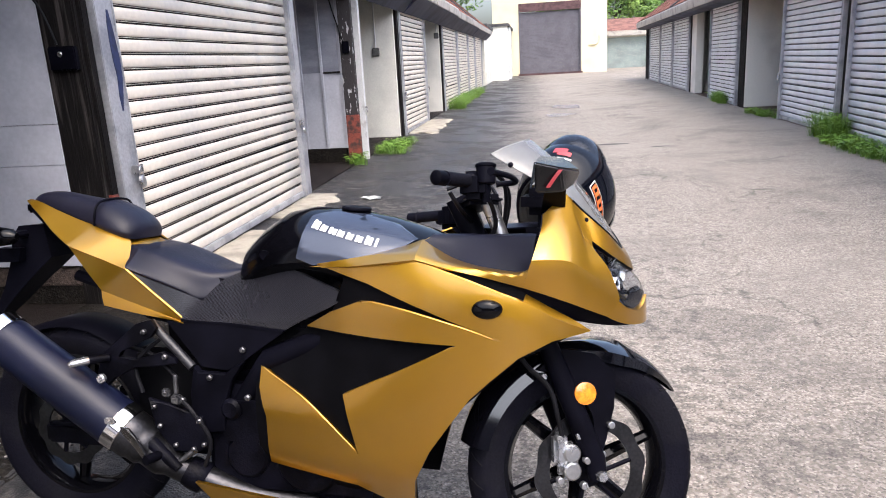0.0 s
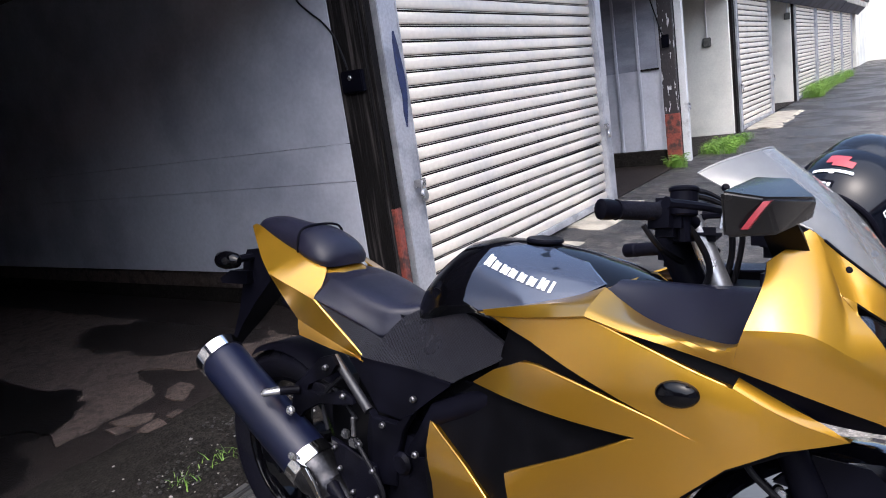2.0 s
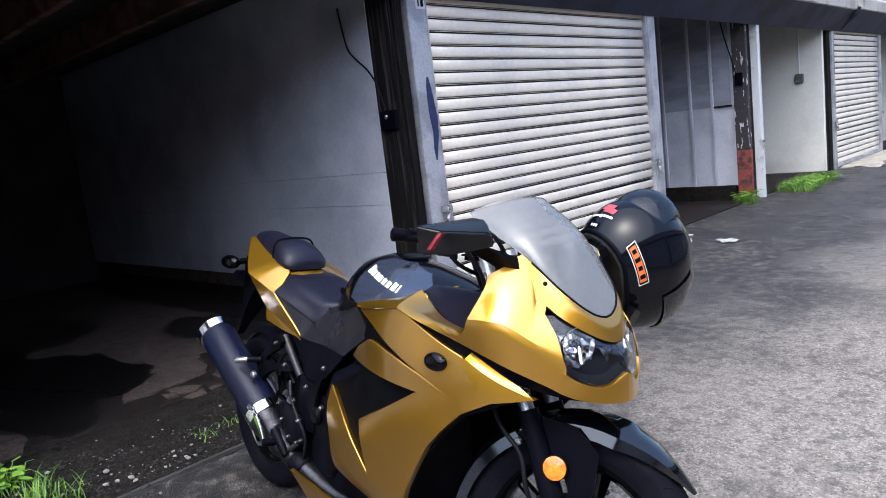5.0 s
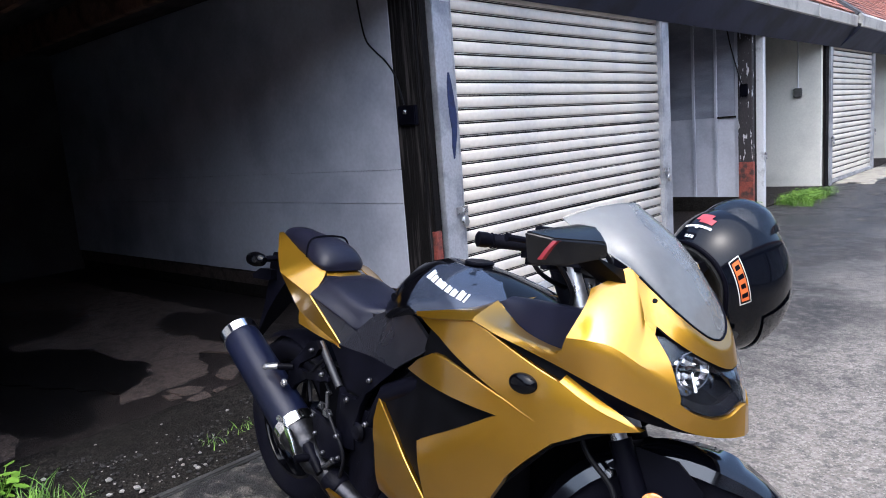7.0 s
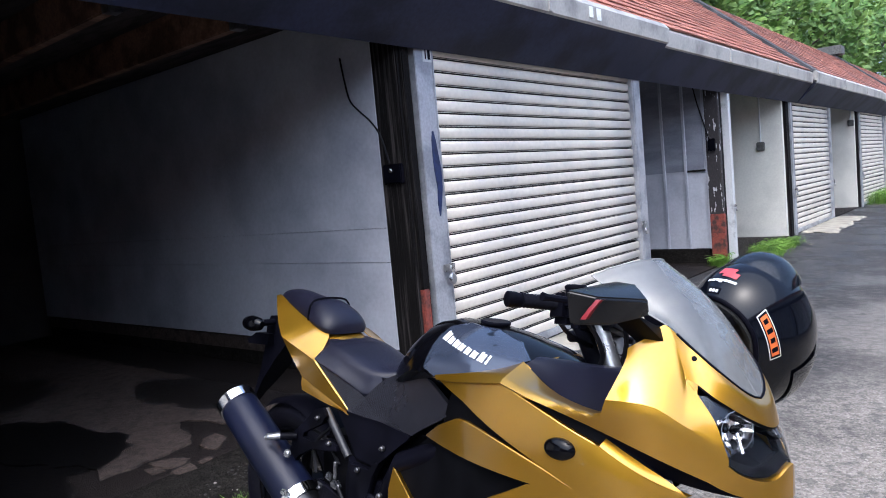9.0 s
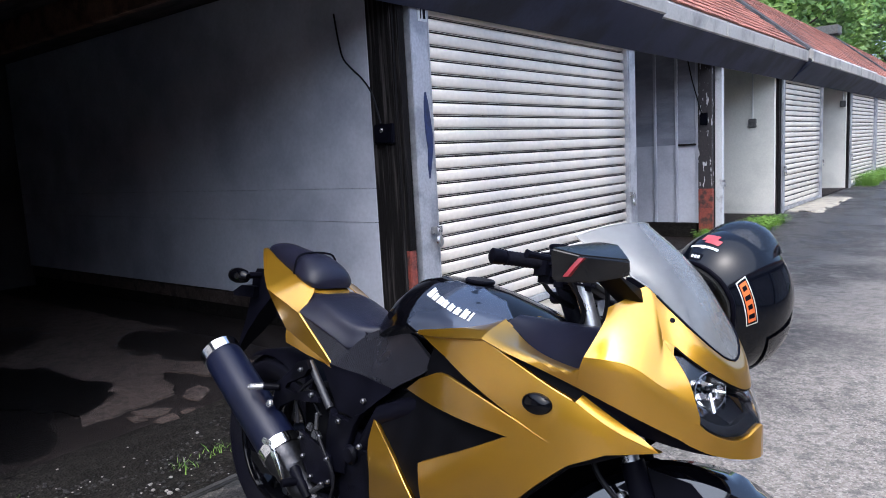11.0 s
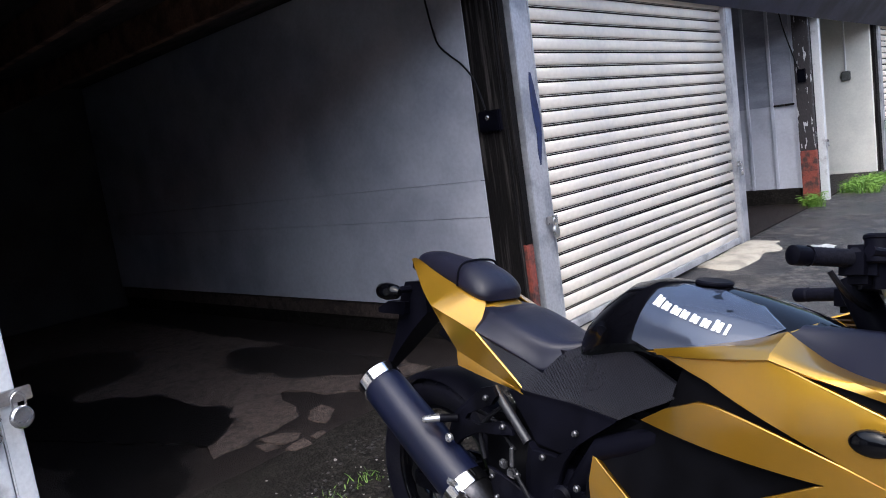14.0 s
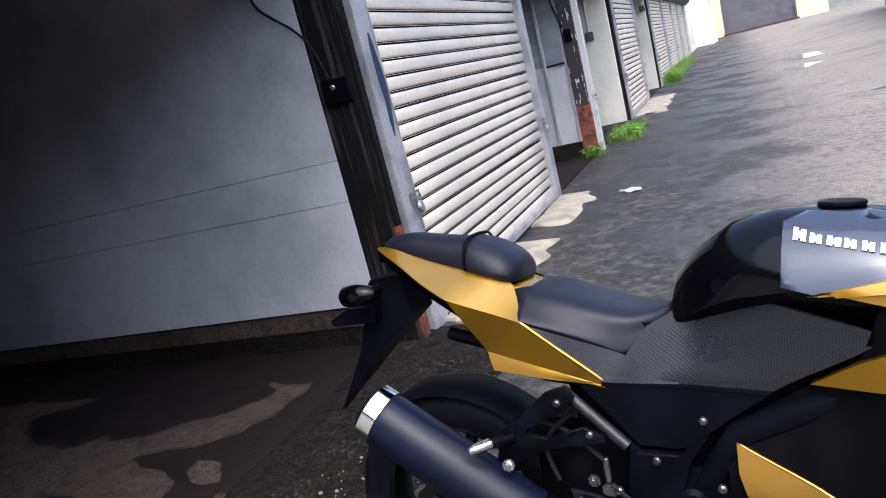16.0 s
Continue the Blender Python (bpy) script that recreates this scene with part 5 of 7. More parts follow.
both("tank_panel", [(0.606, 0.864), (0.595, 0.764), (0.642, 0.748), (0.75, 0.766), (0.85, 0.784), (0.892, 0.806), (0.83, 0.839), (0.738, 0.864), (0.645, 0.874)], tank_width, TANKGREY, "glossy dark blue-grey tank side panel", off=0.004, thick=0.006, rim=0.003)
both("tank_trim", [(0.632, 0.744), (0.690, 0.752), (0.75, 0.764), (0.86, 0.784), (0.925, 0.812), (0.93, 0.80), (0.86, 0.765), (0.75, 0.752), (0.69, 0.745)], tank_width, GOLD, "", off=0.006, thick=0.01, rim=0.002)
# up-facing gold shoulder that joins the fairing's top edge to the tank


def shoulder_sheets():
    return skin(bmesh.new(), [[(0.655, -0.172, 0.752), (0.75, -0.166, 0.768), (0.85, -0.152, 0.789), (0.921, -0.157, 0.812)], [(0.668, -0.190, 0.756), (0.75, -0.204, 0.770), (0.84, -0.208, 0.784), (0.921, -0.222, 0.786)], [(0.676, -0.194, 0.746), (0.76, -0.221, 0.754), (0.85, -0.240, 0.766), (0.922, -0.241, 0.774)]], 16, 4, smooth_across=False)


sides("fairing_shoulder", shoulder_sheets, (0.8, -0.1, 0.65), GOLD, "gold shoulder between the fairing and the tank", 0.004, 30)
# the maker's mark on the tank, as plain slanted blocks
for side in (-1, 1):
    mark = None
    for k in range(8):
        u0, w0 = 0.620 + 0.0250 * k, 0.8365 - 0.0062 * k
        wide = (0.0190, 0.0170, 0.0200, 0.0165, 0.0165, 0.0165, 0.0170, 0.0060)[k]
        tall = 0.0135 + (0.0045 if k in (0, 6, 7) else 0)
        for a0, a1, b0, b1 in ((0, 0.42, 0, 1), (0.60, 1.04, 0, 0.92), (0.38, 0.66, 0.2, 0.75)) if k < 7 else ((0, 1, 0, 1),):
            o = [(u0 + wide * a + 0.003 * b, w0 - wide * a * 0.25 + tall * b) for a, b in ((a0, b0), (a1, b0), (a1, b1), (a0, b1))]
            b2 = panel(o, tank_width, off=0.0065, thick=0.002, rim=0, side=side)
            if mark is None:
                mark = b2
            else:
                me = bpy.data.meshes.new("tmp")
                b2.to_mesh(me)
                mark.from_mesh(me)
                bpy.data.meshes.remove(me)
    part("tank_mark", mark, WHITE, bike, "white plain mark on the tank")
bm = bmesh.new()
disc(bm, (0.70, 0, 0.876), (0.1, 0, 1), 0.040, 0.010, 24, 0.003)
part("filler_cap", bm, MATTE, bike)
for side in (-1, 1):
    bm = bmesh.new()
    disc(bm, (0.49, side * (tank_width(0.49, 0.765) + 0.001), 0.765), (0, 1, 0.2), 0.014, 0.003, 16)
    part("tank_badge", bm, ENGINE, bike)

both("side_cover", [(0.245, 0.596), (0.268, 0.600), (0.292, 0.630), (0.305, 0.652), (0.34, 0.690), (0.41, 0.722), (0.45, 0.728), (0.50, 0.730), (0.575, 0.728), (0.66, 0.704), (0.746, 0.680), (0.690, 0.648), (0.60, 0.605), (0.562, 0.584), (0.40, 0.592)], cover_width, CARBON, "carbon-weave side cover", off=0.006)
both("side_cover_lower", [(0.205, 0.589), (0.30, 0.590), (0.40, 0.587), (0.556, 0.578), (0.546, 0.571), (0.49, 0.534), (0.438, 0.497), (0.412, 0.478), (0.385, 0.468), (0.31, 0.474)], cover_width, MATTE, "plain black lower side cover", off=0.005)
both("side_cover_step", [(0.25, 0.597), (0.40, 0.592), (0.56, 0.583), (0.55, 0.577), (0.40, 0.586), (0.25, 0.591)], cover_width, MATTE, off=0.008, thick=0.006, rim=0)


def strip_sheets():
    return skin(bmesh.new(), [[(0.100, -0.152, 0.727), (0.18, -0.146, 0.658), (0.252, -0.143, 0.596), (0.32, -0.1465, 0.594), (0.40, -0.148, 0.592)], [(0.106, -0.146, 0.728), (0.20, -0.134, 0.689), (0.292, -0.116, 0.645), (0.33, -0.126, 0.632), (0.402, -0.146, 0.594)]], 14, 3, smooth=False)


sides("seat_side_panel", strip_sheets, (0.2, 0, 0.62), CARBON, "carbon-weave strip below the rider seat", 0.006)


def cushion(stations, section, name, label):
    """A padded seat: section(station) gives its right-hand outline from the foot up to the middle."""
    tracks = list(zip(*[section(st) for st in stations]))
    runs = [bend(t, 5) for t in tracks]
    bm = bmesh.new()
    loops = []
    for right in zip(*runs):
        right = bend([Vector(p) for p in right], 3)
        loops.append(right + [Vector((p.x, -p.y, p.z)) for p in right[-2::-1]])
    rings(bm, loops)
    return part(name, bm, VINYL, bike, label, 50)


def rider_section(st):
    u, hl, wl, hr, wr, wt = st
    return [Vector((u, -hl * 0.90, wl - 0.014)), Vector((u, -hl, wl - 0.002)), Vector((u, -hl * 1.005, wl + 0.006)), Vector((u, -(hl * 0.45 + hr * 0.55), wl * 0.42 + wr * 0.58)), Vector((u, -hr, wr)), Vector((u, -hr * 0.84, wr * 0.42 + wt * 0.58)), Vector((u, -hr * 0.5, wt - 0.001)), Vector((u, 0, wt))]


def pillion_section(st):
    u, h, lo, hi = st
    return [Vector((u, -h * 0.93, lo - 0.012)), Vector((u, -h, lo))] + [Vector((u, -h * a, lo + (hi - lo) * c)) for a, c in ((0.985, 0.18), (0.91, 0.42), (0.78, 0.65), (0.60, 0.82), (0.35, 0.945), (0, 1.0))]


cushion([(0.046, 0.066, 0.752, 0.062, 0.772, 0.775), (0.050, 0.074, 0.752, 0.068, 0.781, 0.785), (0.066, 0.102, 0.748, 0.078, 0.782, 0.788), (0.098, 0.147, 0.732, 0.096, 0.774, 0.783), (0.112, 0.151, 0.727, 0.100, 0.769, 0.780), (0.15, 0.147, 0.712, 0.106, 0.757, 0.774), (0.2, 0.139, 0.692, 0.107, 0.739, 0.757), (0.25, 0.126, 0.668, 0.103, 0.720, 0.739), (0.285, 0.114, 0.648, 0.096, 0.708, 0.727), (0.31, 0.102, 0.650, 0.088, 0.703, 0.721), (0.34, 0.080, 0.668, 0.069, 0.702, 0.717), (0.37, 0.050, 0.688, 0.042, 0.706, 0.718), (0.392, 0.022, 0.702, 0.017, 0.714, 0.720)], rider_section, "rider_seat", "black vinyl rider seat")
cushion([(-0.280, 0.022, 0.906, 0.912), (-0.274, 0.034, 0.905, 0.922), (-0.25, 0.046, 0.902, 0.931), (-0.2, 0.056, 0.889, 0.932), (-0.15, 0.064, 0.873, 0.923), (-0.1, 0.072, 0.857, 0.914), (-0.040, 0.080, 0.842, 0.905)], pillion_section, "pillion_seat_rear", "black vinyl pillion seat")
cushion([(-0.036, 0.084, 0.844, 0.907), (-0.01, 0.089, 0.834, 0.899), (0.02, 0.090, 0.824, 0.886), (0.044, 0.086, 0.817, 0.871), (0.060, 0.076, 0.813, 0.856), (0.070, 0.060, 0.811, 0.842), (0.076, 0.036, 0.811, 0.829)], pillion_section, "pillion_seat_front", "black vinyl front section of the pillion seat")

bm = bmesh.new()
tube(bm, bend([(-0.040, -0.083, 0.838), (-0.038, -0.083, 0.864), (-0.037, -0.076, 0.889), (-0.036, -0.055, 0.904), (-0.036, 0, 0.909), (-0.036, 0.055, 0.904), (-0.037, 0.076, 0.889), (-0.038, 0.083, 0.864), (-0.040, 0.083, 0.838)], 5), 0.0035, 8)
part("seat_seam", bm, MATTE, bike, "raised dark seam across the pillion seat")

TAILIN = [(-0.292, -0.030, 0.912), (-0.24, -0.048, 0.904), (-0.15, -0.063, 0.872), (-0.04, -0.078, 0.838), (0.02, -0.084, 0.817), (0.062, -0.072, 0.798)]
TAILREAR = [(-0.286, -0.050, 0.909), (-0.24, -0.078, 0.887), (-0.2, -0.101, 0.869), (-0.12, -0.145, 0.826), (-0.047, -0.179, 0.793)]
CREST = [(-0.047, -0.179, 0.793), (0.0, -0.176, 0.775), (0.05, -0.169, 0.755), (0.103, -0.160, 0.731), (0.15, -0.153, 0.688), (0.2, -0.147, 0.644), (0.260, -0.139, 0.591)]
TAILFOLD = [(-0.047, -0.179, 0.793), (-0.020, -0.162, 0.735), (0.012, -0.140, 0.668), (0.09, -0.142, 0.643), (0.18, -0.142, 0.614), (0.257, -0.138, 0.587)]


def tail_sheets():
    bm = bmesh.new()
    skin(bm, [TAILIN[:4], TAILREAR], 20, 5)
    skin(bm, [TAILIN[3:] + [(0.100, -0.140, 0.736)], CREST[:4]], 14, 5)
    skin(bm, [TAILFOLD[:3], CREST[:4]], 14, 6)
    skin(bm, [TAILFOLD[2:], CREST[3:]], 14, 6)
    return bm


sides("tail_cowl", tail_sheets, (-0.05, -0.05, 0.70), GOLD, "gold tail cowl", 0.003, 14)
bead("tail_edge", [(u, v + 0.002, w + 0.001) for u, v, w in CREST[3:]], 0.0042)


def tail_lower_sheets():
    return skin(bmesh.new(), [TAILFOLD[2:], [(0.016, -0.1445, 0.650), (0.14, -0.1455, 0.618), (0.258, -0.139, 0.590)], [(0.022, -0.1465, 0.628), (0.14, -0.147, 0.606), (0.256, -0.138, 0.587)], [(0.03, -0.130, 0.626), (0.14, -0.13, 0.604), (0.25, -0.13, 0.588)]], 16, 2, smooth=False)


sides("tail_lower", tail_lower_sheets, (0.1, -0.05, 0.66), GOLD, "", 0.004, 14)
bm = bmesh.new()
rings(bm, [[Vector((u, v, w)) for v, w in ((-h, z - 0.085), (-h, z - 0.060), (-h * 0.93, z - 0.044), (-0.066, z - 0.004), (-0.04, z + 0.006), (0.04, z + 0.006), (0.066, z - 0.004), (h * 0.93, z - 0.044), (h, z - 0.060), (h, z - 0.085))] for u, z, h in ((-0.05, 0.820, 0.112), (0.0, 0.814, 0.120), (0.04, 0.803, 0.124), (0.07, 0.789, 0.125), (0.10, 0.774, 0.124), (0.13, 0.756, 0.122))])
part("tail_bridge", bm, GOLD, bike, "gold tail bridge between the seats")
bm = bmesh.new()
rings(bm, [[Vector((u, v, w)) for v, w in ((-h, lo), (-h, hi), (h, hi), (h, lo))] for u, h, lo, hi in ((-0.29, 0.035, 0.878, 0.902), (-0.2, 0.045, 0.80, 0.868), (-0.05, 0.060, 0.70, 0.82), (0.10, 0.075, 0.58, 0.75), (0.45, 0.08, 0.52, 0.67))])
part("tail_core", bm, MATTE, bike, "black under-seat tray")
part("tail_lamp", boxes((-0.304, -0.285, -0.038, 0.038, 0.872, 0.902), bevel=0.006), BLACK, bike, "dark smoked tail lamp")
bm = boxes((0.048, 0.062, -0.006, 0.006, 0.79, 0.815), bevel=0.003)
part("seat_lock", bm, MATTE, bike)

# rear fender with plate bracket and indicator stalks
bm = bmesh.new()
rings(bm, [[Vector((u, k * h, w)) for u, w, h in ((-0.24, 0.84, 0.05), (-0.325, 0.835, 0.05), (-0.35, 0.80, 0.05), (-0.372, 0.72, 0.045), (-0.410, 0.644, 0.036), (-0.505, 0.507, 0.018), (-0.525, 0.485, 0.014), (-0.47, 0.535, 0.020), (-0.40, 0.597, 0.036), (-0.31, 0.675, 0.045), (-0.22, 0.745, 0.05))] for k in (-1, -0.86, 0.86, 1)])
part("rear_fender", bm, MATTE, bike, "black plastic rear fender")
bm = bmesh.new()
rings(bm, [[Vector((u, v, w)) for u, w in ((-0.458, 0.742), (-0.40, 0.770), (-0.31, 0.772), (-0.32, 0.732), (-0.36, 0.730), (-0.452, 0.728))] for v in (-0.066, -0.062, 0.062, 0.066)])
part("plate_bracket", bm, MATTE, bike)
for side in (-1, 1):
    bm = bmesh.new()
    tube(bm, [(-0.30, 0, 0.815), (-0.305, side * 0.10, 0.812)], 0.012, 8)
    stalk = part("indicator_stalk", bm, MATTE, bike)
    bm = bmesh.new()
    tube(bm, [(-0.36, side * 0.125, 0.812), (-0.35, side * 0.125, 0.812), (-0.32, side * 0.125, 0.812), (-0.28, side * 0.122, 0.811), (-0.265, side * 0.12, 0.811)], [0.014, 0.024, 0.028, 0.022, 0.010], 14)
    part("rear_indicator", bm, BLACK, bike, "pointed black indicator")

# silencer
bm = bmesh.new()
a, b = Vector((-0.262, -0.222, 0.568)), Vector((0.100, -0.192, 0.302))
d = (b - a).normalized()
tube(bm, [a + d * 0.035, a + d * 0.05, a.lerp(b, 0.5), b - d * 0.035, b - d * 0.02], [0.060, 0.0625, 0.0645, 0.0645, 0.064], 32)
can = part("silencer", bm, SILENCER, bike, "matt blue-black exhaust silencer")
bm = bmesh.new()
tube(bm, [a - d * 0.001, a + d * 0.0, a + d * 0.003, a + d * 0.036, a + d * 0.038], [0.054, 0.062, 0.0650, 0.0655, 0.062], 32)
part("silencer_cap", bm, CHROME, can, "polished end cap")
bm = bmesh.new()
disc(bm, a - d * 0.004, d, 0.052, 0.010, 28, 0.003)
part("outlet", bm, MATTE, can)
bm = bmesh.new()
tube(bm, [b - d * 0.034, b - d * 0.032, b + d * 0.002, b + d * 0.004], [0.064, 0.0665, 0.0665, 0.064], 32)
part("silencer_band", bm, CHROME, can, "polished clamp band")
bm = bmesh.new()
tube(bm, bend([b, b + d * 0.06, b + d * 0.13, (0.30, -0.165, 0.175), (0.44, -0.14, 0.12), (0.60, -0.10, 0.10)], 5), [0.062] * 4 + [0.055] * 3 + [0.045] * 4 + [0.035] * 15, 20)
part("exhaust_pipe", bm, ROTOR, bike, "dark exhaust pipe")
bm = bmesh.new()
tube(bm, [b + d * 0.10 + Vector((0, -0.02, 0.035)), b + d * 0.20 + Vector((0, -0.03, 0.03))], [0.02, 0.012], 10)
part("heat_shield", bm, ENGINE, bike, "polished heat shield")
part("silencer_lug", boxes((0.085, 0.115, -0.262, -0.250, 0.340, 0.360), bevel=0.005), STEEL, bike)

bm = bmesh.new()
tube(bm, [(0.166, -0.152, 0.588), (0.290, -0.164, 0.474)], 0.0122, 12)
part("subframe_strut", bm, STRUT, bike, "grey subframe strut")
bm = bmesh.new()
tube(bm, [(0.166, 0.152, 0.588), (0.290, 0.164, 0.474)], 0.0122, 12)
part("subframe_strut", bm, STRUT, bike)
engine = part("engine", boxes((0.30, 0.80, -0.150, 0.150, 0.12, 0.46), bevel=0.03), ENGINE, bike, "black engine block")
part("cylinder", boxes((0.55, 0.85, -0.13, 0.13, 0.40, 0.66), bevel=0.03), ENGINE, engine)
part("gearbox", boxes((0.34, 0.50, -0.165, 0.165, 0.25, 0.42), bevel=0.03), ENGINE, engine)
for u, v, w, r, dpt in ((0.43, -0.152, 0.24, 0.06, 0.02), (0.60, -0.152, 0.24, 0.09, 0.02), (0.40, -0.172, 0.37, 0.028, 0.02)):
    bm = bmesh.new()
    disc(bm, (u, v, w), (0, 1, 0), r, dpt, 28, 0.008)
    part("engine_cover", bm, ENGINE, engine)
for k in range(7):
    part("cylinder_fin", boxes((0.57, 0.83, -0.142, 0.142, 0.47 + 0.022 * k, 0.474 + 0.022 * k)), ENGINE, engine)
bm = bmesh.new()
for s in (-1, 1):
    tube(bm, [(0.95, s * 0.06, 0.72), (0.75, s * 0.15, 0.60), (0.50, s * 0.14, 0.50), (0.36, s * 0.125, 0.30)], [0.024, 0.028, 0.03, 0.03], 10)
    tube(bm, [(0.48, s * 0.13, 0.58), (0.2, s * 0.11, 0.62), (-0.1, s * 0.09, 0.70)], 0.016, 8)
part("frame", bm, MATTE, bike, "black steel frame")
bm = bmesh.new()
for s in (-1, 1):
    box(bm, -0.23, 0.40, s * 0.105 - 0.018, s * 0.105 + 0.018, 0.215, 0.275, 0.01)
part("swingarm", bm, ENGINE, bike, "black swingarm")


def plate(outline, v0, v1):
    """A cast plate of an outline in (along, up) with rounded rims."""
    bm = bmesh.new()
    mid = (sum(p[0] for p in outline) / len(outline), sum(p[1] for p in outline) / len(outline))
    shrink = [(u + (mid[0] - u) * 0.06, w + (mid[1] - w) * 0.06) for u, w in outline]
    return rings(bm, [[Vector((u, v, w)) for u, w in o] for v, o in ((v0, shrink), (v0 + 0.003, outline), (v1 - 0.003, outline), (v1, shrink))])


part("exhaust_bracket", plate([(0.128, 0.336), (0.150, 0.333), (0.180, 0.298), (0.206, 0.252), (0.197, 0.248), (0.168, 0.284), (0.134, 0.318)], -0.258, -0.248), CHROME, bike, "polished exhaust bracket")
bm = bmesh.new()
tube(bm, [(0.262, -0.174, 0.196), (0.278, -0.170, 0.187), (0.305, -0.165, 0.172), (0.310, -0.164, 0.169)], [0.038, 0.042, 0.042, 0.038], 20)
part("exhaust_collar", bm, ENGINE, bike, "dark exhaust collar")
part("footrest_hanger", plate([(0.0, 0.415), (0.012, 0.448), (0.022, 0.481), (0.034, 0.508), (0.055, 0.521), (0.141, 0.589), (0.186, 0.601), (0.201, 0.577), (0.185, 0.556), (0.09, 0.514), (0.080, 0.497), (0.132, 0.490), (0.216, 0.516), (0.250, 0.500), (0.252, 0.486), (0.216, 0.479), (0.129, 0.469), (0.06, 0.435), (0.035, 0.41)], -0.182, -0.166), ENGINE, bike, "black cast two-armed footrest hanger")
part("frame_plate", plate([(0.297, 0.478), (0.309, 0.464), (0.387, 0.462), (0.415, 0.485), (0.44, 0.494), (0.409, 0.451), (0.386, 0.391), (0.376, 0.308), (0.315, 0.301), (0.299, 0.336), (0.284, 0.359), (0.284, 0.408)], -0.172, -0.150), MATTE, bike, "wide matt black frame plate above the footrest")
part("heel_plate", plate([(0.165, 0.39), (0.224, 0.378), (0.32, 0.347), (0.338, 0.27), (0.30, 0.25), (0.231, 0.25), (0.182, 0.31)], -0.186, -0.172), ENGINE, bike, "black heel plate")
part("battery_tray", boxes((0.16, 0.50, -0.088, 0.088, 0.40, 0.62), bevel=0.02), INNER, bike)
part("inner_guard", boxes((0.06, 0.44, -0.10, 0.10, 0.24, 0.50), bevel=0.02), INNER, bike)
part("air_box", boxes((0.40, 0.62, -0.115, 0.115, 0.36, 0.62), bevel=0.02), INNER, bike)
bm = bmesh.new()
tube(bm, [(0.16, -0.02, 0.60), (0.22, -0.02, 0.36)], 0.035, 14)
part("rear_shock", bm, ENGINE, bike, "black rear shock")
bm = bmesh.new()
tube(bm, [(0.028, -0.222, 0.497), (0.025, -0.226, 0.497), (-0.008, -0.252, 0.492), (-0.011, -0.254, 0.491)], [0.007, 0.0095, 0.0095, 0.007], 12)
for k in range(5):
    a = k / 5
    box(bm, 0.018 - 0.028 * a, 0.022 - 0.028 * a, -0.236 - 0.022 * a, -0.222 - 0.022 * a, 0.5035 - 0.005 * a, 0.5080 - 0.005 * a)
part("pillion_footrest", bm, STEEL, bike, "ribbed alloy pillion footrest")
bm = bmesh.new()
tube(bm, [(0.055, -0.185, 0.495), (0.026, -0.224, 0.497)], 0.011, 10)
part("footrest_mount", bm, ENGINE, bike)
bm = bmesh.new()
tube(bm, [(0.22, -0.18, 0.25), (0.20, -0.26, 0.252)], 0.013, 12)
part("rider_footrest", bm, MATTE, bike)
for u, v, w, r in ((0.052, -0.215, 0.447, 0.013), (0.167, -0.186, 0.569, 0.0075), (0.225, -0.186, 0.505, 0.0075), (0.186, -0.189, 0.37, 0.0065), (0.20, -0.189, 0.319, 0.0065), (0.316, -0.189, 0.339, 0.0070), (0.243, -0.189, 0.269, 0.0065), (0.295, -0.189, 0.261, 0.0070), (0.326, -0.189, 0.276, 0.0065), (0.437, -0.163, 0.526, 0.008), (0.459, -0.19, 0.41, 0.008), (0.345, -0.175, 0.452, 0.008), (0.215, -0.18, 0.407, 0.007), (0.265, -0.18, 0.389, 0.008)):
    bm = bmesh.new()
    disc(bm, (u, v, w), (0, 1, 0), r, 0.014, 12, 0.003)
    disc(bm, (u, v - 0.007, w), (0, 1, 0), r * 0.5, 0.006, 6)
    part("bolt", bm, STEEL if r > 0.01 else DULLSTEEL, bike)
bm = bmesh.new()
tube(bm, bend([(0.30, -0.185, 0.26), (0.24, -0.20, 0.22), (0.20, -0.215, 0.225), (0.15, -0.22, 0.235)], 4), 0.008, 8)
part("brake_pedal", bm, DULLSTEEL, bike, "dull alloy brake pedal")
bm = boxes((0.232, 0.262, -0.188, -0.168, 0.378, 0.402), (0.205, 0.228, -0.186, -0.17, 0.395, 0.418), bevel=0.005)
disc(bm, (0.246, -0.178, 0.43), (0, 0, 1), 0.006, 0.05, 12, 0.002)
part("brake_master", bm, DULLSTEEL, bike)
for pts in ([(0.14, -0.17, 0.40), (0.12, -0.16, 0.48), (0.2, -0.15, 0.55)], [(0.25, -0.18, 0.40), (0.30, -0.19, 0.36), (0.34, -0.18, 0.28), (0.30, -0.175, 0.18)], [(0.07, -0.15, 0.52), (0.16, -0.15, 0.50), (0.24, -0.16, 0.44)]):
    bm = bmesh.new()
    tube(bm, bend(pts, 5), 0.0055, 8)
    part("hose", bm, CABLE, bike)
bm = bmesh.new()
tube(bm, [(0.40, 0.13, 0.14), (0.36, 0.235, 0.02), (0.345, 0.283, -0.052)], [0.013, 0.012, 0.010], 10)
disc(bm, (0.345, 0.287, -0.05), (0, 0.35, 1), 0.028, 0.012, 12)
part("side_stand", bm, MATTE, bike, "black side stand")
part("chain_guard", boxes((-0.12, 0.30, 0.06, 0.09, 0.30, 0.33), bevel=0.005), MATTE, bike)
bm = bmesh.new()
arc = [(math.cos(t), math.sin(t)) for t in (radians(20 + 6 * k) for k in range(17))]
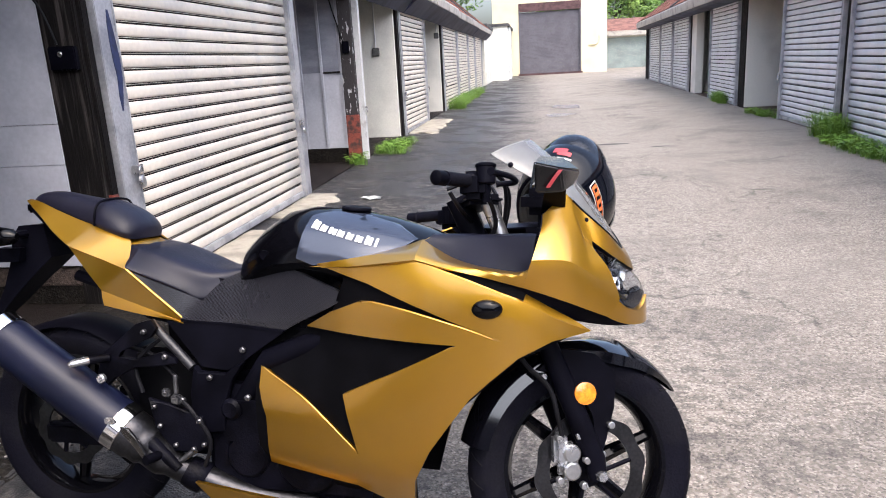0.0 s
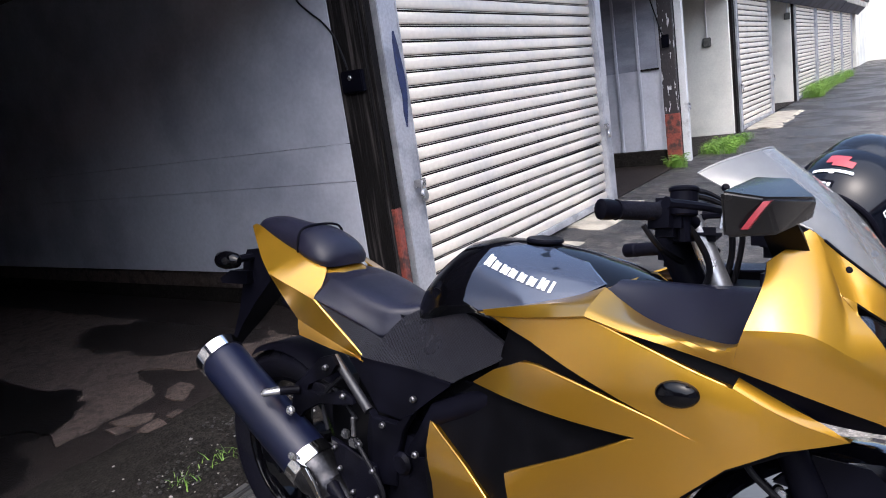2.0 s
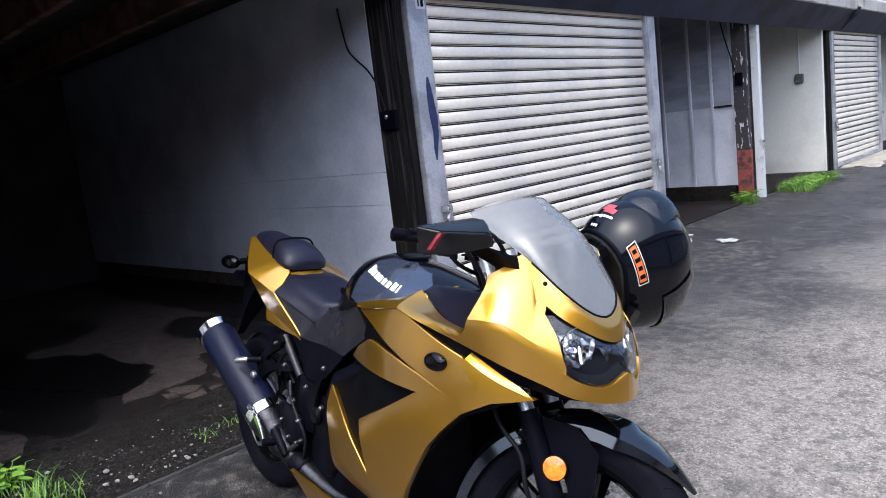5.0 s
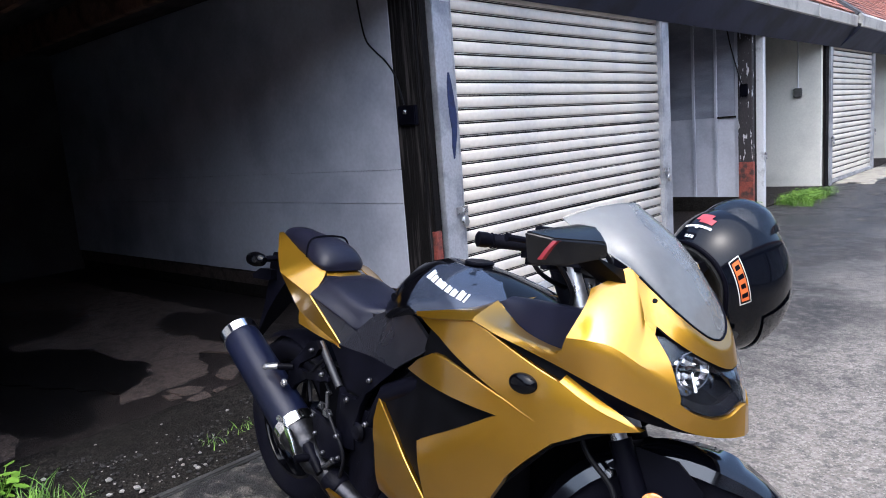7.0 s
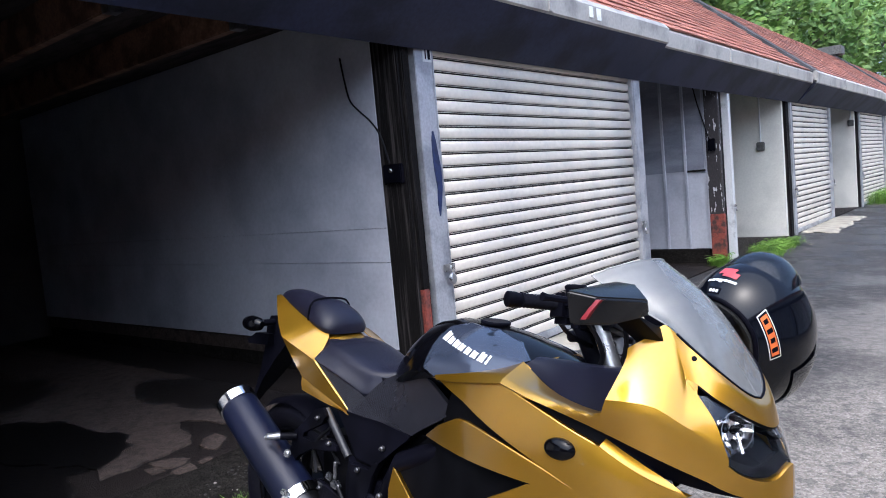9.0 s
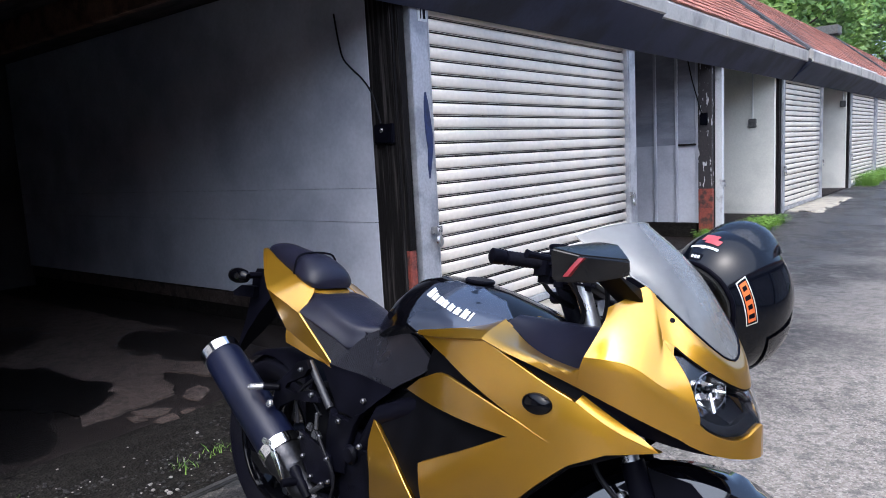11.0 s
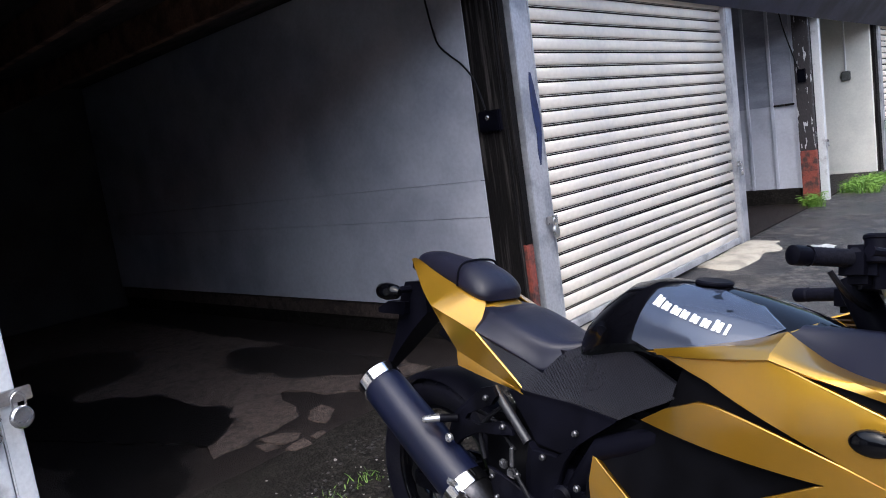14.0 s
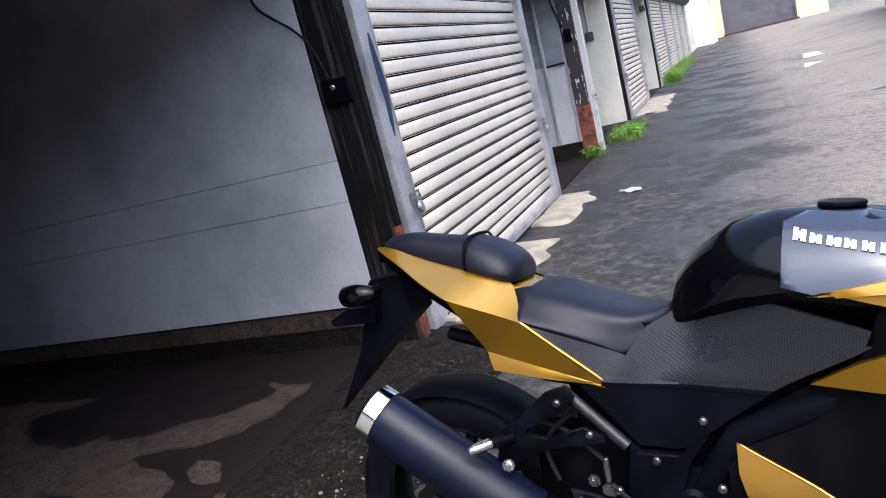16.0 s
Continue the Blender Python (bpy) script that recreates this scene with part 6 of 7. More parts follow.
rings(bm, [[Vector((-0.18 + r * c, v, 0.245 + r * s)) for v, r in ((-0.075, 0.300), (-0.05, 0.318), (0.05, 0.318), (0.075, 0.300), (0.05, 0.311), (-0.05, 0.311))] for c, s in arc])
part("rear_hugger", bm, MATTE, bike, "black inner rear mudguard")


def wheel(centre, radius, width, rim_r, name, m=Matrix(), rotor=0.0, side=-1):
    """Tyre with grooves, rim, spokes, hub, brake disc."""
    c = Vector(centre)
    hub = part(name, disc(bmesh.new(), c, (0, 1, 0), 0.045, width * 1.1, 20, 0.008), ENGINE, bike, "black cast wheel")
    h = width / 2
    prof = [(radius - h * (1 - math.cos(t)) * 0.75 - 0.0, h * math.sin(t)) for t in (radians(-84 + 12 * k) for k in range(15))]
    prof = [(rim_r - 0.004, -h * 0.72), (rim_r + 0.012, -h * 0.86)] + prof + [(rim_r + 0.012, h * 0.86), (rim_r - 0.004, h * 0.72)]
    made = [part("tyre", lathe(bmesh.new(), prof, c, (0, 1, 0), 72), RUBBER, hub, "black road tyre")]
    bm = bmesh.new()
    for k in range(30):
        t = 2 * math.pi * k / 30
        for s in (-1, 1):
            q = []
            for f in (0.25, 0.55, 0.8):
                r = radius - h * (1 - math.cos(f * 1.45)) * 0.75 + 0.0006
                tt = t + 0.16 * f * 1.0
                q.append(c + Vector((r * math.cos(tt), s * h * math.sin(f * 1.45), r * math.sin(tt))))
            tube(bm, q, 0.0022, 4)
    made.append(tagged(part("tread_groove", bm, CABLE, hub), kind="stuff"))
    made.append(part("rim", lathe(bmesh.new(), [(rim_r, -h * 0.74), (rim_r, h * 0.74), (rim_r - 0.012, h * 0.74), (rim_r - 0.026, h * 0.4), (rim_r - 0.026, -h * 0.4), (rim_r - 0.012, -h * 0.74)], c, (0, 1, 0), 72), BLACK, hub, "gloss black rim"))
    for k in range(6):
        t = radians(60 * k + 15)
        bm = bmesh.new()
        tube(bm, [c + Vector((0.035 * math.cos(t), 0, 0.035 * math.sin(t))), c + Vector(((rim_r - 0.02) * math.cos(t + 0.08), 0, (rim_r - 0.02) * math.sin(t + 0.08)))], [0.022, 0.015], 8)
        made.append(part("spoke", bm, BLACK, hub))
    if rotor:
        y = side * (h + 0.012)
        n = 90
        bm = bmesh.new()
        outer = [rotor + 0.004 * math.sin(10 * 2 * math.pi * k / n) for k in range(n)]
        loops = []
        for dy, inner in ((-0.0025, False), (0.0025, False), (0.0025, True), (-0.0025, True)):
            loops.append([c + Vector(((rotor - 0.036 if inner else outer[k]) * math.cos(2 * math.pi * k / n), y + dy, (rotor - 0.036 if inner else outer[k]) * math.sin(2 * math.pi * k / n))) for k in range(n)])
        rings(bm, loops + [loops[0]], cap=False)
        bmesh.ops.remove_doubles(bm, verts=bm.verts, dist=1e-5)
        made.append(part("brake_disc", bm, ROTOR, hub, "wavy steel brake disc"))
        for k in range(6):
            t = radians(60 * k)
            bm = bmesh.new()
            tube(bm, [c + Vector((0.04 * math.cos(t), y, 0.04 * math.sin(t))), c + Vector(((rotor - 0.034) * math.cos(t + 0.2), y, (rotor - 0.034) * math.sin(t + 0.2)))], 0.006, 6)
            made.append(part("carrier_arm", bm, MATTE, hub))
    hub.matrix_basis = m
    return hub


wheel((-0.18, 0, 0.245), 0.308, 0.13, 0.216, "rear_wheel", rotor=0.11, side=-1)

# ---- steering: turned to the left ----
RAKE = radians(22)
AXIS = Vector((-math.sin(RAKE), 0, math.cos(RAKE)))
PIVOT = Vector((1.245, 0, 0.215))
STEER = Matrix.Translation(PIVOT) @ Matrix.Rotation(radians(25), 4, AXIS) @ Matrix.Translation(-PIVOT)


REF = STEER.inverted() @ Vector((1.312, -0.118, 0.437))


def steered(name, bm, mat, label="", parent=None):
    bmesh.ops.transform(bm, matrix=STEER, verts=bm.verts)
    return part(name, bm, mat, parent or bike, label)


wheel((1.283, 0, 0.213), 0.296, 0.108, 0.216, "front_wheel", STEER, rotor=0.142, side=-1)
for s in (-1, 1):
    bm = bmesh.new()
    tube(bm, [(1.290, s * 0.098, 0.20), (1.283, s * 0.098, 0.25), (1.222, s * 0.098, 0.40), (1.170, s * 0.098, 0.53)], [0.022, 0.027, 0.027, 0.025], 16)
    steered("fork_leg", bm, MATTE, "black fork leg")
    bm = bmesh.new()
    tube(bm, [(1.172, s * 0.098, 0.52), (1.012, s * 0.098, 0.915)], 0.0185, 16)
    steered("fork_tube", bm, STEEL, "bright steel fork tube")
    bm = bmesh.new()
    tube(bm, [(1.290, s * 0.11, 0.213), (1.290, s * 0.135, 0.213)], [0.016, 0.012], 6)
    steered("axle_nut", bm, STEEL)
bm = bmesh.new()
sect = ((-0.078, 0.270), (-0.074, 0.297), (-0.050, 0.314), (0, 0.322), (0.050, 0.314), (0.074, 0.297), (0.078, 0.270), (0.068, 0.292), (0.045, 0.308), (0, 0.316), (-0.045, 0.308), (-0.068, 0.292))
loops = []
for k in range(22):
    t, s = radians(34 + 6.3 * k), min(1, (k + 0.15) / 6) ** 0.7
    bump = 0.010 * math.exp(-((k - 6) / 3) ** 2)
    loops.append([Vector((1.283 + q * math.cos(t), v * s, 0.213 + q * math.sin(t))) for v, q in ((v, 0.318 - (0.318 - r) * max(s, 0.15) + (bump if abs(v) < 0.01 else 0)) for v, r in sect)])
rings(bm, loops)
fender = steered("front_fender", bm, FENDER, "gloss black front fender")
for s in (-1, 1):
    bm = bmesh.new()
    prof = [(1.145, 0.470), (1.205, 0.520), (1.29, 0.505), (1.345, 0.455), (1.338, 0.37), (1.318, 0.30), (1.296, 0.235), (1.280, 0.25), (1.285, 0.34), (1.262, 0.42), (1.205, 0.455)]
    rings(bm, [[Vector((u, s * y, w)) for u, w in prof] for y in (0.088, 0.094)])
    steered("fender_stay", bm, MATTE, "black fender side plate", fender)
    bm = bmesh.new()
    disc(bm, (REF.x, s * 0.118, REF.z), (0, 1, 0), 0.0290, 0.006, 24, 0.002)
    plate = steered("reflector_plate", bm, MATTE)
    bm = bmesh.new()
    rings(bm, [[Vector((REF.x + r * math.cos(2 * math.pi * k / 24), s * (y + (0.0028 * (k % 4) / 3 if r == 0.024 else 0)), REF.z + r * math.sin(2 * math.pi * k / 24))) for k in range(24)] for r, y in ((0.0272, 0.119), (0.0272, 0.126), (0.024, 0.1265), (0.002, 0.1275))])
    steered("amber_reflector", bm, AMBER, "round amber reflector")
    for u, w in ((1.155, 0.455), (1.325, 0.33), (1.30, 0.26)):
        bm = bmesh.new()
        disc(bm, (u, s * 0.102, w), (0, 1, 0), 0.009, 0.018, 10, 0.002)
        steered("bolt", bm, STEEL)
# brake caliper and hose
bm = boxes((1.195, 1.245, -0.098, -0.060, 0.20, 0.29), bevel=0.012)
box(bm, 1.18, 1.215, -0.105, -0.065, 0.235, 0.315, 0.01)
disc(bm, (1.222, -0.105, 0.225), (0, 1, 0), 0.022, 0.02, 16, 0.004)
disc(bm, (1.222, -0.105, 0.268), (0, 1, 0), 0.022, 0.02, 16, 0.004)
for u, w in ((1.19, 0.305), (1.24, 0.31), (1.258, 0.25), (1.19, 0.205), (1.25, 0.19)):
    disc(bm, (u, -0.108, w), (0, 1, 0), 0.009, 0.02, 10, 0.002)
steered("brake_caliper", bm, STEEL, "bare alloy brake caliper")
bm = bmesh.new()
tube(bm, bend([(1.20, -0.10, 0.31), (1.185, -0.115, 0.36), (1.165, -0.115, 0.43), (1.10, -0.11, 0.50), (1.05, -0.08, 0.62)], 6), 0.006, 8)
steered("brake_hose", bm, CABLE)
# clamps and handlebars
bm = boxes((0.97, 1.06, -0.125, 0.125, 0.872, 0.897), (1.0, 1.12, -0.12, 0.12, 0.66, 0.69), bevel=0.01)
tube(bm, [(1.10, 0, 0.62), (0.97, 0, 0.90)], 0.03, 12)
steered("fork_clamp", bm, MATTE, "black fork clamps")
for s in (-1, 1):
    inner, outer = STEER.inverted() @ Vector((1.062, -0.155, 0.944)), STEER.inverted() @ Vector((0.998, -0.282, 0.958))
    inner.y, outer.y = abs(inner.y) * s, abs(outer.y) * s
    if s > 0:
        inner, outer = inner + Vector((0.015, 0, -0.038)), outer + Vector((0.015, 0, -0.038))
    d = (outer - inner).normalized()
    bm = bmesh.new()
    tube(bm, [inner + Vector((0.02, -s * 0.035, -0.015)), inner, inner.lerp(outer, 0.3)], 0.0125, 10)
    steered("handlebar", bm, MATTE, "black handlebar")
    bm = bmesh.new()
    pts, rad = [], []
    for k in range(22):
        pts.append(inner.lerp(outer, 0.30 + 0.62 * k / 21))
        rad.append(0.0156 if k % 2 else 0.0145)
    tube(bm, pts, [0.019] + rad[1:-1] + [0.017], 14)
    grip = steered("grip", bm, RUBBER, "ribbed black rubber grip")
    bm = bmesh.new()
    tube(bm, [outer - d * 0.012, outer, outer + d * 0.018, outer + d * 0.022], [0.014, 0.0165, 0.0165, 0.010], 14)
    steered("bar_end", bm, MATTE, "black bar-end weight")
    bm = boxes((-0.03, 0.03, -0.030, 0.030, -0.042, 0.022), bevel=0.014)
    bmesh.ops.transform(bm, matrix=Matrix.Translation(inner.lerp(outer, 0.18)) @ Matrix.Rotation(s * 0.52, 4, "Z"), verts=bm.verts)
    steered("switch_housing", bm, MATTE)
    bm = bmesh.new()
    p = inner.lerp(outer, 0.1) + Vector((0.045, 0, -0.005))
    tube(bm, bend([p, p + Vector((0.035, s * 0.03, 0)), p + Vector((0.0, s * 0.12, 0.0)), p + Vector((-0.06, s * 0.19, 0.0))], 5), [0.009] + [0.0065] * 14 + [0.009], 8)
    steered("lever", bm, MATTE, "black brake lever" if s < 0 else "black clutch lever")
bm = bmesh.new()
pot = STEER.inverted() @ Vector((1.078, -0.185, 0.962))
disc(bm, pot, (0, 0, 1), 0.022, 0.044, 18, 0.003)
disc(bm, pot + Vector((0, 0, 0.020)), (0, 0, 1), 0.024, 0.010, 18, 0.003)
steered("brake_reservoir", bm, MATTE, "round black brake fluid reservoir")
bm = bmesh.new()
tube(bm, [STEER.inverted() @ Vector((1.078, -0.185, 0.90)), STEER.inverted() @ Vector((1.078, -0.185, 0.95))], 0.01, 8)
steered("reservoir_stem", bm, MATTE)
for pts in ([(1.0, -0.15, 0.95), (1.06, -0.12, 0.93), (1.08, -0.06, 0.85), (1.05, -0.03, 0.74)], [(0.98, -0.13, 0.93), (1.03, -0.10, 0.96), (1.10, -0.03, 0.90), (1.08, 0.02, 0.76)], [(0.97, 0.14, 0.94), (1.06, 0.10, 0.96), (1.09, 0.03, 0.88), (1.06, 0.0, 0.76)], [(0.96, -0.15, 0.93), (1.0, -0.17, 0.90), (1.04, -0.12, 0.82), (1.0, -0.08, 0.74)], [(0.93, -0.12, 0.90), (0.96, -0.10, 0.86), (1.0, -0.02, 0.84), (0.98, 0.06, 0.88)]):
    bm = bmesh.new()
    tube(bm, bend(pts, 6), 0.0055, 7)
    steered("control_cable", bm, CABLE)
bm = boxes((1.14, 1.235, -0.075, 0.075, 0.86, 0.925), bevel=0.02)
part("instrument_panel", bm, MATTE, bike, "black instrument panel")
bm = boxes((1.0, 1.27, -0.11, 0.11, 0.70, 0.80), (1.15, 1.32, -0.07, 0.07, 0.66, 0.86), bevel=0.03)
part("fairing_bracket", bm, MATTE, bike)

# mirrors
for s in (-1, 1):
    bm = bmesh.new()
    for u, v, w in ((1.222, 0.30, 0.945), (1.262, 0.27, 0.945), (1.225, 0.255, 0.94), (1.195, 0.125, 0.868), (1.25, 0.118, 0.872), (1.205, 0.11, 0.905), (1.24, 0.115, 0.902)):
        bm.verts.new((u, s * v, w))
    bmesh.ops.convex_hull(bm, input=bm.verts[:])
    arm = part("mirror_arm", bm, INNER, bike)
    bm = bmesh.new()
    for u, v, w in ((1.210, 0.404, 0.987), (1.210, 0.394, 0.927), (1.262, 0.345, 0.927), (1.258, 0.376, 0.976), (1.292, 0.272, 0.969), (1.200, 0.235, 1.000), (1.212, 0.235, 0.938), (1.280, 0.245, 0.940), (1.255, 0.25, 0.996), (1.216, 0.402, 0.986)):
        bm.verts.new((u, s * v, w))
    bmesh.ops.convex_hull(bm, input=bm.verts[:])
    bmesh.ops.dissolve_limit(bm, angle_limit=radians(4), verts=bm.verts[:], edges=bm.edges[:])
    bmesh.ops.bevel(bm, geom=[e for e in bm.edges if len(e.link_faces) == 2 and e.calc_face_angle(0) > 0.3], offset=0.004, segments=3, affect="EDGES", clamp_overlap=True)
    shell = part("mirror", bm, MIRRORSHELL, bike, "satin black mirror housing", 30)
    bm = boxes((-0.002, 0.002, -0.060, 0.060, -0.026, 0.026), bevel=0.001)
    g = part("mirror_glass", bm, MIRROR, shell)
    g.matrix_basis = pose(1.2035, s * 0.31, 0.962, 0, 10, 0)
    bm = bmesh.new()
    rings(bm, [[Vector((u + d, s * (v + e), w)) for d, e in ((-0.004, -0.012), (0.004, -0.018), (0.005, 0.0), (-0.003, 0.003))] for u, v, w in ((1.233, 0.3865, 0.938), (1.246, 0.3815, 0.957), (1.257, 0.3755, 0.972))])
    part("red_stripe", bm, DIMRED, shell, "red stripe on the mirror")


# ---- the helmet hung on the far mirror ----
HELM = Matrix.Translation(BIKE @ Vector((1.224, 0.322, 0.875)))
AIM = Matrix(((0.041, -0.923, 0.382, 0), (0.377, 0.368, 0.85, 0), (-0.925, 0.109, 0.363, 0), (0, 0, 0, 1)))
helmet = thing("helmet", "glossy black full-face helmet with decals hung on a mirror", "helmet", "", HELM @ AIM @ Matrix.Scale(1.06, 4))


def shell_point(a, b, grow=0.0):
    """A place on the helmet: a round the upright axis, b up it."""
    r = math.cos(b)
    return Vector(((0.160 + grow) * r * math.cos(a) * (1.0 + 0.14 * max(0, math.cos(a))), (0.132 + grow) * r * math.sin(a), (0.150 + grow) * math.sin(b)))


def rim_height(a):
    """Where the shell ends: high at the nape, low at the cheeks and chin."""
    turn = abs((math.degrees(a) % 360) - 180)
    return radians(float(np.interp(turn, [0, 40, 60, 85, 120, 180], [-33, -33.5, -36, -44, -50, -48])))


ANGLES = [2 * math.pi * k / 60 for k in range(60)]
bm = bmesh.new()
rings(bm, [[shell_point(a, rim_height(a) + (radians(89) - rim_height(a)) * k / 26) for a in ANGLES] for k in range(27)], cap=False)
bm.verts.ensure_lookup_table()
bm.faces.new(bm.verts[-60:])
part("shell", bm, HELMET, helmet, "gloss black shell")
bm = bmesh.new()
tube(bm, [shell_point(a, rim_height(a), 0.001) for a in ANGLES + ANGLES[:1]], 0.0055, 8)
part("rim_bead", bm, MATTE, helmet, "black rubber rim bead")
bm = bmesh.new()
rings(bm, [[shell_point(a, rim_height(a)) * s + Vector((0, 0, dz)) for a in ANGLES] for s, dz in ((0.985, 0.004), (0.95, -0.014), (0.88, -0.020), (0.78, -0.008), (0.72, 0.03), (0.68, 0.10))], cap=True)
part("lining", bm, LINING, helmet, "black padded lining")
bm = bmesh.new()
rings(bm, [[shell_point(a, b, 0.004) for a in (radians(-72 + 6 * k) for k in range(25))] for b in (radians(-14 + 4 * k) for k in range(12))], closed=False)
bmesh.ops.solidify(bm, geom=bm.faces[:], thickness=0.003)
part("visor", bm, VISOR, helmet, "dark glossy visor")
bm = bmesh.new()
rings(bm, [[shell_point(a, b + radians(14) * abs(math.sin(a)) ** 3, 0.026 * math.sin(min((b - radians(12)) / radians(34), 1) * math.pi * 0.5) * max(0.12, math.cos((a - math.pi) * 1.5))) for a in (radians(130 + 5 * k) for k in range(21))] for b in (radians(12 + 4.2 * k) for k in range(9))], closed=False)
bmesh.ops.solidify(bm, geom=bm.faces[:], thickness=0.004)
part("rear_spoiler", bm, VISOR, helmet, "smoked rear spoiler")


def decal(a0, a1, b0, b1, grow, mat, name, label="", skew=0.0):
    bm = bmesh.new()
    rings(bm, [[shell_point(radians(a0 + (a1 - a0) * i / 6), radians(b0 + (b1 - b0) * j / 6 + skew * ((a0 + (a1 - a0) * i / 6) - 228)), grow) for i in range(7)] for j in range(7)], closed=False)
    return part(name, bm, mat, helmet, label)


decal(170, 186, -8, 0, 0.0012, RED, "red_emblem", "red winged emblem")
decal(176, 192, -11, -5, 0.0013, RED, "red_emblem")
for k in range(7):
    decal(163.5 + 4.6 * k, 167.6 + 4.6 * k, -17.6 + 0.25 * k - (1.2 if k == 3 else 0), -15.2 + 0.25 * k, 0.0015, WHITE, "white_mark")
decal(171, 185, -29, -23.5, 0.0012, MATTE, "label_ground")
for k in range(3):
    decal(172.5 + 4 * k, 175.3 + 4 * k, -28, -25.3, 0.0018, WHITE, "white_mark")
decal(228, 268, -25.5, -15.5, 0.0012, WHITE, "label_border", skew=-0.18)
decal(229, 267, -24.8, -16.2, 0.0018, MATTE, "label_ground", skew=-0.18)
decal(231, 265, -23.8, -17.2, 0.0024, ORANGE, "orange_label", "upright orange label with dark bars", skew=-0.18)
for k in range(4):
    decal(234 + 8 * k, 238 + 8 * k, -22.5 - 0.6 * (k % 2), -18.5 + 0.6 * (k % 2), 0.0030, MATTE, "label_bar", skew=-0.18)
bm = bmesh.new()
tube(bm, bend([(0.06, -0.10, -0.10), (0.08, -0.11, -0.16), (0.10, -0.10, -0.21)], 4), 0.008, 6)
part("strap", bm, LINING, helmet, "black chin strap")


# ---- small things round the open garage ----
def cable(points, r, label):
    bm = bmesh.new()
    tube(bm, bend(points, 8), r, 7)
    ob = thing("cable", label, "cable")
    part("run", bm, CABLE, ob)
    return ob


cable([(-2.59, 3.474, 2.12), (-2.565, 3.474, 1.96), (-2.53, 3.472, 1.84), (-2.45, 3.47, 1.76), (-2.365, 3.468, 1.69), (-2.29, 3.466, 1.59), (-2.24, 3.47, 1.42)], 0.006, "black cable sagging down the sheeted wall")
ob = thing("junction_box", "small black junction box on the dark post", "junction box")
part("body", boxes((-2.29, -2.14, 3.455, 3.49, 1.29, 1.41), bevel=0.006), MATTE, ob)
bm = bmesh.new()
disc(bm, (-2.22, 3.452, 1.37), (0, 1, 0), 0.014, 0.014, 12, 0.003)
part("knockout", bm, STEEL, ob)
for y, x, z in ((12.36, -2.49, 1.45), (18.42, -2.23, 1.87)):
    ob = thing("switch_box", "small grey switch box at the foot of a conduit", "switch")
    part("body", boxes((x - 0.06, x + 0.06, y - 0.05, y, z - 0.07, z + 0.07), bevel=0.01), DULLBOX, ob)
    bm = bmesh.new()
    tube(bm, [(x, y - 0.02, z + 0.06), (x, y - 0.02, 2.40)], 0.012, 8)
    part("conduit", bm, JAMB, ob)
cable([(-2.42, 9.215, 2.3), (-2.36, 9.215, 2.0), (-2.28, 9.215, 1.7), (-2.24, 9.215, 1.55)], 0.008, "black cable hanging down a peeling post")
ob = thing("junction_box", "small dark box on a peeling post", "junction box")
part("body", boxes((-2.25, -2.16, 9.19, 9.222, 1.40, 1.55), bevel=0.006), MATTE, ob)

# joists and a rolled canopy in the open garage
for y0, z in ((1.25, 2.18), (1.95, 2.2), (2.65, 2.2)):
    ob = thing("ceiling_joist", "brown timber joist under the garage ceiling", "joist", "joists")
    part("beam", boxes((-7.7, -2.5, y0, y0 + 0.06, z, 2.419), bevel=0.006), JOIST, ob)
    part("hanger_plate", boxes((-2.56, -2.49, y0 - 0.006, y0 + 0.066, z - 0.006, 2.41), bevel=0.003), DULLSTEEL, ob)


def blade_clump(x, y, z, count, high, spread, seed, mat=WEED, broad=False):
    """A clump of grass blades or small broad leaves on stems."""
    rng = random.Random(seed)
    bm = bmesh.new()
    for _ in range(count):
        a, lean = rng.uniform(0, 6.28), rng.uniform(0.2, 1.25)
        px, py = x + rng.gauss(0, spread * 0.4), y + rng.gauss(0, spread * 0.4)
        h = high * rng.uniform(0.4, 1.0)
        dx, dy = math.cos(a) * lean * h, math.sin(a) * lean * h
        sx, sy = -math.sin(a), math.cos(a)
        if broad:
            tube(bm, [(px, py, z), (px + dx * 0.5, py + dy * 0.5, z + h * 0.8)], 0.0018, 4)
            c = Vector((px + dx * 0.5, py + dy * 0.5, z + h * 0.8))
            r = rng.uniform(0.014, 0.032)
            f = Vector((math.cos(a), math.sin(a), rng.uniform(-0.4, 0.2)))
            s = Vector((sx, sy, rng.uniform(-0.3, 0.3)))
            q = [c, c + f * r * 0.5 + s * r * 0.7, c + f * r * 1.4 + s * r * 0.5, c + f * r * 1.9, c + f * r * 1.4 - s * r * 0.5, c + f * r * 0.5 - s * r * 0.7]
            bm.faces.new([bm.verts.new(v) for v in q])
        else:
            w = 0.0023 * rng.uniform(0.7, 1.5)
            pts = [(px + dx * t * t, py + dy * t * t, z + h * t * (1.15 - 0.4 * t * lean)) for t in (0, 0.35, 0.7, 1.0)]
            left = [bm.verts.new((p[0] + sx * w * k, p[1] + sy * w * k, p[2])) for p, k in zip(pts, (1, 0.9, 0.6, 0.1))]
            right = [bm.verts.new((p[0] - sx * w * k, p[1] - sy * w * k, p[2])) for p, k in zip(pts, (1, 0.9, 0.6, 0.1))]
            for i in range(3):
                bm.faces.new((left[i], left[i + 1], right[i + 1], right[i]))
    return bm


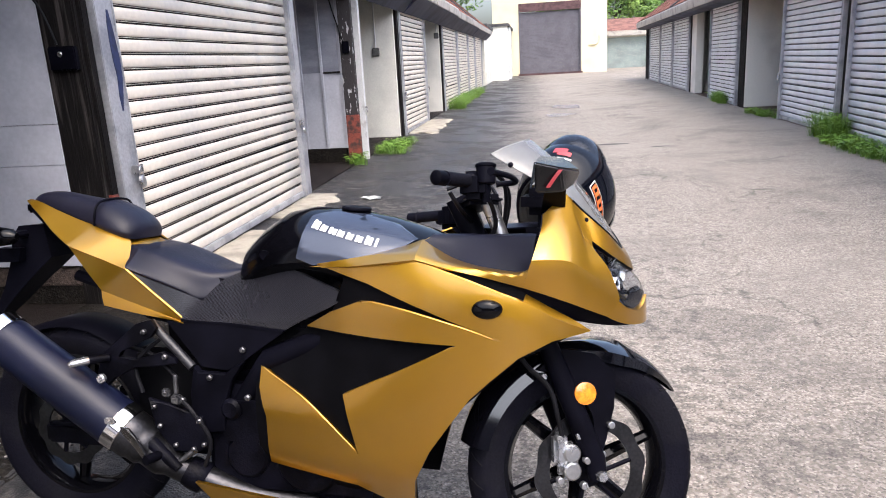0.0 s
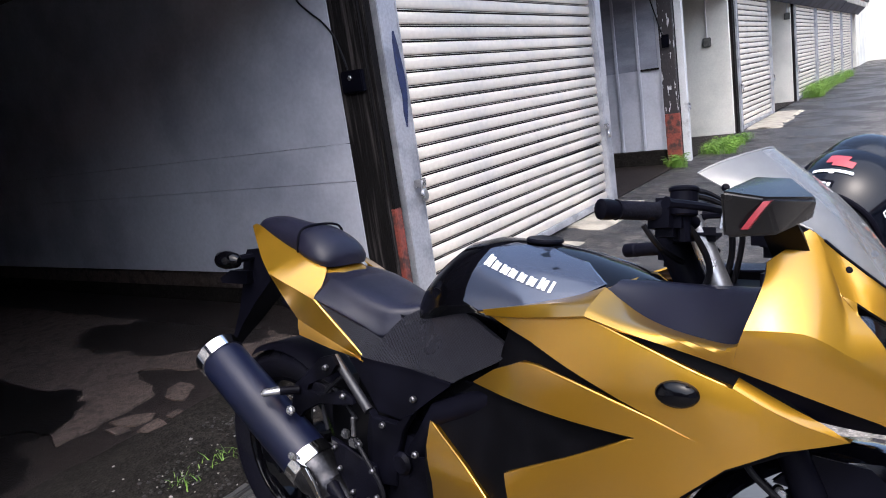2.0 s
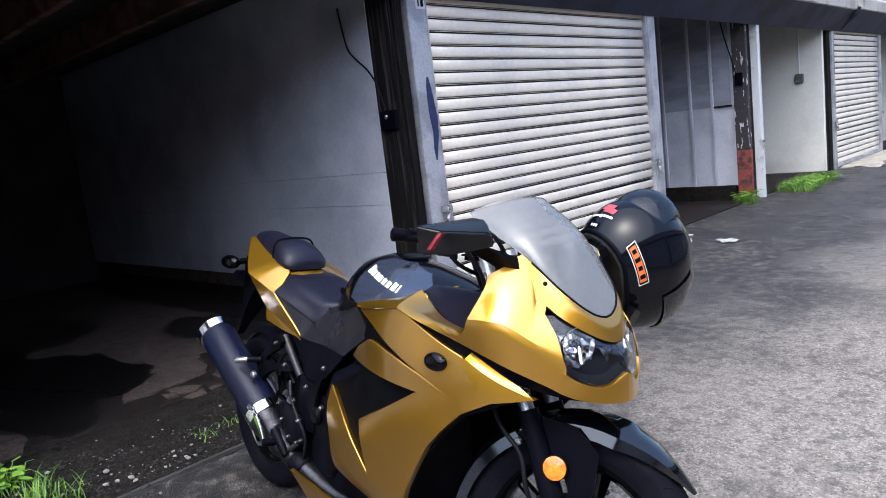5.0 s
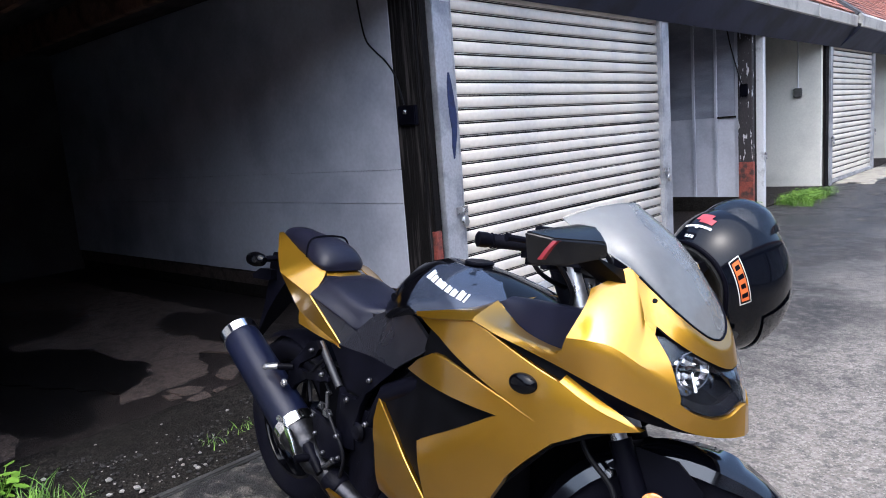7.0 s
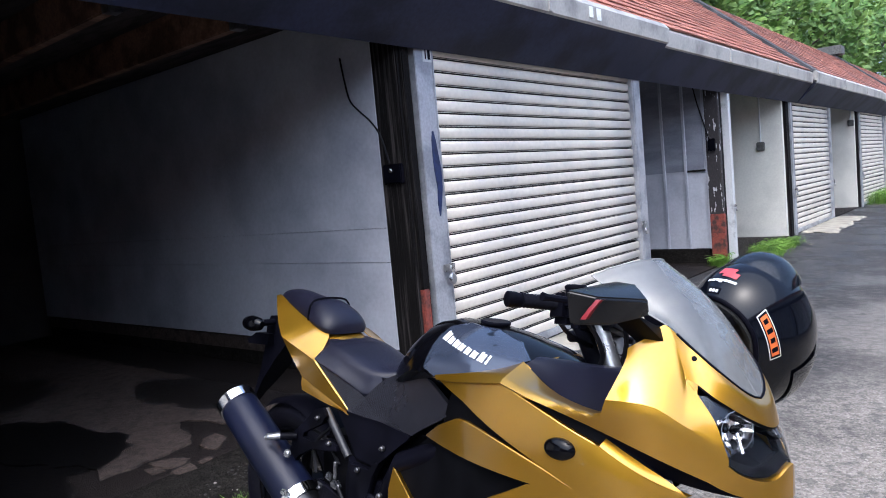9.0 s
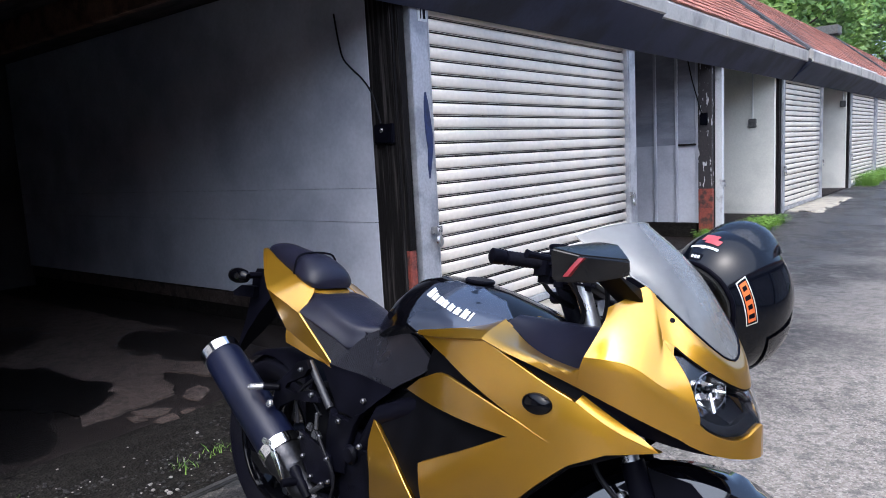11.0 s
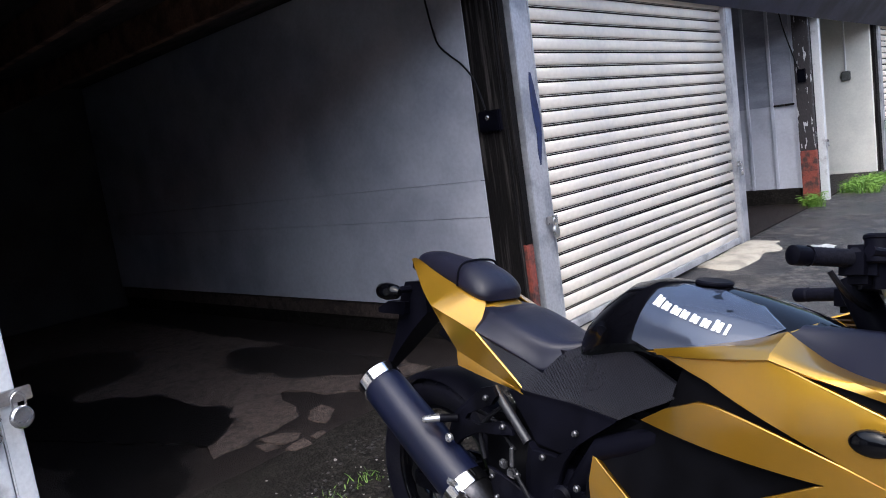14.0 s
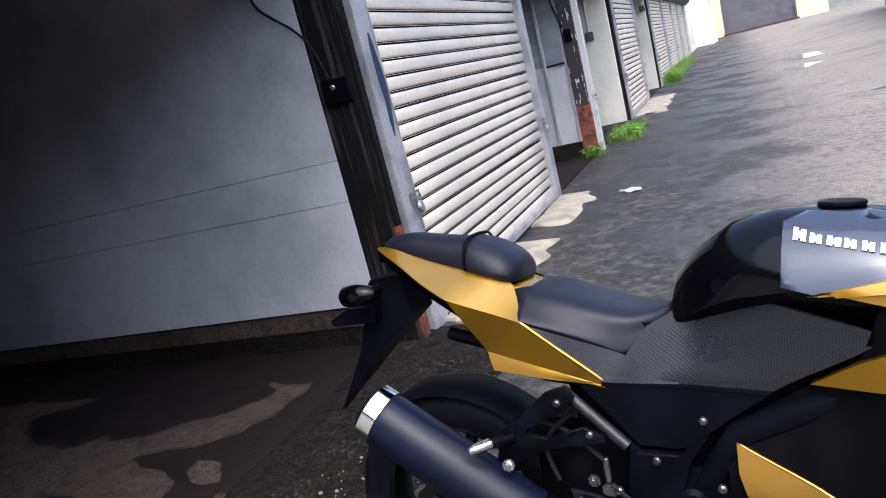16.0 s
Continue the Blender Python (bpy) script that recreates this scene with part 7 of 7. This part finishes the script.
def weeds(x, y, rx, ry, seed, high=0.12, n=8, broad_share=0.5):
    ob = thing("weed_clump", "bright green weeds growing at the wall foot", "weeds", "weeds")
    ob["kind"] = "stuff"
    rng = random.Random(seed)
    for name, broad in (("grass", False), ("leaves", True)):
        if broad_share == (0.0 if broad else 1.0):
            continue
        bm = bmesh.new()
        for k in range(n):
            px, py = x + rng.uniform(-rx, rx), y + rng.uniform(-ry, ry)
            b2 = blade_clump(px, py, fall(px, py) - 0.005, 18 if broad else 34, high, 0.09, seed * 31 + k, broad=broad)
            me = bpy.data.meshes.new("tmp")
            b2.to_mesh(me)
            b2.free()
            bm.from_mesh(me)
            bpy.data.meshes.remove(me)
        part(name, bm, LEAF if broad else WEED, ob)
    return ob


weeds(-2.06, 0.95, 0.03, 0.03, 3, 0.13, 4, 1.0)
weeds(-1.82, 1.07, 0.08, 0.06, 4, 0.13, 4, 0.0)
weeds(-2.35, 0.97, 0.03, 0.03, 5, 0.06, 1, 1.0)
weeds(-1.82, 1.915, 0.02, 0.02, 6, 0.07, 1, 0.0)
weeds(-1.83, 1.735, 0.02, 0.02, 16, 0.045, 1, 0.0)
weeds(-1.92, 10.75, 0.18, 0.75, 7, 0.16, 26)
weeds(-2.13, 9.1, 0.06, 0.15, 8, 0.18, 8)
weeds(-1.95, 21.5, 0.2, 2.2, 9, 0.35, 46)
weeds(-1.95, 26.5, 0.2, 2.5, 19, 0.30, 36)
weeds(4.05, 10.0, 0.14, 0.42, 10, 0.42, 22)
weeds(3.95, 8.6, 0.2, 0.9, 11, 0.16, 40)
weeds(4.3, 13.6, 0.15, 0.8, 12, 0.12, 22)
weeds(4.45, 17.2, 0.15, 0.6, 13, 0.3, 22)
weeds(9.4, 59.3, 0.4, 0.2, 14, 0.9, 12)


def pebble_mesh(seed, mat):
    rng = random.Random(seed)
    bm = bmesh.new()
    bmesh.ops.create_icosphere(bm, subdivisions=1, radius=1)
    for v in bm.verts:
        v.co *= rng.uniform(0.65, 1.1)
        v.co.z *= 0.6
    me = bpy.data.meshes.new("pebble")
    bm.to_mesh(me)
    bm.free()
    me.materials.append(mat)
    return me


rng = random.Random(77)
stones = [pebble_mesh(k, PEBBLE) for k in range(4)]
bm = bmesh.new()
for _ in range(5200):
    x, y = rng.uniform(-2.15, -1.45), rng.uniform(-0.3, 3.6)
    if noise.noise((x * 6, y * 6, 2.2)) < rng.uniform(-0.25, 0.35) or x > -1.58 and rng.random() < 0.7:
        continue
    s = rng.choice((0.003, 0.004, 0.005, 0.007, 0.010))
    n0 = len(bm.verts)
    bm.from_mesh(stones[rng.randrange(4)])
    bm.verts.ensure_lookup_table()
    bmesh.ops.transform(bm, matrix=Matrix.Translation((x, y, fall(x, y) + 0.014)) @ Matrix.Rotation(rng.uniform(0, 6), 4, "Z") @ Matrix.Scale(s, 4), verts=bm.verts[n0:])
me = bpy.data.meshes.new("grit")
bm.to_mesh(me)
bm.free()
me.materials.append(PEBBLE)
tagged(new("grit", me), "loose grit and small stones on the dirt", "gravel", kind="stuff")
pale = [pebble_mesh(20 + k, PALE) for k in range(3)]
heaps = [(-1.72, 1.28), (-1.66, 1.33), (-1.70, 1.33), (-1.85, 1.29), (-2.07, 1.13), (-1.78, 1.55), (-2.18, 1.67), (-1.66, 1.56), (-1.73, 1.24)]
for k in range(190):
    x, y = heaps[k] if k < 9 else (rng.gauss(-1.78, 0.15), rng.uniform(0.9, 2.9))
    s = rng.uniform(0.010, 0.017) if k < 9 else rng.choice((0.003, 0.004, 0.004, 0.005, 0.006, 0.009))
    ob = tagged(new("stone", pale[k % 3]), "pale stone chip lying in the dirt", "stone", "stones")
    ob.matrix_world = Matrix.Translation((x, y, fall(x, y) + 0.017)) @ Matrix.Rotation(rng.uniform(0, 6), 4, "Z") @ Matrix.Scale(s, 4)


def scrap(x, y, rx, ry, mat, name, label, seed, lift=0.012):
    """A flat crumpled piece lying on the ground."""
    r = random.Random(seed)
    bm = bmesh.new()
    c = bm.verts.new((x, y, fall(x, y) + lift + 0.012))
    ring = []
    for k in range(12):
        t = 2 * math.pi * k / 12
        q = r.uniform(0.75, 1.1)
        px, py = x + rx * q * math.cos(t), y + ry * q * math.sin(t)
        ring.append(bm.verts.new((px, py, fall(px, py) + lift + r.uniform(0, 0.012))))
    for k in range(12):
        bm.faces.new((c, ring[k], ring[(k + 1) % 12]))
    bmesh.ops.solidify(bm, geom=bm.faces[:], thickness=0.002)
    return tagged(finish(bm, name, mat), label, "litter")


scrap(-1.43, 6.73, 0.11, 0.10, WHITE, "paper_scrap", "flattened white paper scrap on the asphalt", 1)
scrap(-1.90, 0.98, 0.03, 0.018, DRYLEAF, "fallen_leaf", "curled orange-brown fallen leaf", 2)
scrap(-2.30, 1.25, 0.06, 0.03, POSTWOOD, "wood_chip", "dark wood chip on the garage floor", 3, 0.012)
